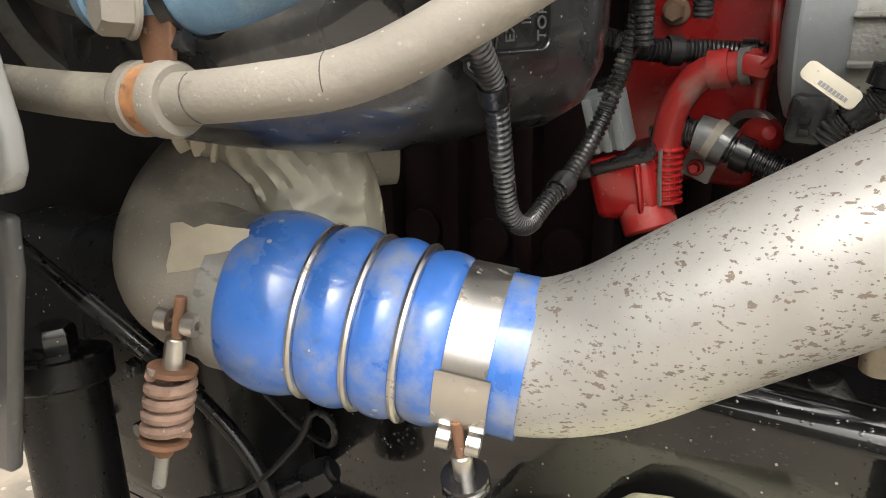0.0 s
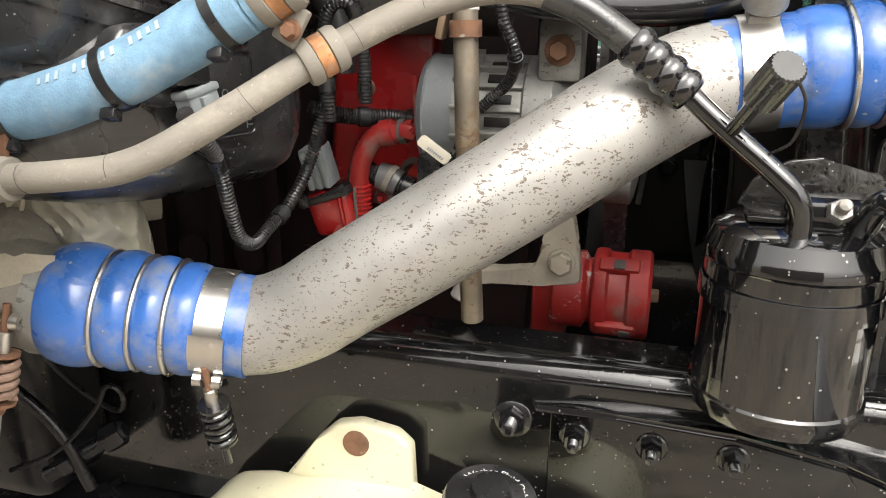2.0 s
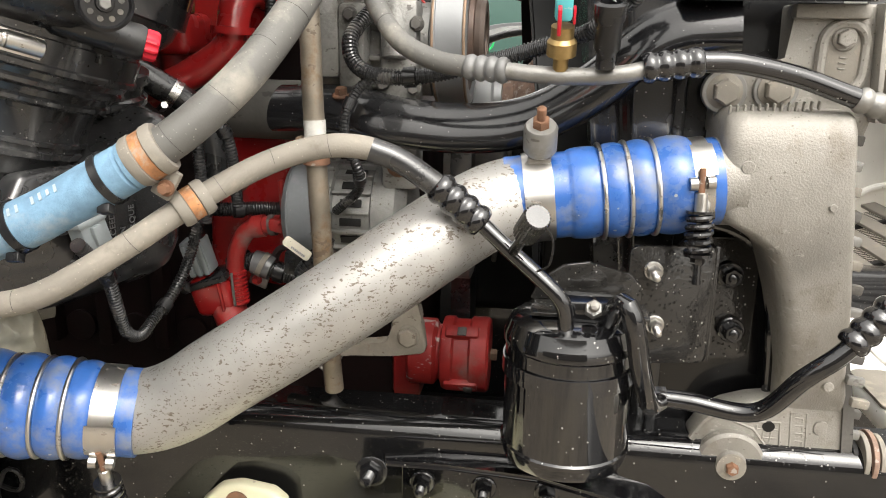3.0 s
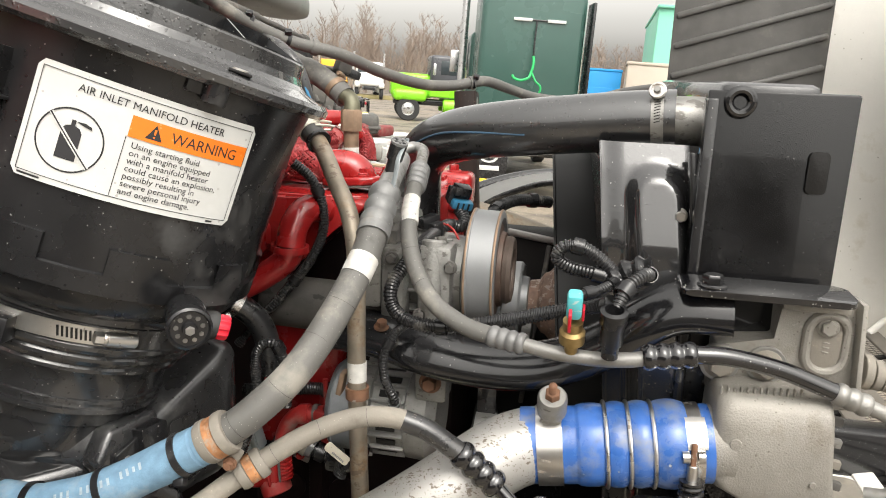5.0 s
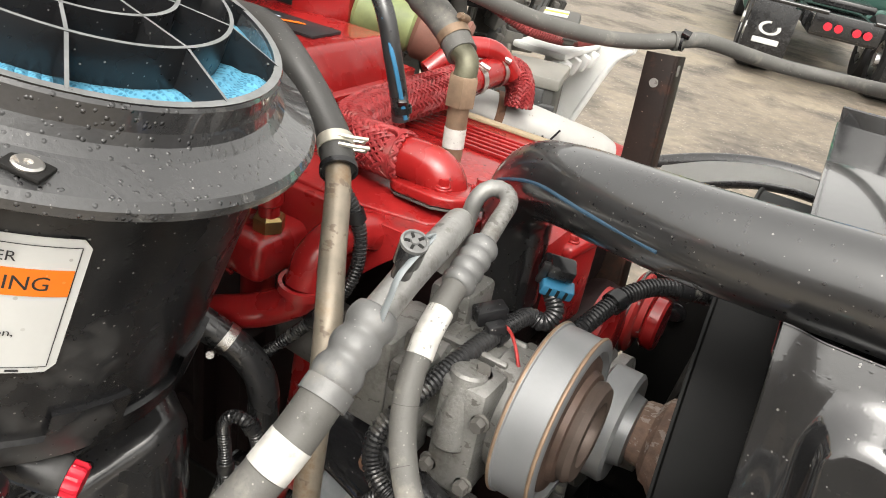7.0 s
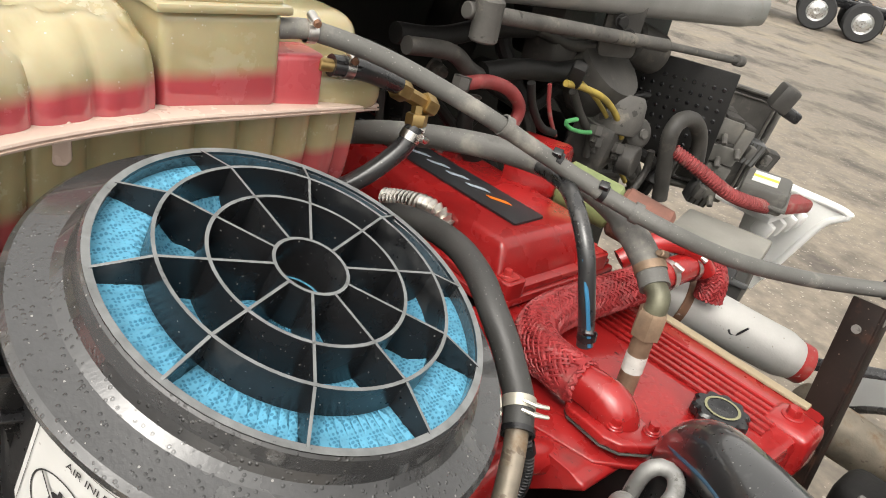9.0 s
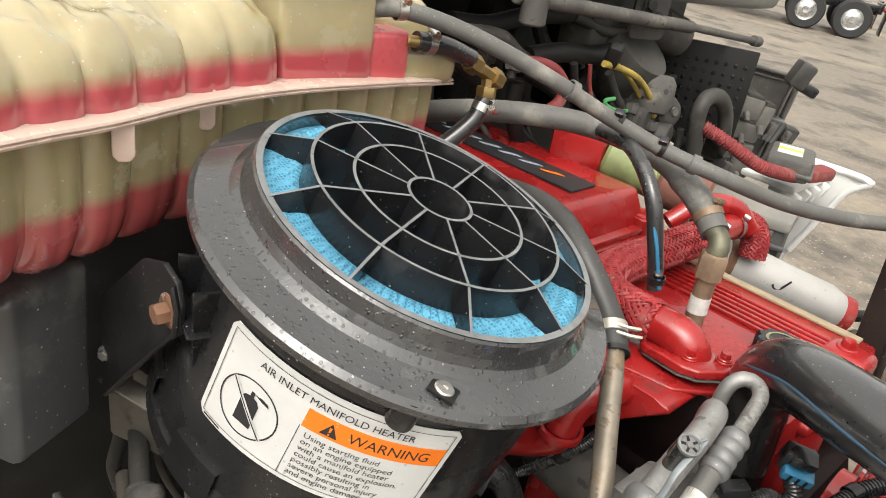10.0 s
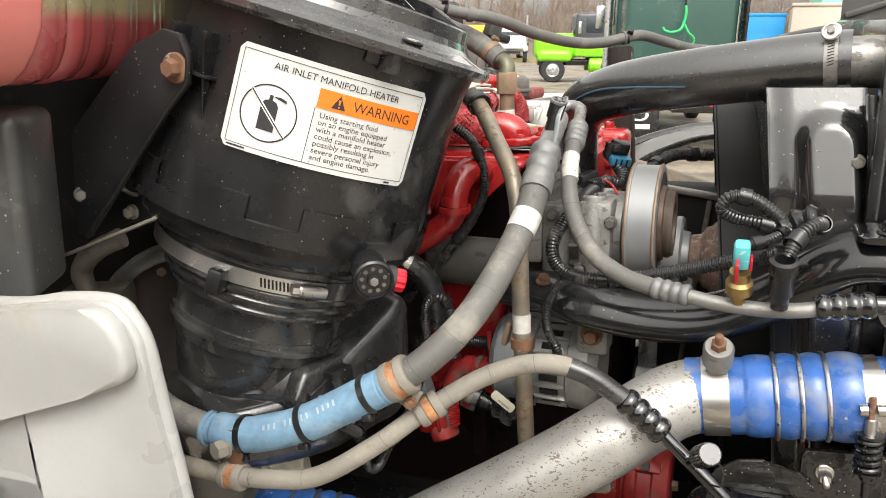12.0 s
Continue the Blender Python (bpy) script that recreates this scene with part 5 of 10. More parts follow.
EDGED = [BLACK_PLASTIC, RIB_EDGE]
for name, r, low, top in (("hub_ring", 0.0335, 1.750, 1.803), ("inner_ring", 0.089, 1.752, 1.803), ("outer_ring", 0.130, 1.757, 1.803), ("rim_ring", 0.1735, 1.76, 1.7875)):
    part(name, pale_top(lid_ring(r, low, top, 0.0016 if r < 0.17 else 0.0032)), EDGED, air)
for k in range(10):
    a = 2 * math.pi * k / 10 + radians(6)
    bm = bmesh.new()
    prof = [(0.0335, 1.757), (0.0335, 1.803), (0.130, 1.803), (0.1735, 1.7875), (0.1735, 1.757)]
    t = Vector((-math.sin(a), math.cos(a), 0)) * 0.0013
    s0 = [bm.verts.new(AIR @ (Vector((r * math.cos(a), r * math.sin(a), h)) + t)) for r, h in prof]
    s1 = [bm.verts.new(AIR @ (Vector((r * math.cos(a), r * math.sin(a), h)) - t)) for r, h in prof]
    bm.faces.new(s0)
    bm.faces.new(s1[::-1])
    for i in range(5):
        bm.faces.new((s0[i], s0[(i + 1) % 5], s1[(i + 1) % 5], s1[i]))
    part("grille_spoke", pale_top(bm), EDGED, air)
for p in ((-0.384, 0.359, 1.903), (-0.049, 0.345, 1.815)):
    c = Vector(p)
    part("screw_pocket", box((0.024, 0.019, 0.003), axes(c - AN * 0.0066, AN), 0.0008), SOOT, air)
    part("lid_screw", lathe([(0, -0.001), (0.0086, -0.001), (0.0086, 0.0006), (0.0072, 0.0016), (0.0026, 0.0016), (0.0022, 0.0004), (0, 0.0004)], axes(c - AN * 0.0046, AN), 22), STEEL, air)
part("lid_latch", lathe([(0.006, 1.703), (0.012, 1.703), (0.0125, 1.706), (0.0125, 1.734), (0.006, 1.734)], AIR @ pose(0.210 * math.cos(radians(-40)), 0.210 * math.sin(radians(-40)), 0.010), 22, shut=True), BLACK_PLASTIC, air)
part("latch_web", box((0.010, 0.030, 0.020), AIR @ pose(0.202 * math.cos(radians(-44)), 0.202 * math.sin(radians(-44)), 1.727, 0, 0, -44), 0.002), BLACK_PLASTIC, air)

# the warning label, printed on a sheet that follows the round wall
LR, LA0, LA1, LH0, LH1 = 0.1985, radians(-85.8), radians(-20.5), 1.587, 1.702
LW, LHH = LR * (LA1 - LA0), LH1 - LH0


def on_label(co, lift=0.0):
    a = LA0 + co[0] / LR
    return AIR @ Vector(((LR + lift) * math.cos(a), (LR + lift) * math.sin(a), LH0 + co[1]))


def label_patch(outline_fn, x0, x1, y0, y1, lift, material, name, parent, thick=0.0006, nx=40):
    bm = bmesh.new()
    cols = []
    for i in range(nx + 1):
        x = x0 + (x1 - x0) * i / nx
        lo, hi = outline_fn(x) if outline_fn else (y0, y1)
        cols.append([bm.verts.new(on_label((x, y), l)) for y, l in ((lo, lift - thick), (lo, lift), (hi, lift), (hi, lift - thick))])
    for a, b in zip(cols, cols[1:]):
        for k in range(4):
            bm.faces.new((a[k], a[(k + 1) % 4], b[(k + 1) % 4], b[k]))
    bm.faces.new(cols[0])
    bm.faces.new(cols[-1][::-1])
    return part(name, bm, material, parent)


def rounded_side(x, w=LW, h=LHH, r=0.007):
    d = max(0.0, r - x, x - (w - r))
    cut = r - math.sqrt(max(0, r * r - d * d))
    return cut, h - cut


warn = label_patch(rounded_side, 0, LW, 0, LHH, 0.001, WHITE_PRINT, "warning_label", air)
warn["label"] = "white warning label with orange stripe and black print"


def stroke(pts, w, material=None, closed=False, lift=0.0018):
    bm = bmesh.new()
    pts = [Vector((*p, 0)) for p in pts] + ([Vector((*pts[0], 0))] if closed else [])
    for a, b in zip(pts, pts[1:]):
        n = max(1, int((b - a).length / 0.006))
        side = Vector((-(b - a).y, (b - a).x, 0)).normalized() * w / 2
        for i in range(n):
            p, q = a.lerp(b, i / n), a.lerp(b, (i + 1) / n)
            bm.faces.new([bm.verts.new(on_label(c, lift)) for c in (p - side, q - side, q + side, p + side)])
    return part("print_line", bm, material or INK, warn)


stroke([(0.006, 0.006), (LW - 0.006, 0.006), (LW - 0.006, LHH - 0.006), (0.006, LHH - 0.006)], 0.0007, closed=True)
stroke([(0.0935, 0.006), (0.0935, LHH - 0.046)], 0.0007)
CC = (0.0465, 0.0475)
stroke([(CC[0] + 0.031 * math.cos(t), CC[1] + 0.031 * math.sin(t)) for t in (2 * math.pi * k / 48 for k in range(48))], 0.0016, closed=True)
label_patch(None, 0.0945, LW - 0.0065, LHH - 0.0460, LHH - 0.0245, 0.0019, ORANGE, "orange_stripe", warn)
bm = bmesh.new()
can = [(-0.0095, -0.019), (-0.0095, 0.009), (-0.0065, 0.0135), (-0.002, 0.015), (-0.002, 0.0205), (0.002, 0.0205), (0.002, 0.015), (0.0065, 0.0135), (0.0095, 0.009), (0.0095, -0.019)]
bm.faces.new([bm.verts.new(on_label((CC[0] + x, CC[1] + y), 0.0020)) for x, y in can])
bm.faces.new([bm.verts.new(on_label((CC[0] + x, CC[1] + y), 0.0020)) for x, y in ((0.002, 0.0195), (0.010, 0.0170), (0.0175, 0.0155), (0.0165, 0.0185), (0.010, 0.0205))])
part("spray_can_symbol", bm, INK, warn)
stroke([(CC[0] - 0.0219, CC[1] + 0.0219), (CC[0] + 0.0219, CC[1] - 0.0219)], 0.0042, WHITE_PRINT, lift=0.0026)
stroke([(CC[0] - 0.0219, CC[1] + 0.0219), (CC[0] + 0.0219, CC[1] - 0.0219)], 0.0014, lift=0.0031)
bm = bmesh.new()
bm.faces.new([bm.verts.new(on_label(c, 0.0026)) for c in ((0.110, LHH - 0.0425), (0.126, LHH - 0.0425), (0.118, LHH - 0.0275))])
part("hazard_triangle", bm, INK, warn)
bm = bmesh.new()
bm.faces.new([bm.verts.new(on_label(c, 0.0030)) for c in ((0.1172, LHH - 0.0375), (0.1188, LHH - 0.0375), (0.1192, LHH - 0.032), (0.1168, LHH - 0.032))])
bm.faces.new([bm.verts.new(on_label(c, 0.0030)) for c in ((0.1172, LHH - 0.0410), (0.1188, LHH - 0.0410), (0.1188, LHH - 0.0392), (0.1172, LHH - 0.0392))])
part("exclamation_mark", bm, ORANGE, warn)


def label_words(text, size, x, y, stretch=1.0, lift=0.0022):
    bend = lambda co: on_label((x + co.x, y + co.y), lift + co.z * 0.2)  # noqa: E731
    return words(text, size, None, INK, warn, depth=0.0001, bend=bend, stretch=stretch)


label_words("AIR INLET MANIFOLD HEATER", 0.0108, 0.042, LHH - 0.0190, 0.98)
label_words("WARNING", 0.0160, 0.134, LHH - 0.0408, 0.95)
for k, text in enumerate(("Using starting fluid", "on an engine equipped", "with a manifold heater", "could cause an explosion,", "possibly resulting in", "severe personal injury", "and engine damage.")):
    label_words(text, 0.0088, 0.100, LHH - 0.0562 - k * 0.0079, 1.05)
for x0, x1 in ((0.008, 0.030), (LW - 0.030, LW - 0.022)):
    bm = bmesh.new()
    bm.faces.new([bm.verts.new(on_label(c, 0.0018)) for c in ((x0, 0.002), (x1, 0.002), (x1, 0.004), (x0, 0.004))])
    part("small_print", bm, INK, warn)

# clamp band and duct below
bandc = thing("duct_clamp", AIR @ Vector((0, 0, 1.42)), "bright steel worm drive clamp round the air duct", "hose clamp")
part("strap", band(AIR @ Vector((0, 0, 1.430)), AN, 0.1565, 0.020, 0.0016, n=96), STEEL, bandc)
sp = AIR @ Vector((0.163 * math.cos(radians(-40)), 0.163 * math.sin(radians(-40)), 1.431))
tang = AIR.to_3x3() @ Vector((math.sin(radians(40)), math.cos(radians(40)), 0))
part("worm_housing", rod(sp - tang * 0.014, sp + tang * 0.02, 0.0085, 18), STEEL, bandc)
part("worm_screw", hexhead(axes(sp - tang * 0.014, -tang), 0.013, 0.009, 0.008), STEEL, bandc)
for k in range(11):
    a = radians(-62 + 1.7 * k)
    part("band_slot", box((0.0012, 0.0024, 0.012), AIR @ Matrix.Rotation(a, 4, "Z") @ pose(0.1584, 0, 1.430, 14, 0, 0), 0), SOOT, bandc)
duct = thing("intake_duct", (-0.3, 0.43, 1.16), "black plastic intake duct below the air cleaner", "air duct")
boot = [(0.02, 1.52), (0.153, 1.52), (0.154, 1.442), (0.1565, 1.441), (0.1565, 1.418), (0.158, 1.416), (0.158, 1.411), (0.150, 1.408), (0.147, 1.402), (0.149, 1.399), (0.149, 1.395), (0.139, 1.391), (0.136, 1.384), (0.138, 1.381), (0.138, 1.377), (0.128, 1.373), (0.124, 1.362), (0.122, 1.345), (0.1225, 1.338), (0.126, 1.337), (0.126, 1.333), (0.1225, 1.332), (0.1235, 1.327), (0.127, 1.326), (0.127, 1.320), (0.121, 1.318), (0.117, 1.300), (0.02, 1.296)]
part("duct_boot", lathe(boot, AIR @ pose(0.006, 0.006, 0), 96), DUCT_PLASTIC, duct, "ribbed black rubber boot", angle=28)
part("duct_elbow", tube([AIR @ Vector((0.006, 0.006, 1.325)), AIR @ Vector((0.006, 0.006, 1.29)), (-0.349, 0.396, 1.375), (-0.338, 0.400, 1.348), (-0.312, 0.405, 1.334), (-0.268, 0.415, 1.330)], lambda s, l: 0.1155 - 0.02 * s / l, 56, 0.006), DUCT_PLASTIC, duct, angle=60)
LOBE = Matrix(((0.949, 0.316, 0, -0.218), (-0.316, 0.949, 0, 0.337), (0, 0, 1, 0), (0, 0, 0, 1)))
lobe_bm, rings = bmesh.new(), []
for i in range(45):
    u = i / 44
    s_ = -0.10 + 0.337 * u
    near, far_ = max(0.0, (0.05 - s_) / 0.15), max(0.0, (s_ - 0.170) / 0.067)
    k_ = math.sqrt(max(0.0, 1 - far_ ** 2)) * (1 - 0.35 * near ** 2)
    zr = 1.358 + 0.42 * max(-0.02, min(0.22, s_))
    outline = [(0.0, 1.300), (0.0, zr - 0.022)]
    outline += [(-0.020 + 0.020 * math.cos(t), zr - 0.022 + 0.022 * math.sin(t)) for t in (math.pi / 2 * q / 6 for q in range(1, 7))]
    outline += [(-0.06, zr + 0.016), (-0.11, zr + 0.034), (-0.16, zr + 0.036), (-0.20, zr + 0.015), (-0.225, zr - 0.03), (-0.225, 1.28), (-0.21, 1.245), (-0.17, 1.228), (-0.08, 1.222), (-0.045, 1.226), (-0.018, 1.242), (-0.005, 1.265)]
    rings.append([lobe_bm.verts.new(LOBE @ Vector((-0.11 + (a + 0.11) * (0.30 + 0.70 * k_) - 0.035 * near, s_, 1.325 + (z - 1.325) * (0.25 + 0.75 * k_)))) for a, z in outline])
for a, b in zip(rings, rings[1:]):
    for k in range(len(a)):
        lobe_bm.faces.new((a[k], a[(k + 1) % len(a)], b[(k + 1) % len(b)], b[k]))
lobe_bm.faces.new(rings[0][::-1])
lobe_bm.faces.new(rings[-1])
part("duct_lobe", lobe_bm, DUCT_PLASTIC, duct, "moulded box lobe of the duct", angle=70)
part("outlet_ring", lathe([(0.062, 0), (0.086, 0), (0.089, 0.004), (0.089, 0.012), (0.084, 0.016), (0.084, 0.028), (0.089, 0.030), (0.089, 0.042), (0.062, 0.044)], LOBE @ pose(-0.135, 0.165, 1.452, 0, 12, 0), 56, shut=True), DUCT_PLASTIC, duct, "stepped collar of the duct outlet")
FACE = LOBE @ axes((0.001, 0.102, 1.325), (1, 0, 0), (0, 1, 0))
frame_pts = rounded(0.052, 0.080, 0.008)
part("plate_border", tube([FACE @ Vector((x, y, 0.001)) for x, y in frame_pts + frame_pts[:1]], 0.0011, 6, curved=False), BLACK_PLASTIC, duct, "raised border of a moulded plate")
for k, text in enumerate(("EXCEED", "IN", "TORQUE")):
    words(text, 0.011, FACE @ pose(-0.006 + 0.014 * k, -0.034 + 0.010 * (k == 1), 0.0012, 0, 0, 90), GREY_BOX, duct)
for k in range(5):
    part("moulded_print", box((0.010, 0.005, 0.0014), LOBE @ pose(-0.055, 0.100 + k * 0.014, 1.4162 + 0.0058 * k, 0, 23, 0), 0), GREY_BOX, duct)
part("band_clip", box((0.018, 0.03, 0.03), AIR @ pose(0.163 * math.cos(radians(-80)), 0.163 * math.sin(radians(-80)), 1.420, 0, 0, 10), 0.003), BLACK_PLASTIC, duct)
sens = thing("air_sensor", (-0.222, 0.341, 1.33), "black air sensor with grey plug screwed to the duct", "sensor")
SF = LOBE @ axes((0.004, 0.0, 1.352), (1, 0, 0.12), (0, 1, 0))
part("sensor_boss", prism([(-0.036, 0.004), (-0.020, -0.022), (0.030, -0.034), (0.066, -0.020), (0.060, 0.040), (-0.010, 0.040)], 0.034, SF @ pose(0, 0, -0.012), 0.009), DUCT_PLASTIC, sens)
part("sensor_flange", prism([(-0.016, -0.008), (-0.010, -0.013), (0.030, -0.016), (0.032, 0.020), (0.014, 0.020), (-0.013, 0.010)], 0.008, SF @ pose(0, 0, 0.010), 0.002), BLACK_PLASTIC, sens)
part("sensor_body", prism(rounded(0.036, 0.046, 0.003), 0.020, SF @ pose(0.036, 0.008, 0.014), 0.003), BLACK_PLASTIC, sens)
PLUG = SF @ pose(0.046, -0.034, 0.014, 0, 0, -78)
part("grey_plug", box((0.036, 0.034, 0.022), PLUG, 0.003), GREY_PLASTIC, sens, "light grey plug")
part("plug_latch", box((0.022, 0.012, 0.006), PLUG @ pose(0.002, 0, 0.013), 0.0015), GREY_PLASTIC, sens)
part("plug_seal", box((0.008, 0.038, 0.026), PLUG @ pose(-0.014, 0, 0), 0.003), GREY_PLASTIC, sens)
for k in range(4):
    part("plug_wire", tube([PLUG @ Vector((0.016, -0.010 + 0.006 * k, 0)), PLUG @ Vector((0.030, -0.008 + 0.005 * k, 0.0)), (-0.190, 0.372 + 0.003 * k, 1.282), (-0.186, 0.388, 1.270)], 0.0014, 6), WHITE_PRINT if k == 1 else BLACK_PLASTIC, sens)
part("sensor_screw", hexhead(SF @ pose(0, 0, 0.014), 0.008, 0.003), STEEL, sens)
gauge = thing("restriction_indicator", (-0.09, 0.3, 1.53), "black air filter restriction indicator", "indicator")
gm = axes((-0.110, 0.318, 1.553), (0.035, -0.050, -0.004))
part("indicator_body", lathe([(0, 0), (0.020, 0), (0.021, 0.004), (0.021, 0.040), (0.0235, 0.043), (0.0235, 0.052), (0.021, 0.054), (0.019, 0.051), (0.008, 0.051), (0.007, 0.056), (0, 0.056)], gm, 36), BLACK_PLASTIC, gauge)
for k in range(9):
    a = 2 * math.pi * k / 9
    part("vent_hole", lathe([(0, 0), (0.0026, 0), (0.0026, 0.0006), (0, 0.0006)], gm @ pose(0.0135 * math.cos(a), 0.0135 * math.sin(a), 0.0512), 10), GRIME, gauge)
for k in range(14):
    for row in (0, 1):
        if (k * 5 + row * 3) % 4:
            part("print_bar", box((0.0005, 0.0040, 0.0030), gm @ Matrix.Rotation(radians(150 + 11 * k), 4, "Z") @ pose(0.0212, 0, 0.014 + 0.010 * row), 0), FADED_INK, gauge)
part("yellow_sticker", box((0.0006, 0.011, 0.010), gm @ Matrix.Rotation(radians(215), 4, "Z") @ pose(0.0212, 0, 0.034), 0), TAG, gauge)
part("indicator_screw", hexhead(gm @ pose(0, 0, 0.055), 0.009, 0.004), DULL, gauge)
part("support_arm", box((0.05, 0.012, 0.028), pose(-0.145, 0.335, 1.565, 0, 0, -35), 0.003), BLACK_PLASTIC, gauge)
red_plug = thing("dust_port", (-0.1, 0.4, 1.50), "black port with a red ribbed cap", "port")
rm = axes((-0.144, 0.352, 1.531), (0.050, 0.030, -0.018))
part("port_tube", lathe([(0, -0.030), (0.0165, -0.030), (0.0172, 0.0), (0.0175, 0.044), (0.0165, 0.048), (0.0155, 0.05), (0, 0.05)], rm, 28), BLACK_PLASTIC, red_plug)
rc, ridge = bmesh.new(), []
for z_, r_, w_ in ((0.048, 0.0125, 0.0), (0.050, 0.0135, 0.0), (0.0505, 0.0135, 0.0018), (0.060, 0.0135, 0.0018), (0.063, 0.0115, 0.0015)):
    ridge.append([rc.verts.new(rm @ Vector(((r_ + w_ * (1 if k % 4 < 2 else 0)) * math.cos(k * math.pi / 20), (r_ + w_ * (1 if k % 4 < 2 else 0)) * math.sin(k * math.pi / 20), z_))) for k in range(40)])
for a, b in zip(ridge, ridge[1:]):
    for k in range(40):
        rc.faces.new((a[k], a[(k + 1) % 40], b[(k + 1) % 40], b[k]))
rc.faces.new(ridge[0][::-1])
rc.faces.new(ridge[-1])
part("red_cap", rc, RED_CAP, red_plug, "bright red ribbed cap")

# ---- steel gusset that holds the air cleaner ----
gusset = thing("gusset_bracket", (-0.38, 0.24, 1.57), "black steel gusset bracket with a rusty bolt", "bracket")
bm = prism([(-0.262, 1.805), (-0.270, 1.825), (-0.295, 1.832), (-0.34, 1.815), (-0.454, 1.716), (-0.470, 1.590), (-0.452, 1.585), (-0.30, 1.745), (-0.268, 1.772)], 0.006, pose(0, 0.232, 0, 90, 0, 0), 0.0015)
part("gusset_plate", bm, MATT_BLACK, gusset)
part("tan_flange", box((0.212, 0.028, 0.004), pose(-0.430, 0.258, 1.586, 0, -20.5, 0), 0.001), TAN_RUBBER, gusset, "dusty tan lower flange")
part("lower_web", prism([(-0.516, 1.567), (-0.470, 1.625), (-0.440, 1.640), (-0.428, 1.632), (-0.408, 1.630), (-0.378, 1.640), (-0.360, 1.615)], 0.005, pose(0, 0.283, 0, 90, 0, 0), 0.001), MATT_BLACK, gusset)
part("slot_edge", tube([(-0.437, 0.276, 1.652), (-0.434, 0.276, 1.640), (-0.424, 0.276, 1.634), (-0.408, 0.276, 1.633), (-0.376, 0.276, 1.643)], 0.0028, 8), TAN_RUBBER, gusset)
part("web_bolt", hexhead(axes((-0.425, 0.279, 1.609), -Y), 0.014, 0.008, 0.010), TAN_RUBBER, gusset)
part("plate_lip", tube([(-0.270, 0.226, 1.822), (-0.262, 0.226, 1.800), (-0.268, 0.226, 1.775), (-0.300, 0.226, 1.745), (-0.452, 0.226, 1.587)], 0.0030, 8, curved=False), MATT_BLACK, gusset)
part("bracket_bolt", hexhead(axes((-0.283, 0.229, 1.790), -Y), 0.018, 0.012, 0.017), RUST, gusset, "rust brown hex bolt")
for deg, h0, h1 in ((-95, 1.588, 1.700), (-108, 1.600, 1.700)):
    bm = prism([(0.192, h0), (0.192, h1), (0.222, h1), (0.219, h1 - 0.012)], 0.0035, AIR @ Matrix.Rotation(radians(deg), 4, "Z") @ pose(0, 0, 0, 90, 0, 0), 0.0008)
    part("housing_rib", bm, BLACK_PLASTIC, air)
part("rib_web", prism([(0.190, -0.03), (0.215, -0.03), (0.215, 0.03), (0.190, 0.03)], 0.0035, AIR @ Matrix.Rotation(radians(-101), 4, "Z") @ pose(0, 0, 1.652), 0.0008), BLACK_PLASTIC, air)

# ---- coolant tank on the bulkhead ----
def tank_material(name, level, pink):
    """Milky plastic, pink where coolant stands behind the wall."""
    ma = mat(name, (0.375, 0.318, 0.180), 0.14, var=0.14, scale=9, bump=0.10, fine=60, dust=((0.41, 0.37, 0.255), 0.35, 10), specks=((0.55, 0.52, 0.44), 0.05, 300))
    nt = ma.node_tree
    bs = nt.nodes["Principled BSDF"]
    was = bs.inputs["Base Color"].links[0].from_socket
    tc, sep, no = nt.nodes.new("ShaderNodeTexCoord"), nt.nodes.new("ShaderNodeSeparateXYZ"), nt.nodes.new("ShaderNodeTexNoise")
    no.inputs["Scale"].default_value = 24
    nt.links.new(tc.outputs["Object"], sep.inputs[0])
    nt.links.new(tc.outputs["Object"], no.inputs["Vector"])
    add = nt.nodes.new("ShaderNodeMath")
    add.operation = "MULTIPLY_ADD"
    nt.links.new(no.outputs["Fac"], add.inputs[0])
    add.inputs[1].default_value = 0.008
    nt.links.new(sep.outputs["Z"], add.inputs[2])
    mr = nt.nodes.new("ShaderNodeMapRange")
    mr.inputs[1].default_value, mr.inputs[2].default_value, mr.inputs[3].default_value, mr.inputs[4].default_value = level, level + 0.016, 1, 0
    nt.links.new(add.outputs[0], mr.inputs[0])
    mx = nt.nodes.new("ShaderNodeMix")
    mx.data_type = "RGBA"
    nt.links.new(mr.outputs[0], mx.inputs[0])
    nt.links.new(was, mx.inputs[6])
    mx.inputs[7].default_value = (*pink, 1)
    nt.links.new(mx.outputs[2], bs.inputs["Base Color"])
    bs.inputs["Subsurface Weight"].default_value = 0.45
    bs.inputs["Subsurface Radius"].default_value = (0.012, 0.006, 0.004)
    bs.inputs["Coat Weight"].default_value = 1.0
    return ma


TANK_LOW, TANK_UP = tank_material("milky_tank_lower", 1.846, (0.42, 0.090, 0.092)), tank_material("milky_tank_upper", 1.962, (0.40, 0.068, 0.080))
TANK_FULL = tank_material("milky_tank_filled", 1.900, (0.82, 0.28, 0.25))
SEAM_PLASTIC = mat("milky_seam", (0.56, 0.43, 0.36), 0.25, var=0.10, coat=0.5, specks=((0.62, 0.56, 0.50), 0.10, 200))
SEAM = [(-0.285, -0.06, 1.940), (-0.318, 0.05, 1.938), (-0.350, 0.15, 1.937), (-0.372, 0.221, 1.935), (-0.412, 0.320, 1.933), (-0.440, 0.437, 1.930), (-0.458, 0.58, 1.923), (-0.492, 0.745, 1.908)]
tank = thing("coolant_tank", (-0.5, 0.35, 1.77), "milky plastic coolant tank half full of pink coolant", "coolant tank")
TANK_CELL = 0.0555


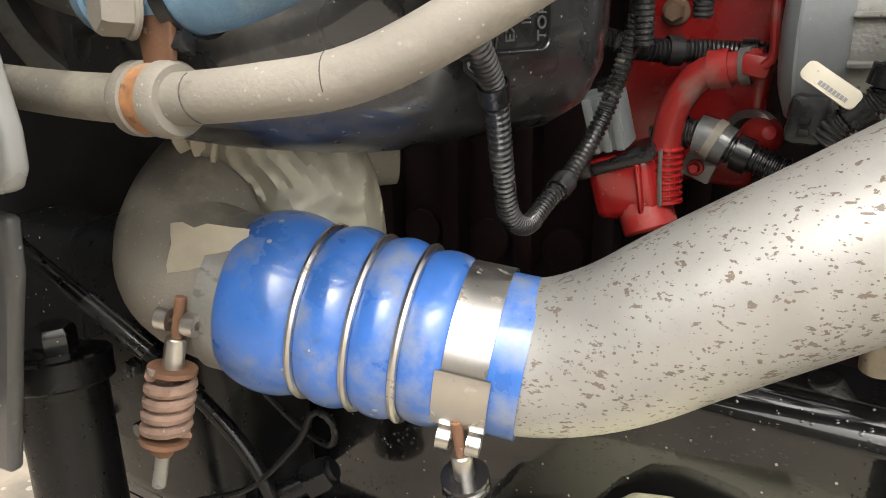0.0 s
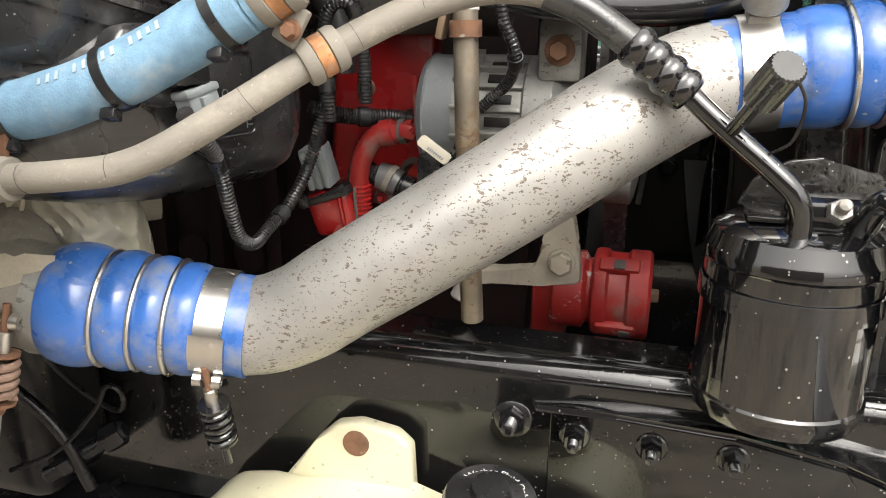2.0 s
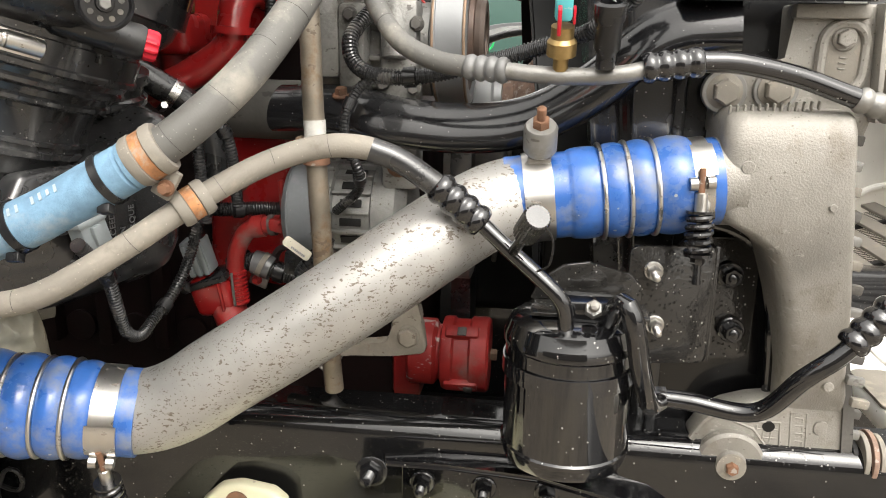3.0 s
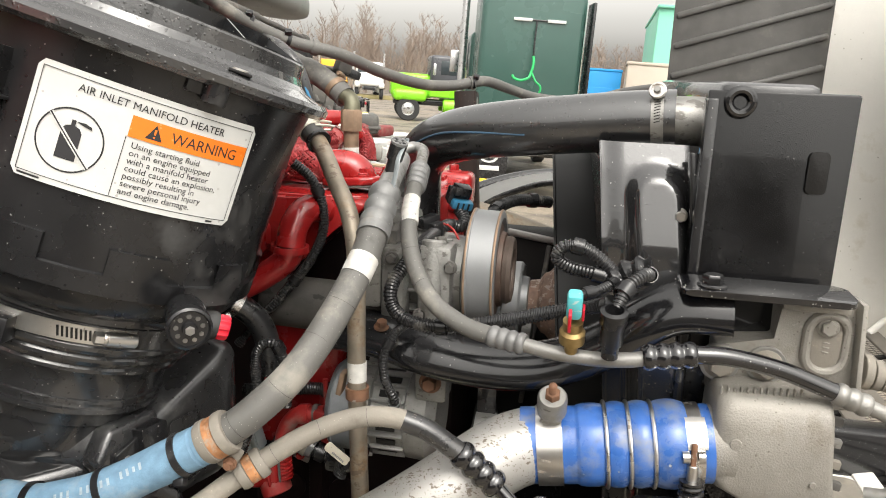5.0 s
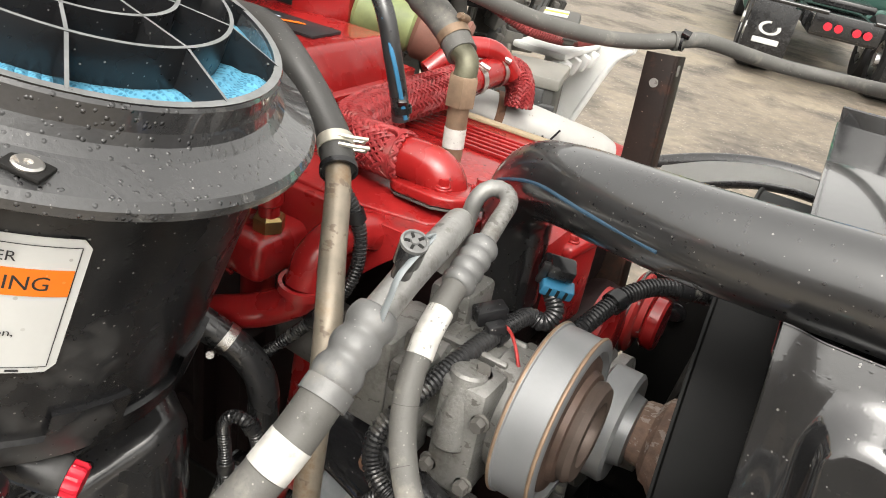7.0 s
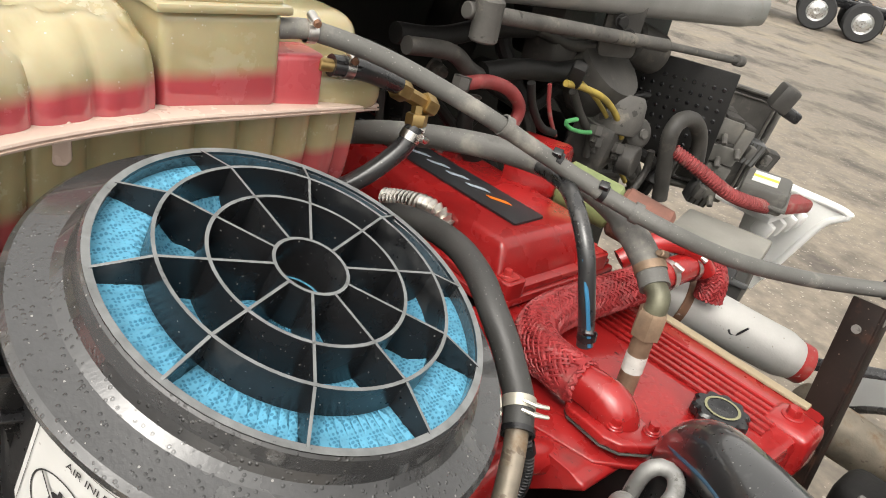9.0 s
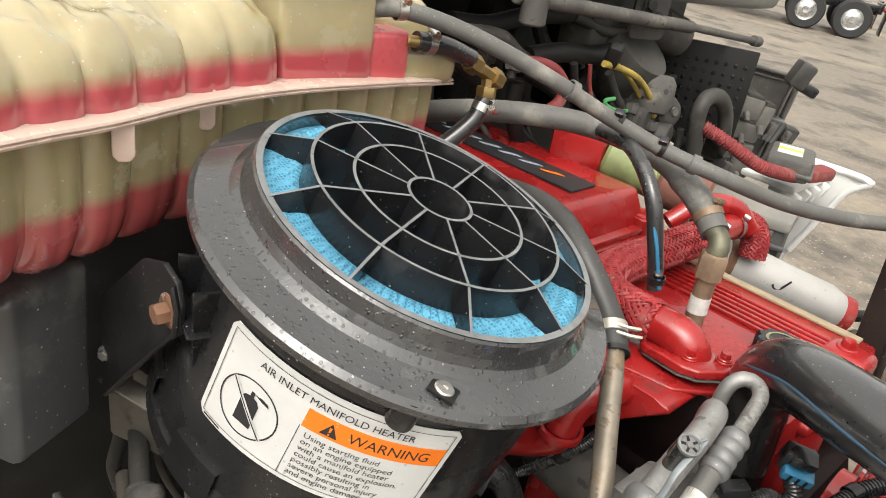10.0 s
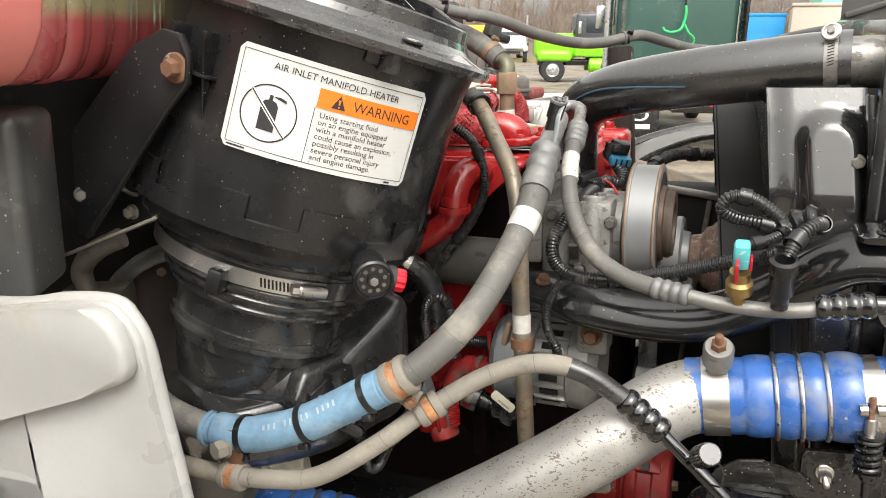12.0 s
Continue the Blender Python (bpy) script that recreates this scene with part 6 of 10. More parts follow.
def sweep(profile, y0, y1, shape=None, forward=0.0):
    """Sweeps an upright outline along the seam; shape(y, z, depth) swells it."""
    path, length = spline(SEAM, 0.004)
    path = [p for p in path if y0 <= p.y <= y1]
    n = len(path)
    bm, rings = bmesh.new(), []
    for i in range(n):
        d = (path[min(i + 1, n - 1)] - path[max(i - 1, 0)]).normalized()
        out = d.cross(Z).normalized()
        end = min(1.0, i * 0.004 / 0.018, (n - 1 - i) * 0.004 / 0.018)
        k = math.sqrt(max(0.0, 1 - (1 - end) ** 2)) if shape else 1
        ring, deep = [], 0.0
        for q, (a, z) in enumerate(profile):
            if q and z > 0.05:
                deep += math.hypot(a - profile[q - 1][0], z - profile[q - 1][1])
            da, dz = shape(path[i].y, z, deep) if shape and a > -0.22 else (0, 0)
            ring.append(bm.verts.new(path[i] + out * (a + da + forward - (1 - k) * 0.03) + Z * (z * (0.7 + 0.3 * k) + dz)))
        rings.append(ring)
    for a, b in zip(rings, rings[1:]):
        for k in range(len(profile)):
            k2 = (k + 1) % len(profile)
            bm.faces.new((a[k], a[k2], b[k2], b[k]))
    bm.faces.new(rings[0])
    bm.faces.new(rings[-1][::-1])
    return bm


def upper_cells(y, z, deep):
    """Pillows on the upright wall, and cross-creased pillows on the sloping top."""
    u = (y - 0.267) / TANK_CELL
    wall = 0.009 * abs(math.sin(math.pi * u)) ** 0.45 - 0.006
    fine = 0.003 * abs(math.sin(2 * math.pi * u)) ** 0.5 * (1 - slope(z, 0.020, 0.045))
    v = deep / 0.075
    cross = 0.012 * (abs(math.sin(math.pi * (u * 0.5 + v)) * math.sin(math.pi * (u * 0.5 - v)))) ** 0.4 - 0.006
    f = slope(deep, 0.012, 0.035)
    rise = 0.010 * (slope(y, 0.335, 0.385) - slope(y, 0.20, 0.12) * 0.3) * slope(z, 0.02, 0.07)
    return (wall + fine) * (1 - f * 0.8), wall * 0.5 * f + cross * f + rise


def lower_cells(y, z, deep):
    u = (y - 0.267) / TANK_CELL
    return 0.013 * abs(math.sin(math.pi * u)) ** 0.5 - 0.008 + 0.003 * abs(math.sin(2 * math.pi * u)) ** 0.5, (0.008 * (1 - abs(math.sin(math.pi * u)) ** 0.5) if z < -0.12 else 0)


low_prof = [(-0.25, 0.0), (-0.026, 0.0), (-0.025, -0.02), (-0.026, -0.05), (-0.029, -0.08), (-0.033, -0.105), (-0.039, -0.125), (-0.048, -0.142), (-0.062, -0.154), (-0.085, -0.160), (-0.25, -0.160)]
up_prof = [(-0.23, 0.0), (-0.016, 0.0), (-0.015, 0.012), (-0.015, 0.024), (-0.015, 0.036), (-0.017, 0.046), (-0.021, 0.055), (-0.028, 0.063), (-0.038, 0.070), (-0.049, 0.075), (-0.061, 0.079), (-0.073, 0.082), (-0.085, 0.084), (-0.097, 0.085), (-0.109, 0.085), (-0.121, 0.083), (-0.134, 0.080), (-0.147, 0.076), (-0.160, 0.070), (-0.174, 0.062), (-0.188, 0.050), (-0.202, 0.034), (-0.215, 0.016)]
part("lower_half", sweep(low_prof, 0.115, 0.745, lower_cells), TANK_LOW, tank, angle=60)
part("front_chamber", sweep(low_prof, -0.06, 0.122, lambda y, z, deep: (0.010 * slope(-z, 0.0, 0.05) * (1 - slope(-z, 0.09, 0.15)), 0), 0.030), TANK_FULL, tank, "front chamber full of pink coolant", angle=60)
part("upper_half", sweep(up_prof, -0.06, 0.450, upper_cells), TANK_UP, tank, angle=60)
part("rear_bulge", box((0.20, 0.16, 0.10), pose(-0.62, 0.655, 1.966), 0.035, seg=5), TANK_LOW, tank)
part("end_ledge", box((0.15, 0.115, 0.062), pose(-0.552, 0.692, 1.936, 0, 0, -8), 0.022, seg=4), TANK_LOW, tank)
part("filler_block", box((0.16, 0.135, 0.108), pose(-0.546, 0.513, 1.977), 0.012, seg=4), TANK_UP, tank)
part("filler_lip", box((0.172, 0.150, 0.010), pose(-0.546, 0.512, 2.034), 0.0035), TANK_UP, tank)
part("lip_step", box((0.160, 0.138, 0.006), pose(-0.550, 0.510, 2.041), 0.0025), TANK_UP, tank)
part("level_block", box((0.12, 0.066, 0.068), pose(-0.532, 0.610, 1.950), 0.008, seg=4), mat("pink_filled_plastic", (0.46, 0.075, 0.085), 0.25, var=0.15, scale=9, coat=0.6), tank, "pink filled level chamber")
part("seam_flange", sweep([(-0.03, -0.005), (0.004, -0.005), (0.007, -0.004), (0.008, -0.0015), (0.004, -0.001), (0.004, 0.001), (0.007, 0.0015), (0.006, 0.004), (0.003, 0.005), (-0.03, 0.005)], -0.06, 0.745), SEAM_PLASTIC, tank)
for x, y in ((-0.437, 0.340), (-0.380, 0.233)):
    part("hanging_tab", prism([(-0.010, 0.022), (0.010, 0.022), (0.010, -0.016), (0.005, -0.022), (-0.005, -0.022), (-0.010, -0.016)], 0.008, pose(x, y, 1.917, 90, 0, 68), 0.002), SEAM_PLASTIC, tank)

GREEN_BRASS = mat("tarnished_brass", (0.13, 0.125, 0.085), 0.45, 0.5, var=0.4, scale=40, dust=((0.17, 0.16, 0.12), 0.4, 30), bump=0.4)
# ---- upper hoses ----
vent = thing("vent_hose", (-0.47, 0.6, 1.78), "dusty black overflow hose running from the tank to the radiator", "hose")
part("hose_run", tube([(-0.478, 0.578, 2.012), (-0.465, 0.62, 2.012), (-0.425, 0.70, 1.990), (-0.365, 0.80, 1.945), (-0.315, 0.89, 1.897), (-0.245, 0.95, 1.862), (-0.165, 0.99, 1.843), (-0.105, 1.08, 1.812), (-0.05, 1.18, 1.792), (0.0, 1.25, 1.789), (0.045, 1.283, 1.798), (0.075, 1.32, 1.801), (0.12, 1.40, 1.784), (0.17, 1.48, 1.767), (0.24, 1.53, 1.760), (0.315, 1.49, 1.768), (0.38, 1.38, 1.788), (0.43, 1.2, 1.80), (0.45, 1.08, 1.80)], 0.0115, 18), GREY_RUBBER, vent)
for c, d in (((-0.345, 0.835, 1.929), (0.5, 0.9, -0.45)), ((-0.205, 0.97, 1.852), (0.8, 0.45, -0.2)), ((0.042, 1.282, 1.797), (0.7, 0.6, 0.1))):
    part("hose_clip", band(c, d, 0.0122, 0.012, 0.0022), GREY_RUBBER, vent)



def worm_clamp(c, axis, r, screw_dir, label="steel worm drive hose clamp", material=None):
    cl = thing("worm_clamp", Vector(c) - Z * r, label, "hose clamp", "worm clamps")
    part("strap", band(c, axis, r, 0.012, 0.001), material or STEEL, cl)
    sd = Vector(screw_dir).normalized()
    t = Vector(axis).normalized().cross(sd)
    b = Vector(c) + sd * (r + 0.005)
    part("screw_housing", rod(b - t * 0.008, b + t * 0.010, 0.0055, 14), material or STEEL, cl)
    part("screw_head", hexhead(axes(b + t * 0.010, t), 0.008, 0.005), RUST if material is None else material, cl)
    return cl


worm_clamp((-0.466, 0.612, 2.012), (0.15, 1, -0.02), 0.012, (0.3, 0, 1))
part("tank_port", rod((-0.49, 0.56, 2.012), (-0.475, 0.59, 2.012), 0.008, 14), BRASS, tank)
part("tank_port_lower", rod((-0.475, 0.635, 1.972), (-0.468, 0.66, 1.970), 0.008, 14), BRASS, tank)
tee_hose = thing("tee_hose", (-0.47, 0.7, 1.86), "short black hose with a brass tee and clamps", "hose")
part("hose_run", tube([(-0.472, 0.650, 1.971), (-0.468, 0.70, 1.964), (-0.470, 0.755, 1.945)], 0.0135, 18), RUBBER, tee_hose)
bm = rod((-0.470, 0.745, 1.945), (-0.472, 0.83, 1.905), 0.010, 6)
rod((-0.473, 0.80, 1.92), (-0.466, 0.795, 1.875), 0.009, 6, bm)
part("brass_tee", bm, BRASS, tee_hose, "brass tee fitting")
for a, b in (((-0.4702, 0.752, 1.942), (-0.4708, 0.772, 1.933)), ((-0.4714, 0.805, 1.917), (-0.4718, 0.824, 1.908)), ((-0.4695, 0.798, 1.902), (-0.4675, 0.7965, 1.886))):
    a, b = Vector(a), Vector(b)
    part("tee_nut", lathe([(0, 0), (0.0145, 0), (0.0155, 0.002), (0.0155, (b - a).length - 0.002), (0.0145, (b - a).length), (0, (b - a).length)], axes(a, b - a), 6), BRASS, tee_hose)
part("white_ring", band((-0.468, 0.797, 1.882), (0.1, -0.1, -1), 0.0125, 0.006, 0.002), BAND_PAPER, tee_hose)
part("lower_hose", tube([(-0.466, 0.796, 1.885), (-0.468, 0.775, 1.85), (-0.49, 0.72, 1.80), (-0.53, 0.66, 1.76)], 0.0135, 18), RUBBER, tee_hose)
worm_clamp((-0.4705, 0.672, 1.968), (0.1, 1, -0.15), 0.0138, (0.4, 0, 1))
worm_clamp((-0.466, 0.790, 1.872), (0, 0.5, 1), 0.0138, (0.9, 0.3, 0.1))
heater = thing("heater_hose", (-0.3, 0.95, 1.75), "thick dusty black heater hose with a metal elbow", "hose")
part("hose_run", tube([(-0.66, 0.80, 1.80), (-0.56, 0.84, 1.835), (-0.46, 0.905, 1.853), (-0.37, 0.955, 1.855), (-0.29, 0.995, 1.838), (-0.225, 1.005, 1.810), (-0.178, 0.998, 1.783), (-0.150, 0.985, 1.764)], lambda s, l: 0.018 if s < l - 0.11 else 0.021, 20), GREY_RUBBER, heater)
part("elbow_fitting", tube([(-0.158, 0.985, 1.770), (-0.140, 0.979, 1.762), (-0.133, 0.973, 1.750), (-0.133, 0.970, 1.738)], 0.0155, 18, 0.004), GREEN_BRASS, heater, "tarnished brass elbow")
part("hex_fitting", lathe([(0, 0), (0.021, 0), (0.021, 0.036), (0.018, 0.040), (0, 0.040)], axes((-0.133, 0.970, 1.703), Z), 6), BROWN, heater, "brown hex fitting")
part("stand_pipe", rod((-0.131, 0.968, 1.60), (-0.133, 0.970, 1.705), 0.0145, 18), BROWN, heater)
part("pipe_label", tube([(-0.131, 0.968, 1.645), (-0.132, 0.969, 1.660), (-0.1325, 0.9695, 1.672)], 0.0150, 18), BAND_PAPER, heater, "white paper label")
worm_clamp((-0.172, 0.996, 1.780), (0.5, -0.2, -0.4), 0.0215, (0.3, 0.3, 1), "rusty spring band clamp", BROWN)
bleed = thing("bleed_hose", (-0.2, 0.88, 1.68), "thin black hose with a blue stripe", "hose")
part("hose_run", tube([(-0.345, 0.93, 1.862), (-0.285, 0.915, 1.862), (-0.235, 0.888, 1.846), (-0.200, 0.875, 1.812), (-0.184, 0.880, 1.760), (-0.176, 0.890, 1.715), (-0.172, 0.895, 1.685)], 0.0115, 18), RUBBER, bleed)
part("blue_stripe", tube([(-0.196, 0.8655, 1.81), (-0.176, 0.871, 1.760), (-0.166, 0.882, 1.715), (-0.161, 0.889, 1.69)], 0.0028, 8, flat=0.6), mat("blue_stripe", (0.03, 0.16, 0.30), 0.5), bleed)
for c, ax, r in (((-0.305, 0.905, 1.892), (0.6, 0.6, -0.4), 0.0118), ((-0.25, 0.948, 1.864), (0.7, 0.6, -0.3), 0.0118), ((0.05, 1.283, 1.797), (1, 0, 0), 0.0118), ((-0.172, 0.893, 1.700), (0.1, 0.1, -1), 0.0118)):
    cable_tie(c, ax, r, (0.3, -0.5, 0.8), BLACK_PLASTIC)

HOSE_RUBBER = mat("dusty_black_rubber", (0.048, 0.047, 0.045), 0.5, var=0.25, dust=((0.11, 0.106, 0.098), 0.42, 14), bump=0.25, fine=420, specks=((0.26, 0.25, 0.23), 0.08, 420))
coolant_line = thing("coolant_tube", (0.02, 0.52, 1.05), "rusty steel coolant tube with a rubber hose and clip on top", "tube")
part("steel_tube", tube([(-0.095, 0.671, 1.720), (-0.070, 0.645, 1.699), (-0.035, 0.600, 1.662), (-0.004, 0.562, 1.628), (0.013, 0.540, 1.585), (0.020, 0.526, 1.53), (0.023, 0.519, 1.46), (0.026, 0.517, 1.38), (0.029, 0.520, 1.28), (0.032, 0.528, 1.16), (0.034, 0.54, 1.075)], 0.0125, 20), RUST_TUBE, coolant_line)
part("rubber_hose", tube([(-0.56, 0.83, 1.70), (-0.467, 0.80, 1.748), (-0.38, 0.775, 1.778), (-0.30, 0.750, 1.795), (-0.235, 0.724, 1.797), (-0.189, 0.704, 1.785), (-0.155, 0.698, 1.762), (-0.128, 0.690, 1.742), (-0.105, 0.680, 1.727), (-0.083, 0.660, 1.711)], 0.0168, 20), HOSE_RUBBER, coolant_line, "dusty black rubber hose")
ZINC = mat("zinc_clip", (0.55, 0.52, 0.44), 0.38, 0.6, var=0.15)
part("clip_band", band((-0.103, 0.678, 1.725), (0.55, -0.5, -0.45), 0.0172, 0.013, 0.0014), ZINC, coolant_line, "zinc spring clip")
for k, (h, w) in enumerate(((-0.006, 0.010), (0.006, 0.010))):
    q = Vector((-0.103, 0.678, 1.725)) + Vector((0.55, -0.5, -0.45)) * h
    part("clip_ear", tube([q + Vector((0.010, -0.010, 0.012)), q + Vector((0.024, -0.004, 0.012)), q + Vector((0.032, 0.008, 0.010)), q + Vector((0.026, 0.012, 0.004)), q + Vector((0.012, 0.004, 0.004))], 0.0022, 6, 0.003, curved=False), ZINC, coolant_line)
part("rubber_lip", band((-0.083, 0.660, 1.711), (0.6, -0.6, -0.45), 0.0160, 0.006, 0.0025), BLACK_PLASTIC, coolant_line)
part("paper_band", tube([(0.0245, 0.518, 1.432), (0.025, 0.5175, 1.418), (0.0255, 0.517, 1.405)], 0.0132, 20), BAND_PAPER, coolant_line, "white printed band")
part("tube_clip", band((0.0258, 0.517, 1.388), (0.02, 0, -1), 0.013, 0.016, 0.003), RUST, coolant_line)
part("clip_tab", box((0.008, 0.02, 0.034), pose(0.000, 0.530, 1.394, 0, 12, 0), 0.002), BROWN, coolant_line)

# ---- radiator hose ----
rad_hose = thing("radiator_hose", (0.2, 0.75, 1.6), "big black upper radiator hose with a blue stripe", "hose")
RH = [(0.020, 0.885, 1.52), (0.018, 0.885, 1.60), (0.022, 0.872, 1.655), (0.050, 0.842, 1.696), (0.10, 0.802, 1.719), (0.16, 0.765, 1.733), (0.23, 0.737, 1.744), (0.30, 0.720, 1.753), (0.37, 0.708, 1.761), (0.425, 0.700, 1.765)]
part("hose_run", tube(RH, 0.0425, 40, 0.006), WET_HOSE, rad_hose)
part("blue_stripe", tube([(-0.0145, 0.8581, 1.6698), (0.0215, 0.8114, 1.6972), (0.0752, 0.7686, 1.7232), (0.1415, 0.7275, 1.7316), (0.2163, 0.6988, 1.7340)], 0.0032, 8, flat=0.5), mat("blue_stripe_paint", (0.018, 0.050, 0.085), 0.5), rad_hose)
rc = thing("worm_clamp", (0.402, 0.703, 1.72), "wide steel worm clamp on the radiator hose", "hose clamp", "worm clamps")
RC, RA = Vector((0.402, 0.703, 1.763)), Vector((1, -0.15, 0.08)).normalized()
part("strap", band(RC, RA, 0.0433, 0.0165, 0.0012), DULL, rc)
front = Vector((0, -1, 0))
front = (front - RA * front.dot(RA)).normalized()
up = RA.cross(front)
up = up if up.z > 0 else -up
for k in range(8):
    a = radians(2 + 5.2 * k)
    out = front * math.cos(a) + up * math.sin(a)
    along = up * math.cos(a) - front * math.sin(a)
    turned = Matrix((RA, along, out)).transposed().to_4x4()
    part("thread_slot", box((0.0085, 0.0012, 0.0008), Matrix.Translation(RC + out * 0.0447) @ turned @ pose(0, 0, 0, 0, 0, 14), 0.0002), SOOT, rc)
SC = RC + (front * math.cos(radians(52)) + up * math.sin(radians(52))) * 0.053
SD = (front * 0.9 + up * 0.45 - RA * 0.12).normalized()
part("screw_housing", rod(SC - SD * 0.022, SC, 0.0085, 20), DULL, rc)
part("screw_washer", lathe([(0, 0), (0.0115, 0), (0.0120, 0.001), (0.0120, 0.003), (0.0108, 0.0042), (0.0088, 0.0042), (0.0082, 0.0028), (0, 0.0028)], axes(SC, SD), 36), STEEL, rc)
part("screw_head", hexhead(axes(SC + SD * 0.0026, SD), 0.0090, 0.005), DULL, rc)

# ---- engine ----
engine = thing("diesel_engine", (-0.35, 1.05, 0.85), "red painted diesel engine with ribbed rocker cover", "engine")
# block, head, ribs and front cover carry their shade in the base colour
part("block", box((1.0, 0.36, 0.62), pose(-0.45, 1.06, 1.12), 0.03), SHADED_RED, engine)
part("cylinder_head", box((1.0, 0.36, 0.17), pose(-0.45, 1.06, 1.50), 0.02), SHADED_RED, engine)
part("side_bracket", box((0.150, 0.05, 0.27), pose(-0.165, 0.815, 1.265, 0, 4, 0), 0.012, seg=3), RED, engine)
part("bracket_bolt", hexhead(axes((-0.185, 0.790, 1.301), -Y), 0.018, 0.009, 0.014), BROWN, engine)
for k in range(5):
    part("side_rib", box((0.03, 0.05, 0.30), pose(-0.60 + k * 0.11, 0.875, 1.12), 0.008), SHADED_RED, engine)
    part("core_plug", rod((-0.55 + k * 0.11, 0.885, 1.00), (-0.55 + k * 0.11, 0.872, 1.00), 0.03, 20), SHADED_RED, engine)
part("front_cover", box((0.07, 0.34, 0.52), pose(0.07, 1.05, 1.17), 0.03), SHADED_RED, engine)
part("thermostat_housing", box((0.085, 0.085, 0.13), pose(0.038, 0.985, 1.515, 0, 0, -8), 0.012, seg=3), RED, engine)
part("thermostat_lid", box((0.095, 0.095, 0.020), pose(0.038, 0.985, 1.578, 0, 0, -8), 0.008, seg=3), RED, engine)
for dx, dy in ((-0.03, -0.03), (0.03, -0.03), (0.03, 0.03)):
    part("lid_bolt", hexhead(axes((0.038 + dx, 0.985 + dy, 1.588), Z), 0.012, 0.006, 0.009), RED_DUSTY, engine)
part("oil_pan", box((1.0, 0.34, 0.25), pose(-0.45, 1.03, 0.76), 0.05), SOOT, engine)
bm = bmesh.new()
low = [bm.verts.new((x, y, 1.625)) for x, y in ((-1.0, 0.940), (-0.372, 0.940), (-0.372, 1.212), (-1.0, 1.212))]
top = [bm.verts.new((x, y, 1.706)) for x, y in ((-1.0, 0.962), (-0.398, 0.962), (-0.398, 1.185), (-1.0, 1.185))]
bm.faces.new(low[::-1])
bm.faces.new(top)
for i in range(4):
    bm.faces.new((low[i], low[(i + 1) % 4], top[(i + 1) % 4], top[i]))
bmesh.ops.bevel(bm, geom=bm.edges[:], offset=0.012, segments=3, affect="EDGES", profile=0.5)
cover = part("valve_cover", bm, RED, engine)
part("cover_lip", box((0.655, 0.312, 0.016), pose(-0.680, 1.076, 1.620), 0.005), RED, cover)
part("cover_step", box((0.648, 0.296, 0.014), pose(-0.683, 1.076, 1.634), 0.005), RED, cover)
for x, y in ((-0.380, 0.968), (-0.382, 1.190), (-0.62, 0.940)):
    part("corner_pocket", prism(rounded(0.052, 0.046, 0.010), 0.034, pose(x, y, 1.638), 0.004), RED, cover)
    part("pocket_floor", prism(rounded(0.036, 0.032, 0.008), 0.003, pose(x, y, 1.6560), 0.001), RED_DUSTY, cover)
    part("cover_bolt", hexhead(axes((x, y, 1.656), Z), 0.013, 0.008, 0.011), RED_DUSTY, cover)
badge = part("name_plate", prism(rounded(0.50, 0.074, 0.004), 0.004, pose(-0.684, 1.056, 1.709, 0, 0, 1), 0.001), INK, cover, "black name plate with silver bars")
for k in range(8):
    part("plate_bar", prism([(-0.024, -0.008), (-0.010, -0.008), (0.024, 0.009), (0.008, 0.009)], 0.002, pose(-0.880 + k * 0.053, 1.052 + k * 0.0010, 1.7125), 0.0005), FADED_PRINT if k < 7 else ORANGE, badge)
part("rocker_plate", box((0.46, 0.34, 0.06), pose(-0.165, 1.055, 1.577), 0.012), RED, engine)
for k in range(6):
    part("plate_rib", box((0.31, 0.0075, 0.006), pose(-0.125, 1.078 + k * 0.0155, 1.610), 0.002), RED, engine)
part("tan_gasket", box((0.38, 0.018, 0.006), pose(-0.15, 1.205, 1.610), 0.002), mat("tan_gasket_paper", (0.36, 0.29, 0.19), 0.8, var=0.25), engine, "dusty tan gasket strip")
oc = axes((-0.022, 1.040, 1.612), Z)
bm, ridge = bmesh.new(), []
for z_, r_ in ((0, 0.036), (0.004, 0.038), (0.014, 0.038), (0.018, 0.034), (0.019, 0.014), (0.017, 0.006)):
    ridge.append([bm.verts.new(oc @ Vector(((r_ + (0.003 * math.cos(k * math.pi * 2 / 6) if r_ > 0.03 else 0)) * math.cos(k * math.pi / 30), (r_ + (0.003 * math.cos(k * math.pi * 2 / 6) if r_ > 0.03 else 0)) * math.sin(k * math.pi / 30), z_))) for k in range(60)])
for a, b in zip(ridge, ridge[1:]):
    for k in range(60):
        bm.faces.new((a[k], a[(k + 1) % 60], b[(k + 1) % 60], b[k]))
bm.faces.new(ridge[0][::-1])
bm.faces.new(ridge[-1])
part("oil_cap", bm, BLACK_PLASTIC, engine, "black oil filler cap with faded yellow print")
bm = lathe([(0.021, 0.0195), (0.025, 0.0195)], oc, 36)
part("cap_print", bm, mat("yellow_print", (0.24, 0.23, 0.13), 0.6), engine)
part("corner_boss", box((0.075, 0.07, 0.075), pose(0.042, 1.148, 1.578), 0.014, seg=3), RED, engine)
part("corner_bolt", hexhead(axes((0.036, 1.150, 1.615), Z), 0.018, 0.012, 0.016), RED, engine)
mo = [(-0.315, 1.46), (-0.315, 1.575), (-0.285, 1.602), (-0.07, 1.604), (-0.050, 1.602), (-0.044, 1.594), (-0.100, 1.550), (-0.165, 1.486), (-0.19, 1.468)]
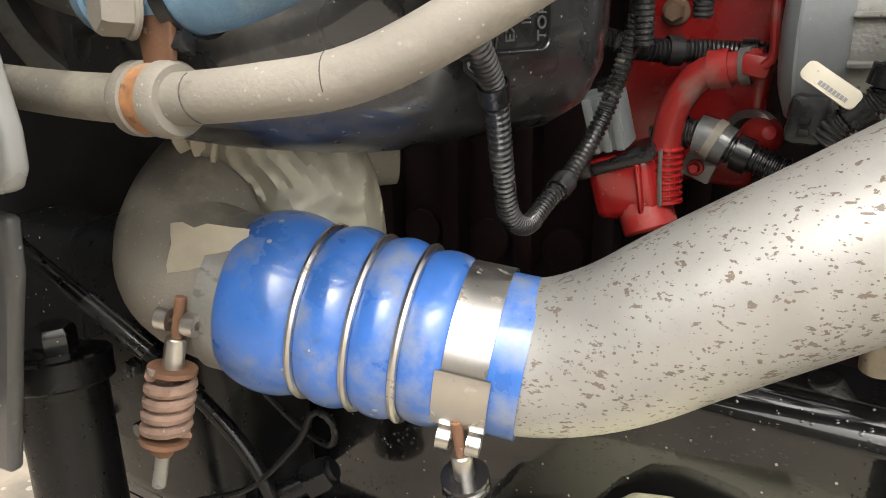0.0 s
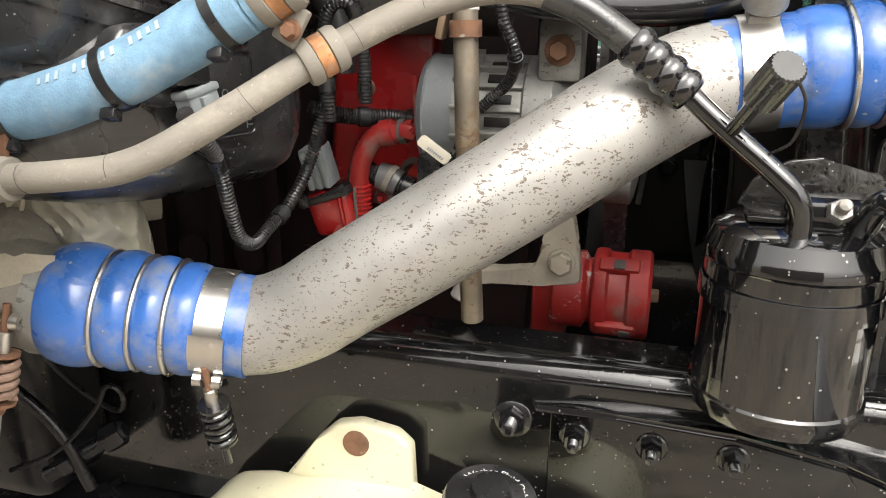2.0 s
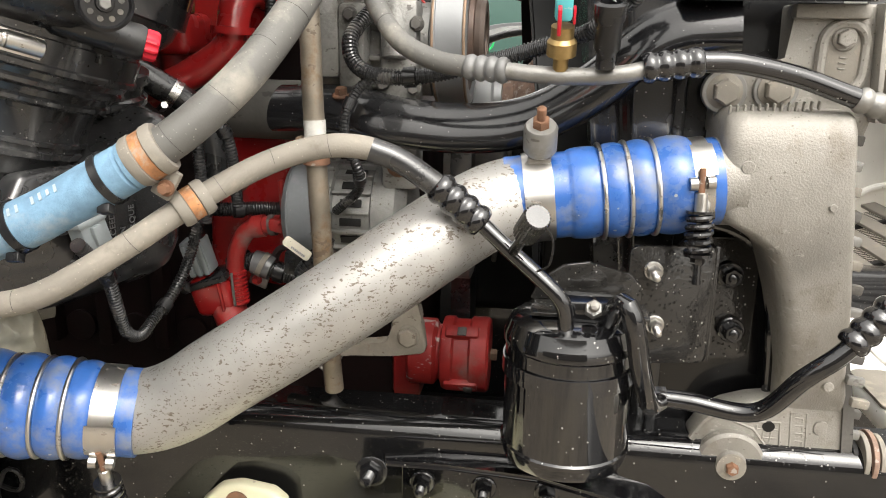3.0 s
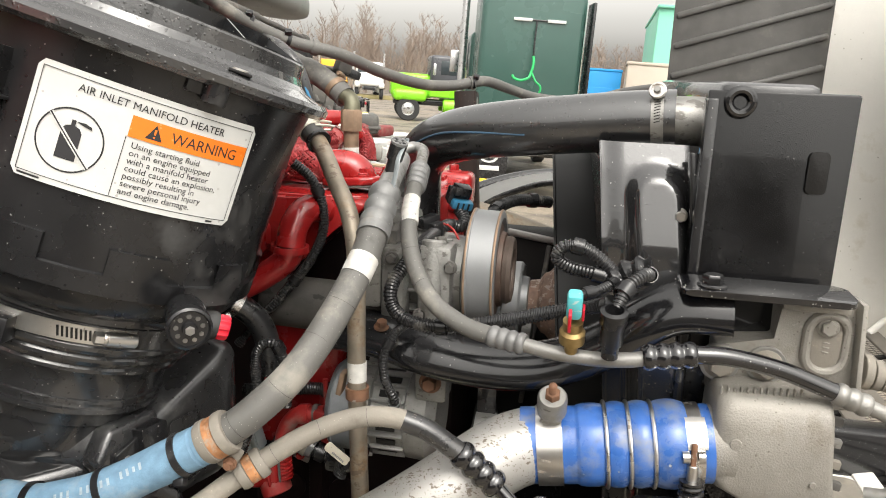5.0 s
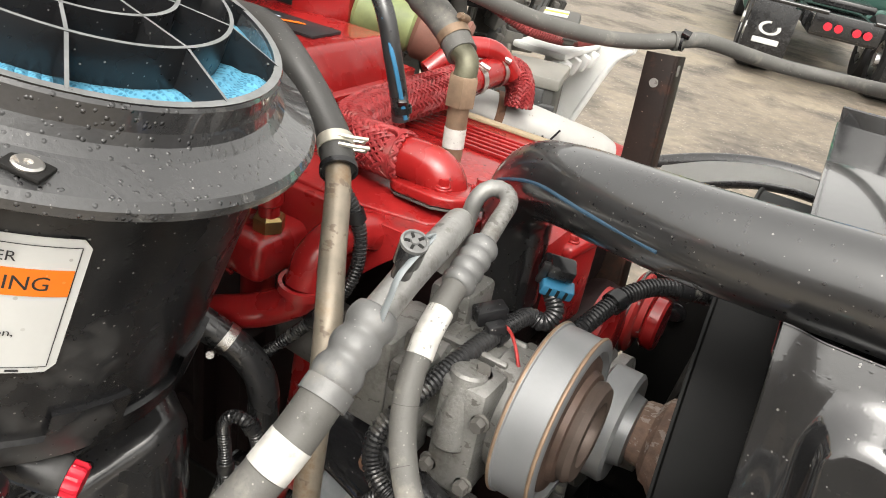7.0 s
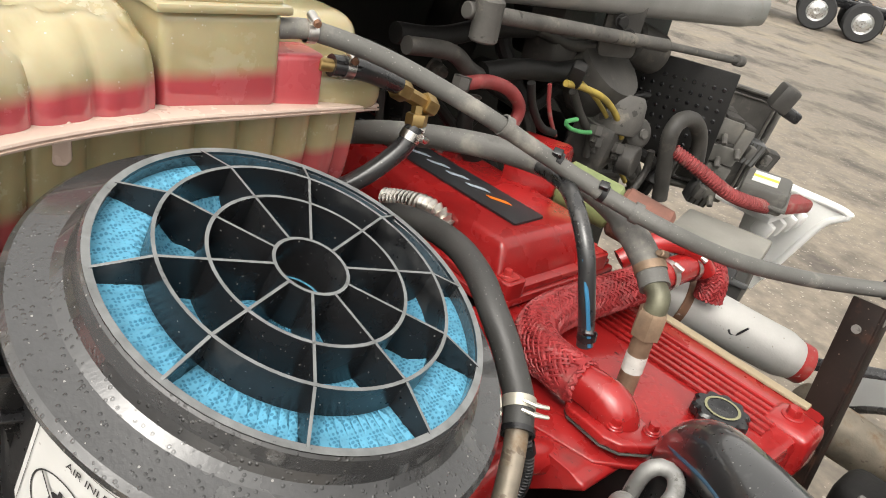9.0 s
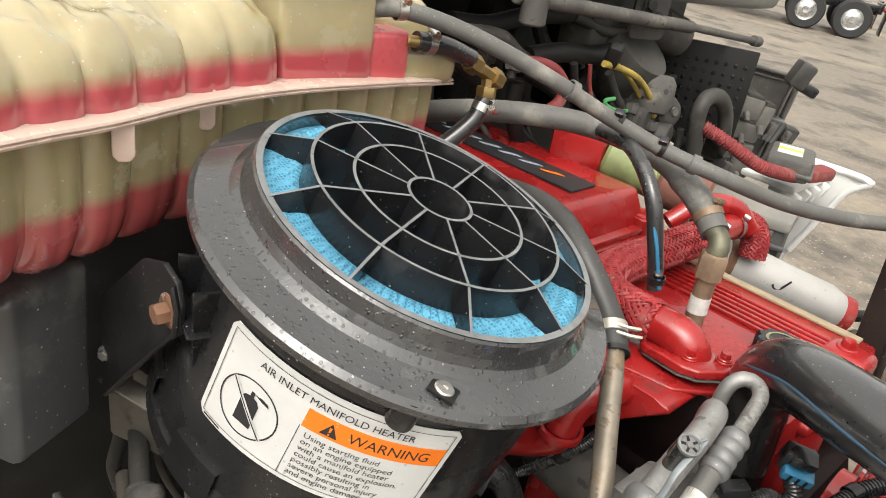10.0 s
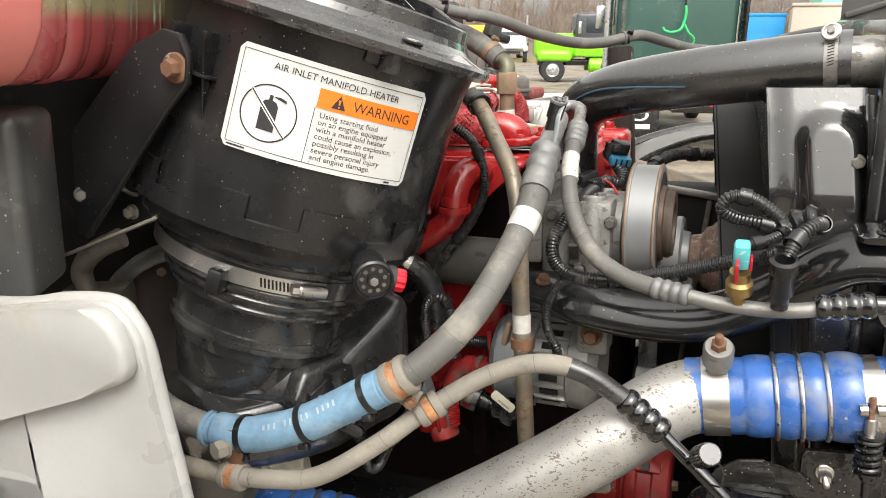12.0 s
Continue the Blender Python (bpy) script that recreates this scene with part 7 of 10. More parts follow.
part("intake_manifold", prism(mo, 0.145, pose(0, 0.850, 0, 90, 0, 0), 0.016), RED, engine)
part("manifold_lip", prism([(-0.31, 0.790), (-0.315, 0.92), (-0.03, 0.92), (-0.025, 0.865), (-0.065, 0.815), (-0.16, 0.792)], 0.008, pose(0, 0, 1.603), 0.003), RED, engine)
part("face_boss", rod((-0.152, 0.800, 1.592), (-0.152, 0.790, 1.592), 0.009, 18), RED, engine)
part("manifold_bolt", hexhead(axes((-0.262, 0.812, 1.606), Z), 0.014, 0.01, 0.012), RED, engine)
OUTLET = pose(-0.085, 0.872, 1.625, -4, -4, 10)
diamond = [(-0.066, -0.010), (-0.054, -0.024), (0.004, -0.044), (0.030, -0.040), (0.058, -0.012), (0.062, 0.006), (0.050, 0.022), (0.012, 0.044), (-0.016, 0.044), (-0.060, 0.012)]
part("outlet_flange", prism(diamond, 0.014, OUTLET, 0.004), RED, engine)
part("flange_gasket", prism([(x * 0.97, y * 0.97) for x, y in diamond], 0.003, OUTLET @ pose(0, 0, -0.009), 0.0005), GRIME, engine)
for dx, dy in ((0.012, -0.027), (-0.046, 0.010), (0.044, 0.010)):
    part("flange_boss", rod((-0.088 + dx, 0.886 + dy, 1.628), (-0.088 + dx, 0.886 + dy, 1.638), 0.012, 20), RED, engine)
    part("flange_bolt", hexhead(axes((-0.088 + dx, 0.886 + dy, 1.638), Z), 0.013, 0.008, 0.010), RED, engine)
part("outlet_elbow", tube([(-0.086, 0.880, 1.618), (-0.087, 0.880, 1.630), (-0.098, 0.878, 1.643), (-0.120, 0.875, 1.649), (-0.16, 0.871, 1.650)], lambda s, l: 0.0305 - 0.004 * s / l, 30, 0.005), RED, engine)
BRAID = [(-0.142, 0.872, 1.650), (-0.175, 0.869, 1.650), (-0.222, 0.877, 1.648), (-0.262, 0.912, 1.645), (-0.280, 0.965, 1.645), (-0.280, 1.03, 1.648), (-0.270, 1.11, 1.654), (-0.262, 1.19, 1.659)]
crossover = thing("crossover_pipe", (-0.22, 1.05, 1.67), "red crossover pipe wrapped in red woven sleeve", "pipe")
part("pipe_core", tube(BRAID + [(-0.258, 1.25, 1.663), (-0.255, 1.315, 1.666), (-0.250, 1.345, 1.665)], 0.0260, 26, 0.008), RED, crossover)


def woven(points, r, strands, pitch, parent):
    """A sleeve of flat strands that cross over and under each other."""
    path, blen = spline(points, 0.005)
    nb, side, rows = len(path), None, []
    for i, p in enumerate(path):
        d = (path[min(i + 1, nb - 1)] - path[max(i - 1, 0)]).normalized()
        side = (side or d.orthogonal())
        side = (side - d * side.dot(d)).normalized()
        rows.append((p, side.copy(), d.cross(side)))
    for turn in (1, -1):
        for k in range(strands):
            pts = []
            for i, (p, s_, o_) in enumerate(rows):
                a = 2 * math.pi * k / strands + turn * i * 0.005 / pitch
                pts.append(p + (s_ * math.cos(a) + o_ * math.sin(a)) * (r + 0.0011 * turn * math.sin(a * strands / 2)))
            part("braid_strand", tube(pts, 0.0030, 5, 0.006, curved=False, flat=0.6), RED_BRAID, parent)


woven(BRAID, 0.0300, 20, 0.030, crossover)
for q in ((-0.258, 1.235, 1.662), (-0.255, 1.305, 1.666)):
    part("pipe_clip", band(q, (0.05, 1, 0.04), 0.0266, 0.013, 0.0018), STEEL, crossover)
    part("clip_screw", rod(Vector(q) + Vector((0.010, -0.004, 0.029)), Vector(q) + Vector((0.027, 0.002, 0.022)), 0.005, 12), STEEL, crossover)
far_sleeve = [(-0.254, 1.318, 1.666), (-0.248, 1.344, 1.664), (-0.236, 1.362, 1.652), (-0.226, 1.366, 1.630), (-0.222, 1.362, 1.600)]
part("far_core", tube(far_sleeve, 0.0215, 22, 0.006), RED, crossover)
woven(far_sleeve, 0.0245, 18, 0.024, crossover)
part("end_tie", band((-0.150, 0.871, 1.650), (-1, 0.05, 0.0), 0.0318, 0.009, 0.0015), RED_BRAID, crossover)
part("tie_tail", tube([(-0.150, 0.857, 1.679), (-0.146, 0.846, 1.688), (-0.150, 0.836, 1.692)], 0.0022, 6, flat=0.5), RED_BRAID, crossover)

inlet = thing("coolant_inlet", (-0.2, 0.7, 1.42), "red painted cast coolant inlet pipe", "pipe")
part("inlet_pipe", tube([(-0.146, 0.700, 1.535), (-0.150, 0.700, 1.518), (-0.172, 0.697, 1.498), (-0.212, 0.692, 1.472), (-0.27, 0.685, 1.445)], 0.0215, 22), RED, inlet)
part("inlet_elbow", tube([(-0.118, 0.800, 1.578), (-0.124, 0.768, 1.590), (-0.134, 0.734, 1.590), (-0.143, 0.710, 1.568), (-0.146, 0.700, 1.535)], lambda s, l: 0.024 - 0.001 * s / l, 26), RED, inlet)
part("inlet_collar", band((-0.146, 0.700, 1.535), (-0.05, 0.0, -1), 0.0255, 0.010, 0.005), RED, inlet)
pump = thing("fuel_head", (-0.26, 0.76, 1.45), "red painted fuel filter head with a brass fitting", "filter head")
part("head_block", box((0.10, 0.10, 0.06), pose(-0.262, 0.745, 1.530), 0.014, seg=3), RED, pump)
part("head_stem", rod((-0.255, 0.74, 1.44), (-0.255, 0.74, 1.52), 0.022, 20), RED_DUSTY, pump)
part("brass_nut", lathe([(0, 0), (0.020, 0), (0.020, 0.016), (0.016, 0.020), (0, 0.020)], axes((-0.236, 0.735, 1.560), Z), 6), BRASS, pump, "brass hex nut")
part("red_sender", lathe([(0, 0.02), (0.013, 0.02), (0.013, 0.035), (0.018, 0.04), (0.016, 0.075), (0.010, 0.09), (0, 0.09)], axes((-0.236, 0.735, 1.560), (0.05, -0.1, 1)), 20), RED, pump)
part("dirty_bracket", box((0.06, 0.04, 0.006), pose(-0.27, 0.745, 1.585, 10, 0, 20), 0.002), GRIME, pump)
part("wire_bail", tube([(-0.30, 0.74, 1.60), (-0.31, 0.72, 1.56), (-0.30, 0.71, 1.51), (-0.27, 0.71, 1.49)], 0.003, 8), RED_DUSTY, pump)
side_hose = thing("side_hose", (-0.2, 0.65, 1.3), "black bypass hose with a steel clamp", "hose")
part("hose_run", tube([(-0.32, 0.60, 1.51), (-0.275, 0.617, 1.490), (-0.230, 0.642, 1.460), (-0.195, 0.662, 1.430), (-0.176, 0.672, 1.39), (-0.172, 0.672, 1.33)], 0.0195, 22), RUBBER, side_hose)
worm_clamp((-0.216, 0.650, 1.449), (0.7, 0.38, -0.55), 0.0198, (-0.3, -0.6, -0.6))
starter = thing("starter_motor", (-0.15, 0.78, 1.40), "grey oil cooler canister beside the red engine", "canister")
part("canister", rod((-0.22, 0.78, 1.42), (0.02, 0.765, 1.42), 0.045, 30), GRIME, starter)
part("drain_cock", tube([(-0.06, 0.72, 1.44), (-0.055, 0.69, 1.43), (-0.04, 0.675, 1.432)], 0.004, 10), BRASS, starter)

# ---- compressor ----
COMP_CAST = mat("grimy_cast_aluminium", (0.23, 0.226, 0.215), 0.46, 0.5, var=0.3, scale=22, dust=((0.12, 0.112, 0.098), 0.45, 18), bump=0.8, fine=320, flakes=((0.07, 0.064, 0.055), 0.42, 110), specks=((0.36, 0.35, 0.33), 0.06, 300))
comp = thing("compressor", (0.07, 0.70, 1.43), "dusty cast aluminium air conditioning compressor with grey pulley", "compressor")
part("body", lathe([(0, -0.03), (0.05, -0.028), (0.055, -0.02), (0.055, 0.03), (0.060, 0.033), (0.060, 0.052), (0.055, 0.055), (0.055, 0.10), (0.062, 0.104), (0.062, 0.135), (0.05, 0.14), (0, 0.14)], axes((0.005, 0.705, 1.513), X), 40), COMP_CAST, comp)
part("head_block", box((0.05, 0.085, 0.11), pose(0.005, 0.66, 1.53), 0.010), COMP_CAST, comp)
for k in range(9):
    a = radians(20 + 40 * k)
    part("body_rib", box((0.085, 0.007, 0.016), pose(0.078, 0.705, 1.513) @ Matrix.Rotation(a, 4, "X") @ pose(0, 0, 0.058), 0.002), COMP_CAST, comp)
    part("through_bolt", hexhead(axes(Vector((-0.024, 0.705 + 0.042 * math.cos(a), 1.513 + 0.042 * math.sin(a))), -X), 0.010, 0.006), GRIME, comp)
part("side_boss", rod((0.10, 0.63, 1.50), (0.10, 0.645, 1.58), 0.018, 18), COMP_CAST, comp)
part("valve_plate", box((0.016, 0.10, 0.12), pose(0.036, 0.69, 1.530), 0.004), GRIME, comp)
part("front_lug", box((0.05, 0.05, 0.13), pose(0.105, 0.650, 1.510), 0.008), COMP_CAST, comp)
part("rear_lug", box((0.036, 0.045, 0.12), pose(0.045, 0.64, 1.510), 0.008), COMP_CAST, comp)
part("top_bracket", box((0.075, 0.075, 0.012), pose(0.105, 0.705, 1.553), 0.003), COMP_CAST, comp)
for q in ((0.109, 0.654, 1.572), (0.087, 0.690, 1.559), (0.122, 0.735, 1.559)):
    part("lug_bolt", hexhead(axes(q, Z), 0.013, 0.008, 0.011), GRIME, comp)
part("port_block", box((0.05, 0.06, 0.05), pose(0.030, 0.745, 1.578), 0.008), COMP_CAST, comp)
for q in ((0.128, 0.628, 1.545), (0.085, 0.628, 1.470), (0.125, 0.628, 1.465), (0.045, 0.615, 1.555)):
    part("face_bolt", hexhead(axes(q, -Y), 0.013, 0.008, 0.010), GRIME, comp)
part("coil_lead", tube([(0.130, 0.690, 1.570), (0.118, 0.700, 1.585), (0.102, 0.715, 1.590), (0.085, 0.722, 1.588)], 0.0018, 8), RED_DUSTY, comp, "thin red coil wire")
part("foil_label", box((0.03, 0.022, 0.001), pose(0.112, 0.700, 1.5605, 0, 0, 15), 0), FADED_PRINT, comp, "worn white sticker")
pm = axes((0.146, 0.702, 1.530), X)
pulley = part("pulley", lathe([(0.052, 0.0), (0.086, 0.0), (0.090, 0.003), (0.090, 0.006), (0.088, 0.007), (0.088, 0.041), (0.090, 0.042), (0.090, 0.045), (0.086, 0.047), (0.078, 0.047), (0.076, 0.040), (0.050, 0.040)], pm, 64, shut=True), PULLEY, comp)
part("clutch_plate", lathe([(0, 0.030), (0.072, 0.030), (0.074, 0.038), (0.070, 0.044), (0.058, 0.046), (0.056, 0.052), (0.044, 0.055), (0.042, 0.050), (0.018, 0.048), (0, 0.048)], pm, 44), mat("dark_rusted_iron", (0.085, 0.055, 0.042), 0.55, 0.4, var=0.4, scale=30, rust=((0.17, 0.09, 0.05), 0.3, 40), bump=0.5), comp, "dark rusted clutch plate")
for h in (0.0035, 0.0435):
    part("pulley_rim", lathe([(0.0885 + 0.0022 * math.cos(t), h + 0.0022 * math.sin(t)) for t in (2 * math.pi * q / 8 for q in range(8))], pm, 64, shut=True), BROWN, comp, "rusted pulley rim")
part("hub_ring", lathe([(0.030, 0.050), (0.050, 0.050), (0.052, 0.060), (0.048, 0.066), (0.034, 0.066), (0.030, 0.060)], pm, 40, shut=True), mat("chipped_dark_iron", (0.10, 0.075, 0.062), 0.5, 0.4, var=0.4, dust=((0.20, 0.16, 0.13), 0.3, 60)), comp)
part("clutch_plug", box((0.020, 0.034, 0.018), pose(0.073, 0.728, 1.590, 10, 0, -40), 0.003), BLACK_PLASTIC, comp)
part("plug_hood", box((0.014, 0.020, 0.014), pose(0.089, 0.712, 1.586, 10, 0, -40), 0.003), BLACK_PLASTIC, comp)
BLUE_LOCK = mat("blue_lock", (0.03, 0.15, 0.26), 0.4, var=0.2)
plugc = thing("wire_plug", (0.106, 0.80, 1.60), "blue grey wire plug on the compressor harness", "plug")
WP_ = pose(0.106, 0.802, 1.612, 18, 8, 30)
part("plug_shell", box((0.034, 0.026, 0.026), WP_ @ pose(0, 0.008, 0.006), 0.003), BLACK_PLASTIC, plugc)
part("plug_collar", box((0.028, 0.022, 0.016), WP_ @ pose(0, -0.002, 0.022), 0.003), BLACK_PLASTIC, plugc)
part("blue_lock", box((0.036, 0.018, 0.015), WP_ @ pose(0.003, -0.010, 0.0), 0.003), BLUE_LOCK, plugc, "blue locking slide")
for k in range(3):
    part("lock_slot", box((0.003, 0.0012, 0.012), WP_ @ pose(-0.006 + 0.009 * k, -0.0192, 0.0), 0), SOOT, plugc)
part("plug_latch", box((0.010, 0.006, 0.030), WP_ @ pose(-0.016, -0.004, 0.012), 0.002), BLACK_PLASTIC, plugc)
for k in range(3):
    part("wire", tube([WP_ @ Vector((0.002 * k, 0.002, -0.004)), (0.107 + 0.003 * k, 0.798, 1.600), (0.112 + 0.003 * k, 0.794, 1.594)], 0.0018, 6, 0.004), BLACK_PLASTIC, plugc)
belt = thing("drive_belt", (0.17, 0.70, 1.05), "worn black ribbed drive belt", "belt")
part("belt_back_run", box((0.032, 0.004, 0.45), pose(0.172, 0.80, 1.285, 8, 0, 0), 0.001), RUBBER, belt)
front_pulley = thing("accessory_pulley", (0.16, 1.10, 1.36), "dusty red accessory drive pulley", "pulley")
part("red_disc", lathe([(0, 0), (0.062, 0), (0.066, 0.004), (0.066, 0.016), (0.060, 0.020), (0.040, 0.020), (0.036, 0.030), (0, 0.031)], axes((0.118, 1.185, 1.400), X), 48), RED_DUSTY, front_pulley)
part("belt_groove", lathe([(0.065, 0.006), (0.070, 0.006), (0.070, 0.010), (0.065, 0.010)], axes((0.118, 1.185, 1.400), X), 48, shut=True), GRIME, front_pulley)
part("red_face", lathe([(0, 0.036), (0.040, 0.036), (0.044, 0.04), (0.044, 0.056), (0.040, 0.060), (0, 0.060)], axes((0.113, 1.193, 1.390), X), 40), RED, front_pulley)
# made-up dark panel in place of the frame side, closing the view to the ground
gap_filler = thing("far_gap_panel", (0.28, 1.35, 0.95), "dark grimy panel added to fill the gap inside the far rail", "steering gear")
part("gap_panel", box((0.34, 0.10, 0.55), pose(0.27, 1.36, 1.19), 0.03, seg=3), SOOT, gap_filler)
part("housing_rib", box((0.012, 0.02, 0.40), pose(0.22, 1.302, 1.24, 0, 6, 0), 0.004), GRIME, gap_filler)
part("pale_edge", box((0.16, 0.015, 0.016), pose(0.22, 1.305, 1.452, 0, 8, 0), 0.005), DULL, gap_filler)
for x, z in ((0.17, 1.36), (0.30, 1.22), (0.25, 1.12)):
    part("gap_panel_bolt", hexhead(axes((x, 1.308, z), -Y), 0.024, 0.012, 0.019), BLACK_STEEL, gap_filler)
part("gap_panel_cap", lathe([(0, 0), (0.05, 0), (0.055, 0.01), (0.04, 0.02), (0, 0.022)], axes((0.34, 1.308, 1.34), -Y), 30), BLACK_STEEL, gap_filler)
crank = thing("crank_pulley", (0.17, 0.9, 0.98), "dark grimy crank and fan pulleys", "pulley")
part("fan_pulley", lathe([(0, 0), (0.10, 0), (0.10, 0.012), (0.085, 0.018), (0.10, 0.024), (0.10, 0.04), (0.05, 0.05), (0.045, 0.10), (0, 0.10)], axes((0.13, 1.0, 1.32), X), 44), CAST, crank)
part("red_hub", lathe([(0, 0), (0.055, 0), (0.055, 0.02), (0.03, 0.03), (0, 0.03)], axes((0.13, 0.93, 1.50), X), 36), RED, crank)
part("idler", lathe([(0, 0), (0.042, 0), (0.042, 0.035), (0.03, 0.04), (0, 0.045)], axes((0.155, 0.80, 1.20), X), 36), CAST, crank)
bm = lathe([(0, 0), (0.12, 0), (0.12, 0.03), (0.06, 0.05), (0, 0.05)], axes((0.13, 1.0, 1.05), X), 44)
part("crank_damper", bm, SOOT, crank)
part("belt_pulley", lathe([(0, 0), (0.064, 0), (0.068, 0.003), (0.068, 0.034), (0.064, 0.038), (0.045, 0.034), (0.042, 0.048), (0, 0.050)], axes((0.180, 0.855, 1.436), X), 48), PULLEY, crank, "smooth grey belt pulley")
part("rusty_hub", lathe([(0, 0), (0.034, 0), (0.038, 0.006), (0.040, 0.020), (0.052, 0.028), (0.055, 0.036), (0.068, 0.048), (0.070, 0.056), (0.078, 0.060), (0.078, 0.072), (0, 0.074)], axes((0.225, 0.870, 1.432), X), 48), PALE_RUST, crank, "rusty tan fan hub")

# ---- alternator and what hangs below it ----
PALE_GREY = mat("dusty_grey_plastic_cover", (0.17, 0.18, 0.19), 0.4, var=0.2, scale=12, dust=((0.26, 0.26, 0.26), 0.35, 12), specks=SPECK)
alt = thing("alternator", (0.03, 0.66, 1.22), "dusty cast alternator with dark grey rear cover", "alternator")
am = axes((-0.066, 0.690, 1.284), X)
part("rear_cover", lathe([(0, 0), (0.05, 0), (0.066, 0.006), (0.071, 0.012), (0.073, 0.014), (0.071, 0.016), (0.071, 0.05), (0, 0.05)], am, 48), PALE_GREY, alt, "dark grey plastic rear cover")
part("housing", lathe([(0, 0.05), (0.072, 0.05), (0.072, 0.075), (0.066, 0.078), (0.066, 0.13), (0.072, 0.133), (0.074, 0.165), (0.06, 0.18), (0, 0.185)], am, 40), CAST, alt)
for k in range(14):
    a = 2 * math.pi * k / 14
    part("cooling_fin", box((0.026, 0.004, 0.02), am @ pose(0, 0, 0) @ Matrix.Rotation(a, 4, "Z") @ pose(0.068, 0, 0.062, 0, 90, 0), 0.001), CAST, alt)
part("mount_lug", box((0.05, 0.05, 0.07), pose(0.105, 0.655, 1.365), 0.008), CAST, alt)
for k in range(16):
    a = radians(22.5 * k)
    part("vent_slot", box((0.030, 0.011, 0.004), am @ pose(0, 0, 0.104) @ Matrix.Rotation(a + math.pi, 4, "Z") @ pose(0.0665, 0, 0, 0, 90, 0), 0.001), SOOT, alt)
    part("housing_rib", box((0.054, 0.005, 0.012), am @ pose(0, 0, 0.104) @ Matrix.Rotation(a + math.pi + radians(11), 4, "Z") @ pose(0.067, 0, 0, 0, 90, 0), 0.0015), CAST, alt)
part("lug_bolt", hexhead(axes((0.105, 0.628, 1.365), -Y), 0.02, 0.012, 0.017), RUST, alt)
tag_ = thing("part_tag", (-0.03, 0.58, 1.24), "cream plastic tag with worn print", "tag")
TM = axes((-0.022, 0.575, 1.257), (0.12, -0.9, 0.35), (0.82, 0.0, -0.57))
part("tag_plate", prism(rounded(0.042, 0.014, 0.004), 0.003, TM, 0.0008), TAG, tag_)
for k in range(8):
    part("print_bar", box((0.0022, 0.0030, 0.0006), TM @ pose(-0.006 + 0.0028 * k, -0.003, 0.0018), 0), FADED_INK, tag_)
lower = thing("water_pump", (0.15, 0.74, 0.98), "red painted pump housing with chipped grey patches", "pump")
lm = axes((0.100, 0.757, 1.045), X)
part("pump_body", lathe([(0, 0), (0.050, 0), (0.053, 0.004), (0.053, 0.040), (0.044, 0.046), (0.044, 0.050), (0.057, 0.054), (0.059, 0.058), (0.059, 0.070), (0.055, 0.074), (0.055, 0.096), (0.060, 0.100), (0.060, 0.124), (0.056, 0.128), (0.02, 0.129), (0, 0.129)], lm, 52), RED_DUSTY, lower)
for k, a in enumerate((2.2, 3.6, 5.0, 0.6)):
    part("pump_boss", box((0.014, 0.022, 0.052), lm @ Matrix.Rotation(a, 4, "Z") @ pose(0.057, 0, 0.086), 0.004), RED_DUSTY, lower)
    part("boss_chip", box((0.004, 0.015, 0.014), lm @ Matrix.Rotation(a, 4, "Z") @ pose(0.0635, 0.002, 0.098 - 0.004 * k), 0.0015), GRIME, lower, "grey patch where paint has chipped off")
part("outlet_bolt", hexhead(lm @ pose(0, 0, 0.129), 0.017, 0.010), BROWN, lower)
part("pump_foot", box((0.05, 0.06, 0.10), pose(0.090, 0.80, 1.00), 0.012), RED_DUSTY, lower)
brace = thing("cast_brace", (0.08, 0.60, 1.03), "dusty tan cast iron brace with a round bolt", "bracket")
TANCAST = mat("tan_cast_iron", (0.27, 0.24, 0.20), 0.8, 0.1, var=0.25, scale=25, bump=0.6, rust=((0.16, 0.10, 0.06), 0.3, 30), flakes=((0.12, 0.09, 0.065), 0.3, 120))
part("brace_arm", prism([(-0.06, 1.090), (-0.02, 1.100), (0.04, 1.112), (0.088, 1.113), (0.095, 1.118), (0.097, 1.146), (0.102, 1.151), (0.108, 1.20), (0.132, 1.20), (0.136, 1.152), (0.141, 1.146), (0.146, 1.107), (0.140, 1.101), (0.10, 1.096), (0.04, 1.093), (-0.06, 1.072)], 0.022, pose(0.0, 0.622, 0.0, 90, 0, 0), 0.004), TANCAST, brace)
part("brace_bolt", hexhead(axes((0.122, 0.610, 1.128), -Y), 0.024, 0.009, 0.016), TANCAST, brace)
part("brace_stub", rod((0.018, 0.625, 1.105), (0.000, 0.615, 1.066), 0.0135, 20), PALE_PIPE, brace)

# ---- wiring ----
def loom_thing(points, r, label="black corrugated wiring conduit"):
    th = thing("wiring_loom", Vector(points[0]), label, "wiring", "wiring conduits")
    part("conduit", loom(points, r), LOOM, th)
    run, length = spline(points, 0.006)
    for f in (0.18, 0.62):
        k = int(f * (len(run) - 2))
        part("tape_band", band(run[k], run[k + 1] - run[k], r * 1.12, 0.014, 0.0012), BLACK_PLASTIC, th)
    return th


loom_thing([(0.250, 0.93, 1.60), (0.200, 0.895, 1.606), (0.172, 0.856, 1.600), (0.155, 0.805, 1.584), (0.140, 0.762, 1.560)], 0.0105, "black conduit passing behind the compressor pulley")
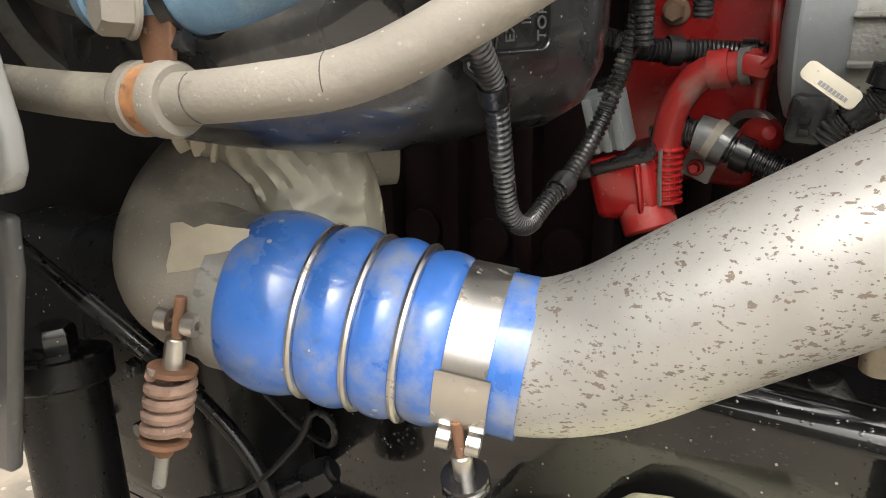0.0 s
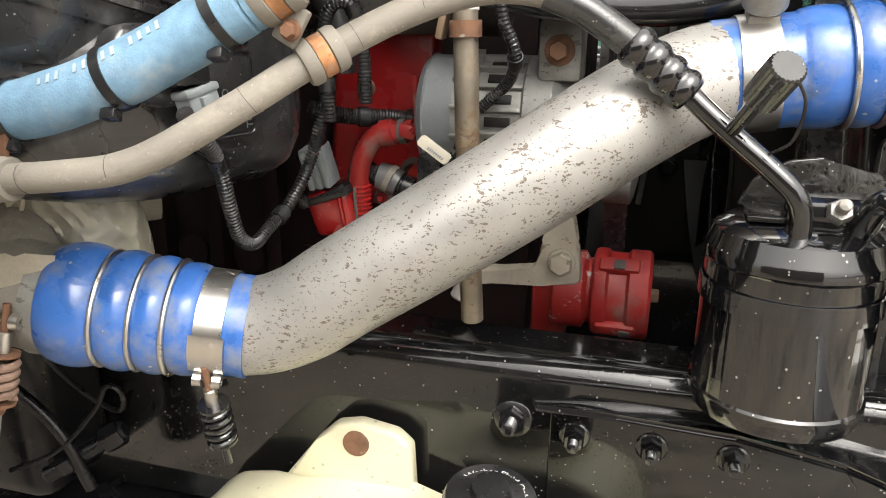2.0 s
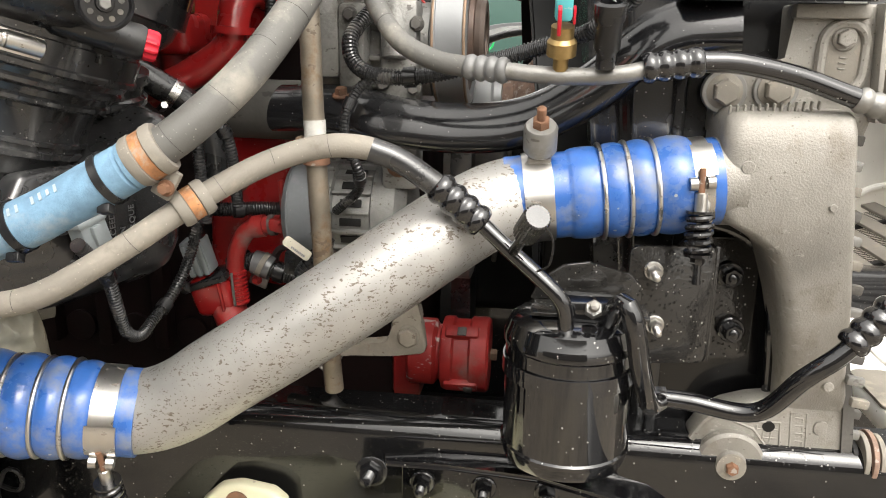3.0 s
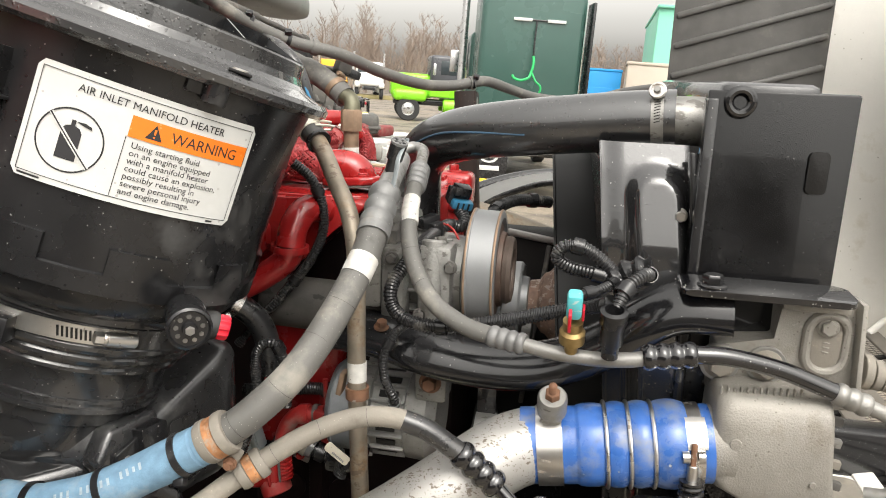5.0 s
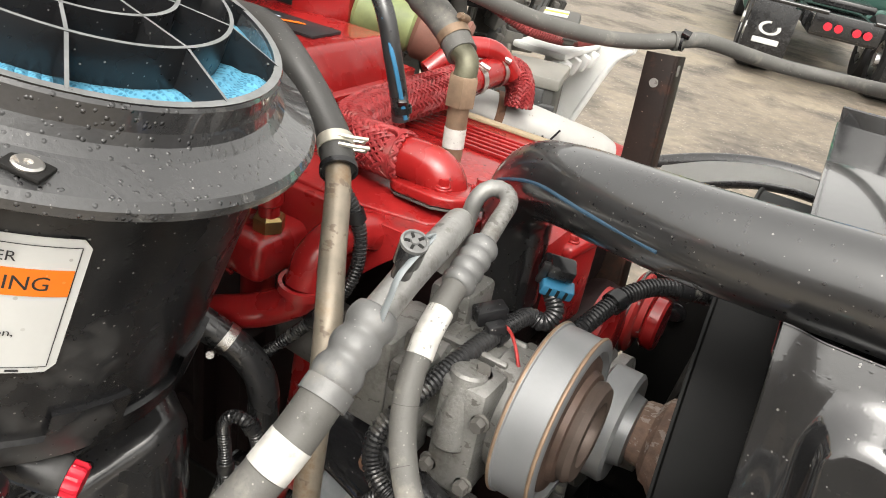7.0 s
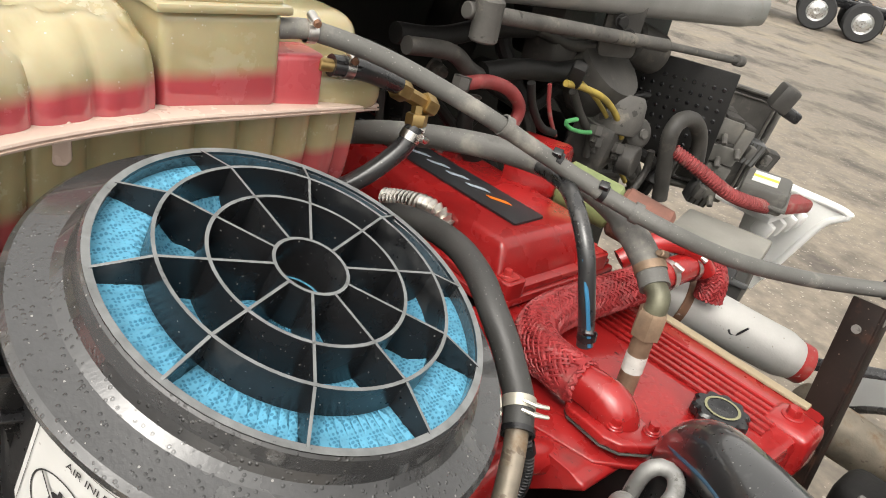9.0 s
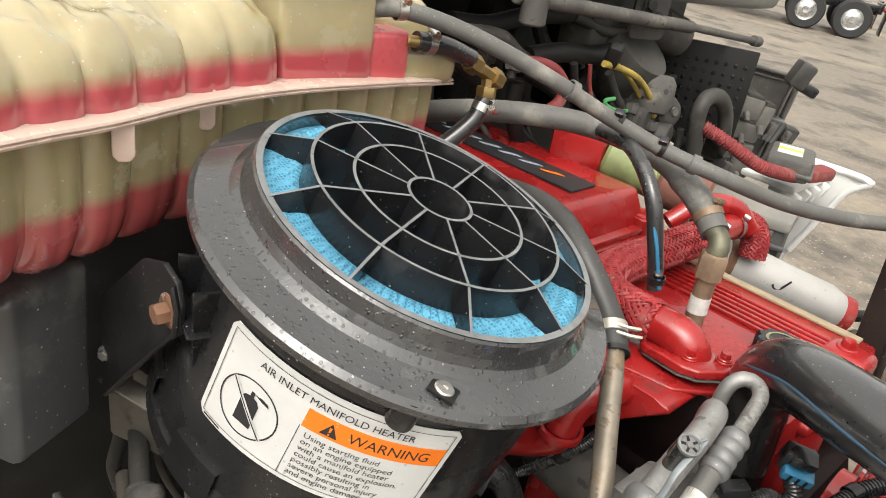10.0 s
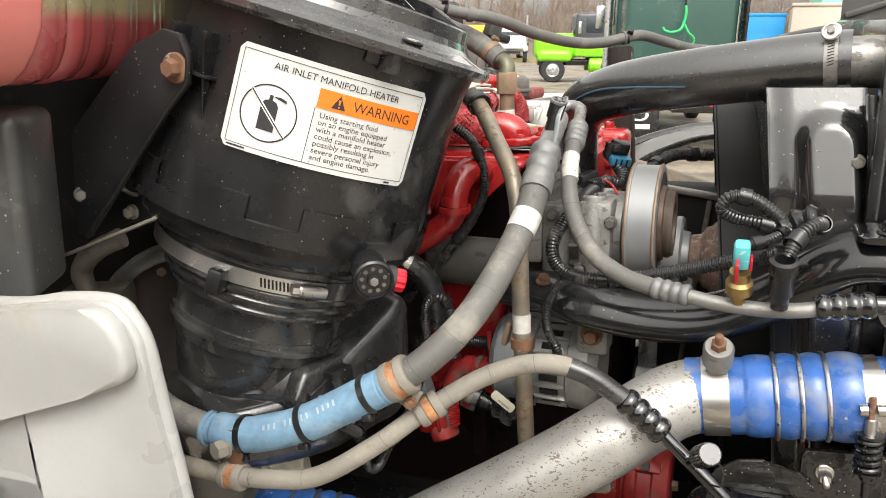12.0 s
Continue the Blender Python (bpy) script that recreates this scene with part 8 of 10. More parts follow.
loom_thing([(0.108, 0.796, 1.600), (0.120, 0.788, 1.586), (0.115, 0.776, 1.575), (0.098, 0.766, 1.579), (0.088, 0.715, 1.577), (0.080, 0.660, 1.572), (0.071, 0.612, 1.557), (0.056, 0.573, 1.526), (0.064, 0.560, 1.497), (0.094, 0.553, 1.483), (0.15, 0.551, 1.484), (0.22, 0.553, 1.500), (0.28, 0.553, 1.517), (0.335, 0.540, 1.535), (0.352, 0.52, 1.548)], 0.0100)
loom_thing([(0.085, 0.556, 1.480), (0.068, 0.556, 1.465), (0.054, 0.548, 1.434), (0.056, 0.546, 1.40), (0.068, 0.552, 1.368), (0.058, 0.59, 1.335), (0.02, 0.62, 1.30)], 0.0066)
loom_thing([(-0.150, 0.725, 1.668), (-0.125, 0.735, 1.645), (-0.108, 0.742, 1.605), (-0.104, 0.738, 1.56), (-0.120, 0.732, 1.515), (-0.155, 0.722, 1.465), (-0.20, 0.71, 1.41), (-0.24, 0.70, 1.36)], 0.0085)
loom_thing([(-0.158, 0.600, 1.28), (-0.160, 0.598, 1.34), (-0.158, 0.594, 1.388), (-0.143, 0.592, 1.412), (-0.124, 0.60, 1.405), (-0.118, 0.61, 1.36), (-0.120, 0.62, 1.30)], 0.0080)
loom_thing([(0.368, 0.522, 1.572), (0.330, 0.520, 1.582), (0.297, 0.520, 1.588), (0.281, 0.520, 1.599), (0.290, 0.520, 1.614), (0.314, 0.520, 1.613), (0.338, 0.520, 1.598), (0.360, 0.520, 1.578), (0.376, 0.525, 1.560)], 0.0085, "looped black wiring conduit tied with tape")
loom_thing([(0.355, 0.455, 1.56), (0.366, 0.470, 1.582), (0.384, 0.490, 1.593), (0.392, 0.515, 1.586), (0.382, 0.535, 1.568), (0.355, 0.54, 1.556)], 0.0085, "ribbed cable leading from the black switch")
loom_thing([(0.312, 0.456, 1.572), (0.335, 0.475, 1.575), (0.355, 0.505, 1.578), (0.372, 0.53, 1.575)], 0.0062, "thin ribbed cable leading from the teal plug")
wrap_ = thing("cable_wrap", (0.372, 0.52, 1.56), "black tape and tie round the cable bundle", "tape")
part("tape_wrap", tube([(0.352, 0.52, 1.575), (0.372, 0.52, 1.588), (0.395, 0.515, 1.596)], lambda s, l: 0.016 + 0.003 * math.sin(s * 400), 14, 0.003), BLACK_PLASTIC, wrap_)
loom_thing([(-0.080, 0.775, 1.262), (-0.118, 0.775, 1.263), (-0.150, 0.765, 1.265), (-0.195, 0.735, 1.268), (-0.23, 0.70, 1.28)], 0.0115, "thick black conduit behind the engine plugs")
HANG = [(-0.172, 0.335, 1.318), (-0.178, 0.370, 1.290), (-0.185, 0.401, 1.263), (-0.192, 0.425, 1.215), (-0.200, 0.452, 1.175), (-0.202, 0.485, 1.158), (-0.204, 0.525, 1.166), (-0.198, 0.565, 1.185), (-0.186, 0.595, 1.225), (-0.168, 0.603, 1.29), (-0.160, 0.598, 1.34)]
loom_thing(HANG, 0.0078, "sagging black corrugated conduit with frayed tape")
engplug = thing("engine_plug", (-0.20, 0.68, 1.12), "red connector body with a grey plug and a black strap", "plug")
EP = axes((-0.192, 0.690, 1.148), (-0.22, -0.15, 1), (1, 0, 0.22))
part("red_body", box((0.066, 0.05, 0.064), EP @ pose(0.0, 0, 0.0), 0.014, seg=3), RED, engplug)
part("red_snout", rod(EP @ Vector((0.01, 0, -0.02)), EP @ Vector((0.016, -0.01, -0.048)), 0.026, 20), RED_DUSTY, engplug)
part("body_crease", box((0.006, 0.010, 0.05), EP @ pose(0.018, -0.024, 0.0, 0, 6, 0), 0.003), RED, engplug)
part("grey_plug", box((0.036, 0.030, 0.055), EP @ pose(-0.006, 0, 0.064), 0.003), GREY_PLASTIC, engplug)
for k in range(3):
    part("plug_rib", box((0.008, 0.006, 0.052), EP @ pose(-0.018 + 0.012 * k, -0.016, 0.062), 0.002), GREY_PLASTIC, engplug)
part("plug_collar", box((0.020, 0.020, 0.012), EP @ pose(0.002, 0, 0.096), 0.003), BLACK_PLASTIC, engplug)
part("black_strap", box((0.072, 0.056, 0.010), EP @ pose(0.0, 0, 0.026, 0, -8, 0), 0.002), BLACK_PLASTIC, engplug)
part("strap_buckle", box((0.016, 0.008, 0.018), EP @ pose(-0.030, -0.029, 0.026, 0, -8, 0), 0.003), BLACK_PLASTIC, engplug)
redline = thing("red_hose", (-0.12, 0.66, 1.14), "dusty red battery cable boot with a ribbed red sleeve", "cable")
boot = [(-0.156, 0.690, 1.133), (-0.158, 0.690, 1.158), (-0.159, 0.690, 1.185), (-0.156, 0.690, 1.212), (-0.149, 0.690, 1.230), (-0.138, 0.690, 1.246), (-0.126, 0.690, 1.254), (-0.109, 0.690, 1.257), (-0.095, 0.690, 1.259), (-0.082, 0.690, 1.261)]
part("hose_run", tube(boot, 0.0135, 18), RED_DUSTY, redline)
part("boot_step", tube(boot[6:8], 0.0168, 18, 0.004), RED_DUSTY, redline)
part("boot_band", tube([(-0.101, 0.690, 1.258), (-0.092, 0.690, 1.259)], 0.0160, 18, 0.004), GRIME, redline, "worn grey band")
part("boot_end", box((0.026, 0.024, 0.020), pose(*(-0.087, 0.685, 1.260), 0, 12, 0), 0.006), RED_DUSTY, redline)
part("red_wire", tube([(-0.081, 0.675, 1.260), (-0.074, 0.675, 1.267), (-0.074, 0.675, 1.279), (-0.075, 0.675, 1.295), (-0.076, 0.675, 1.312), (-0.077, 0.675, 1.329)], 0.0042, 10), RED_DUSTY, redline, "thin dusty red wire")
part("red_sleeve", loom(boot[:3], 0.0165, 0.006), RED, redline)
part("sleeve_slit", tube([(x, y - 0.0165, z) for x, y, z in boot[:3]], 0.0022, 6), GRIME, redline)
lower_loom = loom_thing([(-0.174, 0.705, 1.188), (-0.153, 0.705, 1.196), (-0.132, 0.705, 1.195), (-0.105, 0.705, 1.184), (-0.070, 0.705, 1.172), (-0.037, 0.705, 1.161)], 0.0135, "black conduit held by a tan clamp")
part("clamp_sleeve", tube([(-0.135, 0.705, 1.195), (-0.123, 0.705, 1.192), (-0.107, 0.705, 1.185)], 0.0185, 20, 0.004), GREY_BOX, lower_loom)
part("tan_band", band((-0.120, 0.705, 1.191), (0.85, 0, -0.42), 0.0186, 0.008, 0.0014), TAN_RUBBER, lower_loom)
lug = thing("earth_lug", (-0.136, 0.720, 1.154), "dusty steel lug with a red painted nut", "nut")
part("lug_plate", box((0.030, 0.006, 0.022), pose(*(-0.136, 0.724, 1.160), 0, 20, 0), 0.003), DULL, lug)
part("lug_nut", hexhead(axes((-0.137, 0.718, 1.162), -Y), 0.009, 0.006, 0.008), RED_DUSTY, lug)
sender = thing("oil_sender", (-0.083, 0.730, 1.185), "rusty red sender in a bright steel ring", "sender")
part("steel_ring", lathe([(0.018, 0), (0.026, 0.002), (0.026, 0.014), (0.018, 0.016)], axes((-0.090, 0.740, 1.190), (-0.35, -0.9, 0.1)), 28, shut=True), STEEL, sender)
part("rusty_cone", lathe([(0, 0.03), (0.006, 0.028), (0.018, 0.010), (0.019, 0), (0, 0)], axes((-0.085, 0.732, 1.192), (0.35, -0.85, 0.3)), 24), RED_DUSTY, sender)
cover = thing("alternator_plug", (-0.033, 0.600, 1.217), "black twin plug on the alternator", "plug")
part("plug_shell", box((0.028, 0.020, 0.036), pose(*(-0.036, 0.606, 1.229), 0, 4, 0), 0.006), BLACK_PLASTIC, cover)
for p in ((-0.037, 0.594, 1.229), (-0.037, 0.594, 1.221)):
    part("plug_window", box((0.008, 0.003, 0.005), pose(*p), 0.001), SOOT, cover)
loom_thing([(0.015, 0.585, 1.268), (0.011, 0.585, 1.261), (0.009, 0.585, 1.250), (-0.002, 0.585, 1.240), (-0.015, 0.585, 1.228), (-0.022, 0.585, 1.216)], 0.0105)

# ---- lower left: steering and brake parts ----
axle = thing("shock_absorber", (-0.52, 0.31, 0.75), "wet black shock absorber below the hose", "shock absorber")
part("tube_body", rod((-0.515, 0.29, 0.72), (-0.545, 0.31, 1.03), 0.036, 30), OILY_BLACK, axle)
part("top_collar", rod((-0.544, 0.31, 1.02), (-0.548, 0.313, 1.045), 0.042, 30), OILY_BLACK, axle)
part("top_nut", hexhead(axes((-0.548, 0.313, 1.045), Z), 0.03, 0.022, 0.024), BLACK_STEEL, axle)
brake = thing("brake_line", (-0.5, 0.33, 0.9), "shiny black air line crossing the frame", "hose")
part("hose_run", tube([(-0.70, 0.31, 1.20), (-0.60, 0.321, 1.136), (-0.51, 0.345, 1.065), (-0.45, 0.365, 1.01), (-0.40, 0.375, 0.955), (-0.37, 0.38, 0.88)], 0.0068, 14), OILY_BLACK, brake)
part("line_sleeve", tube([(-0.535, 0.338, 1.085), (-0.51, 0.345, 1.065), (-0.485, 0.354, 1.043)], 0.0092, 14), RUBBER, brake)
part("line_clip", band((-0.45, 0.365, 1.01), (0.05, 0.01, -0.055), 0.0072, 0.010, 0.002), BLACK_STEEL, brake)
thin = thing("thin_cable", (-0.4, 0.4, 0.9), "thin black looped cable beside the air line", "cable")
part("cable_run", tube([(-0.44, 0.38, 1.08), (-0.41, 0.395, 1.02), (-0.37, 0.40, 0.985), (-0.335, 0.40, 0.975), (-0.325, 0.395, 1.0), (-0.34, 0.39, 1.01), (-0.355, 0.385, 0.98), (-0.40, 0.37, 0.93), (-0.46, 0.36, 0.90)], 0.003, 8), OILY_BLACK, thin)
fitting = thing("air_fitting", (-0.37, 0.4, 0.9), "wet black air line union with hex nuts", "fitting")
bm = rod((-0.42, 0.37, 0.895), (-0.34, 0.41, 0.945), 0.010, 16)
part("union_body", bm, OILY_BLACK, fitting)
part("union_nut", hexhead(axes((-0.36, 0.40, 0.932), (0.08, 0.04, 0.05)), 0.028, 0.022), OILY_BLACK, fitting)
part("union_collar", hexhead(axes((-0.405, 0.378, 0.905), (0.08, 0.04, 0.05)), 0.026, 0.014), OILY_BLACK, fitting)
spring_box = thing("steering_box", (-0.6, 0.45, 0.8), "black steering gear housing bolted to the frame", "steering gear")
part("housing", box((0.22, 0.13, 0.30), pose(-0.56, 0.46, 0.97, 0, 0, 0), 0.035, seg=3), OILY_BLACK, spring_box)
part("housing_cap", rod((-0.56, 0.39, 0.98), (-0.56, 0.37, 0.98), 0.055, 30), OILY_BLACK, spring_box)
for k in range(4):
    a = 2 * math.pi * k / 4 + 0.8
    part("cap_bolt", hexhead(axes((-0.56 + 0.044 * math.cos(a), 0.37, 0.98 + 0.044 * math.sin(a)), -Y), 0.016, 0.01), BLACK_STEEL, spring_box)

# ---- left side: grey box, valve block, white panel ----
ebox = thing("air_box", (-0.55, 0.1, 1.56), "weathered dark grey plastic box under the coolant tank", "box")
part("box_shell", box((0.30, 0.115, 0.215), pose(-0.588, 0.106, 1.652, 0, 4, 29), 0.014, seg=4), GREY_BOX, ebox)
part("box_bolt", hexhead(axes((-0.455, 0.232, 1.640), (0.5, -0.8, 0)), 0.012, 0.006, 0.01), DULL, ebox)
VALVE_METAL = mat("dirty_valve_metal", (0.20, 0.185, 0.16), 0.5, 0.3, var=0.3, scale=20, dust=((0.13, 0.115, 0.095), 0.4, 24), bump=0.3)
valve = thing("expansion_block", (-0.53, 0.33, 1.44), "grey metal valve block with pipes behind the air duct", "valve block")
part("block", box((0.095, 0.08, 0.08), pose(-0.580, 0.335, 1.430, 0, 0, 25), 0.006), VALVE_METAL, valve)
part("pipe_up", tube([(-0.580, 0.325, 1.46), (-0.586, 0.325, 1.50), (-0.560, 0.330, 1.530), (-0.52, 0.345, 1.550)], 0.015, 16), VALVE_METAL, valve)
part("pipe_down", tube([(-0.595, 0.315, 1.41), (-0.55, 0.298, 1.405), (-0.50, 0.278, 1.40), (-0.46, 0.262, 1.378)], 0.014, 16), GRIME, valve)
part("side_pipe", tube([(-0.63, 0.31, 1.41), (-0.625, 0.30, 1.36), (-0.63, 0.29, 1.31), (-0.64, 0.30, 1.25)], 0.011, 12), GRIME, valve)
crimp((-0.475, 0.277, 1.397), (-0.435, 0.260, 1.367), 0.021, valve, GREY_RUBBER, 2)
panel = thing("splash_panel", (-0.35, 0.09, 1.1), "smooth white moulded splash panel with rounded corner", "panel")
WP = [(-0.62, 1.05), (-0.62, 1.554), (-0.391, 1.564), (-0.307, 1.578), (-0.265, 1.582), (-0.244, 1.582), (-0.225, 1.566), (-0.214, 1.544), (-0.211, 1.516), (-0.206, 1.469), (-0.198, 1.414), (-0.191, 1.351), (-0.171, 1.05)]
WP[0:1] = [(-0.62, 1.36), (-0.405, 1.370), (-0.387, 1.361), (-0.384, 1.338), (-0.372, 1.05)]
part("panel_skin", prism(WP, 0.012, pose(0, 0.058, 0, 90, 0, 0), 0.004), WHITE_BODY, panel)
part("panel_brow", prism([(-0.62, 1.395), (-0.62, 1.554), (-0.391, 1.563), (-0.307, 1.577), (-0.265, 1.581), (-0.246, 1.581), (-0.229, 1.566), (-0.219, 1.544), (-0.217, 1.522), (-0.226, 1.509), (-0.28, 1.487), (-0.43, 1.432)], 0.022, pose(0, 0.045, 0, 90, 0, 0), 0.009), WHITE_BODY, panel)
part("edge_roll", tube([(-0.60, 0.066, 1.552), (-0.391, 0.066, 1.562), (-0.307, 0.066, 1.576), (-0.248, 0.066, 1.579), (-0.229, 0.066, 1.564), (-0.218, 0.066, 1.541), (-0.213, 0.066, 1.505), (-0.204, 0.066, 1.43), (-0.196, 0.066, 1.35), (-0.176, 0.066, 1.06)], 0.008, 12), WHITE_BODY, panel)
part("inner_flange", prism([(-0.60, 1.33), (-0.347, 1.32), (-0.336, 1.262), (-0.337, 1.242), (-0.345, 1.231), (-0.36, 1.228), (-0.60, 1.20)], 0.012, pose(0, 0.20, 0, 90, 0, 0), 0.004), WHITE_BODY, panel)
part("lower_flange", prism([(-0.60, 1.222), (-0.362, 1.215), (-0.368, 1.18), (-0.398, 1.11), (-0.42, 1.04), (-0.60, 1.02)], 0.010, pose(0, 0.205, 0, 90, 0, 0), 0.004), GREY_BOX, panel)
rotor = thing("blower_wheel", (-0.55, 0.42, 1.35), "brown grimy turbo housing behind the duct", "turbo housing")
TURBO = axes((-0.505, 0.452, 1.365), (0.55, -0.80, 0.12))
part("housing_ring", lathe([(0.128, 0), (0.148, 0), (0.153, 0.008), (0.153, 0.026), (0.147, 0.030), (0.147, 0.040), (0.138, 0.046), (0.128, 0.046)], TURBO, 56, shut=True), mat("sooty_turbo_steel", (0.11, 0.105, 0.098), 0.42, 0.6, var=0.4, scale=14, dust=((0.06, 0.05, 0.042), 0.4, 18), bump=0.3), rotor)
part("inner_disc", lathe([(0, 0.004), (0.07, 0.006), (0.10, 0.014), (0.129, 0.010), (0.129, -0.02), (0, -0.02)], TURBO, 44), mat("brown_iron", (0.045, 0.034, 0.030), 0.8, var=0.4, bump=0.6), rotor)
for k in range(6):
    a = radians(60 * k + 20)
    part("ring_bolt", hexhead(TURBO @ pose(0.112 * math.cos(a), 0.112 * math.sin(a), 0.012), 0.014, 0.008), BROWN, rotor)

# ---- bulkhead, cowl and far side ----
bulk = bmesh.new()
box((0.06, 2.7, 1.3), pose(-1.05, 0.95, 1.38), 0.01, bulk)
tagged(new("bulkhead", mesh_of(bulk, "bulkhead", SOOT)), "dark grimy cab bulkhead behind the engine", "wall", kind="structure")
cowl = thing("cowl_panel", (-0.85, 1.2, 1.98), "dusty pale grey windscreen cowl above the engine", "cowl")
COWL = mat("dusty_grey_cowl", (0.20, 0.197, 0.188), 0.5, var=0.2, scale=8, dust=((0.26, 0.24, 0.21), 0.4, 10), drops=0.05, bump=0.2)
bm = prism([(-0.20, -0.1), (-0.20, 2.10), (-0.16, 2.18), (-0.10, 2.20), (-0.04, 2.14), (0.0, 1.95), (0.0, -0.1)], 0.078, pose(-0.62, 0, 2.092, -2.1, 0, 0), 0.028)
part("cowl_lip", bm, COWL, cowl)
part("cowl_skin", box((0.5, 2.3, 0.02), pose(-1.04, 1.05, 2.12, 0, 18, 0), 0.005), COWL, cowl)
wiper = thing("wiper_linkage", (-0.62, 1.5, 1.88), "grimy grey wiper linkage rod", "linkage")
part("rod_thick", rod((-0.62, 1.00, 2.005), (-0.62, 1.62, 1.945), 0.014, 16), GRIME, wiper)
part("rod_thin", rod((-0.62, 1.60, 1.948), (-0.62, 1.97, 1.905), 0.009, 14), GRIME, wiper)
part("pivot", rod((-0.60, 1.03, 2.03), (-0.60, 1.03, 1.96), 0.024, 16), GRIME, wiper)
part("rod_end", rod((-0.62, 1.96, 1.907), (-0.62, 1.995, 1.903), 0.014, 14), GRIME, wiper)
random.seed(7)
FAR = mat("far_dark_grime", (0.045, 0.042, 0.038), 0.6, var=0.5, scale=20, dust=((0.12, 0.108, 0.092), 0.4, 18), bump=0.5, fine=160)
FAR_RED = mat("faded_red_conduit", (0.20, 0.030, 0.030), 0.6, var=0.3, scale=30, dust=((0.22, 0.13, 0.11), 0.45, 20))
booster = thing("valve_cluster", (-0.72, 1.45, 1.55), "grimy brake valve cluster with hoses on the bulkhead", "valve cluster")
part("dome", lathe([(0, 0), (0.06, 0), (0.085, 0.03), (0.09, 0.09), (0.08, 0.12), (0, 0.13)], axes((-0.74, 1.50, 1.80), (0.4, 0.05, 0.5)), 30), FAR, booster)
part("valve_body", box((0.10, 0.12, 0.12), pose(-0.66, 1.52, 1.72, 0, 10, 20), 0.02), FAR, booster)
part("valve_cap", rod((-0.60, 1.55, 1.70), (-0.565, 1.56, 1.70), 0.035, 22), FAR, booster)
part("upper_bracket", box((0.08, 0.14, 0.16), pose(-0.74, 1.40, 1.93, 0, 0, 10), 0.01), FAR, booster)
part("motor", rod((-0.72, 1.62, 1.93), (-0.70, 1.72, 1.90), 0.05, 24), FAR, booster)
YELLOW_LINE, GREEN_LINE = mat("dusty_yellow_line", (0.34, 0.25, 0.05), 0.6, var=0.3, scale=40, dust=((0.20, 0.18, 0.13), 0.35, 30)), mat("dusty_green_line", (0.07, 0.30, 0.10), 0.5, var=0.3, scale=40)
for pts, r, ma in (
        ([(-0.600, 1.279, 1.881), (-0.600, 1.341, 1.869), (-0.600, 1.418, 1.843), (-0.600, 1.481, 1.802), (-0.600, 1.527, 1.749)], 0.0070, YELLOW_LINE),
        ([(-0.620, 1.357, 1.871), (-0.620, 1.427, 1.831), (-0.620, 1.490, 1.782), (-0.620, 1.527, 1.738)], 0.0050, YELLOW_LINE),
        ([(-0.600, 1.559, 1.688), (-0.600, 1.569, 1.664), (-0.600, 1.602, 1.633)], 0.0060, YELLOW_LINE),
        ([(-0.600, 1.347, 1.804), (-0.600, 1.313, 1.801), (-0.600, 1.336, 1.785), (-0.600, 1.386, 1.773), (-0.600, 1.432, 1.771)], 0.0046, GREEN_LINE),
        ([(-0.600, 1.007, 1.891), (-0.600, 1.066, 1.892), (-0.600, 1.123, 1.875), (-0.600, 1.161, 1.843), (-0.600, 1.157, 1.812), (-0.600, 1.129, 1.798)], 0.0120, FAR_RED),
        ([(-0.600, 1.232, 1.881), (-0.600, 1.244, 1.843), (-0.600, 1.266, 1.806), (-0.600, 1.291, 1.774)], 0.0042, FAR_RED),
        ([(-0.600, 1.178, 1.886), (-0.600, 1.199, 1.840), (-0.600, 1.241, 1.796), (-0.600, 1.284, 1.781)], 0.0080, SOOT),
        ([(-0.630, 1.350, 1.851), (-0.630, 1.391, 1.805), (-0.630, 1.448, 1.748), (-0.630, 1.460, 1.700)], 0.0090, FAR),
        ([(-0.660, 1.109, 1.886), (-0.660, 1.206, 1.891), (-0.660, 1.317, 1.882), (-0.660, 1.393, 1.887)], 0.0200, SOOT),
        ([(-0.600, 1.674, 1.702), (-0.600, 1.678, 1.650), (-0.600, 1.650, 1.608), (-0.600, 1.614, 1.583)], 0.0090, FAR),
        ([(-0.550, 1.693, 1.601), (-0.550, 1.668, 1.671), (-0.550, 1.639, 1.760), (-0.550, 1.662, 1.797), (-0.550, 1.723, 1.792), (-0.550, 1.780, 1.747), (-0.550, 1.812, 1.676)], 0.0190, FAR),
        ([(-0.570, 1.666, 1.634), (-0.570, 1.698, 1.689), (-0.570, 1.690, 1.748)], 0.0150, SOOT),
        ([(-0.700, 0.931, 1.945), (-0.700, 1.028, 1.939), (-0.700, 1.145, 1.955), (-0.700, 1.263, 1.955)], 0.0180, SOOT),
        ([(-0.660, 0.924, 1.937), (-0.660, 1.022, 1.925), (-0.660, 1.076, 1.893), (-0.660, 1.130, 1.869)], 0.0150, FAR),
        ([(-0.680, 1.116, 1.830), (-0.680, 1.117, 1.773), (-0.680, 1.153, 1.709), (-0.680, 1.197, 1.678)], 0.0160, SOOT),
        ([(-0.700, 1.281, 1.955), (-0.700, 1.388, 1.925), (-0.700, 1.495, 1.917), (-0.700, 1.687, 1.908)], 0.0120, FAR)):
    part("pipe_run", tube(pts, r, 12), ma, booster)
part("tan_cup", lathe([(0, 0), (0.050, 0), (0.058, 0.015), (0.058, 0.06), (0.045, 0.085), (0, 0.09)], axes((-0.640, 1.543, 1.831), (0.2, -0.2, -0.9)), 26), GRIME, booster)
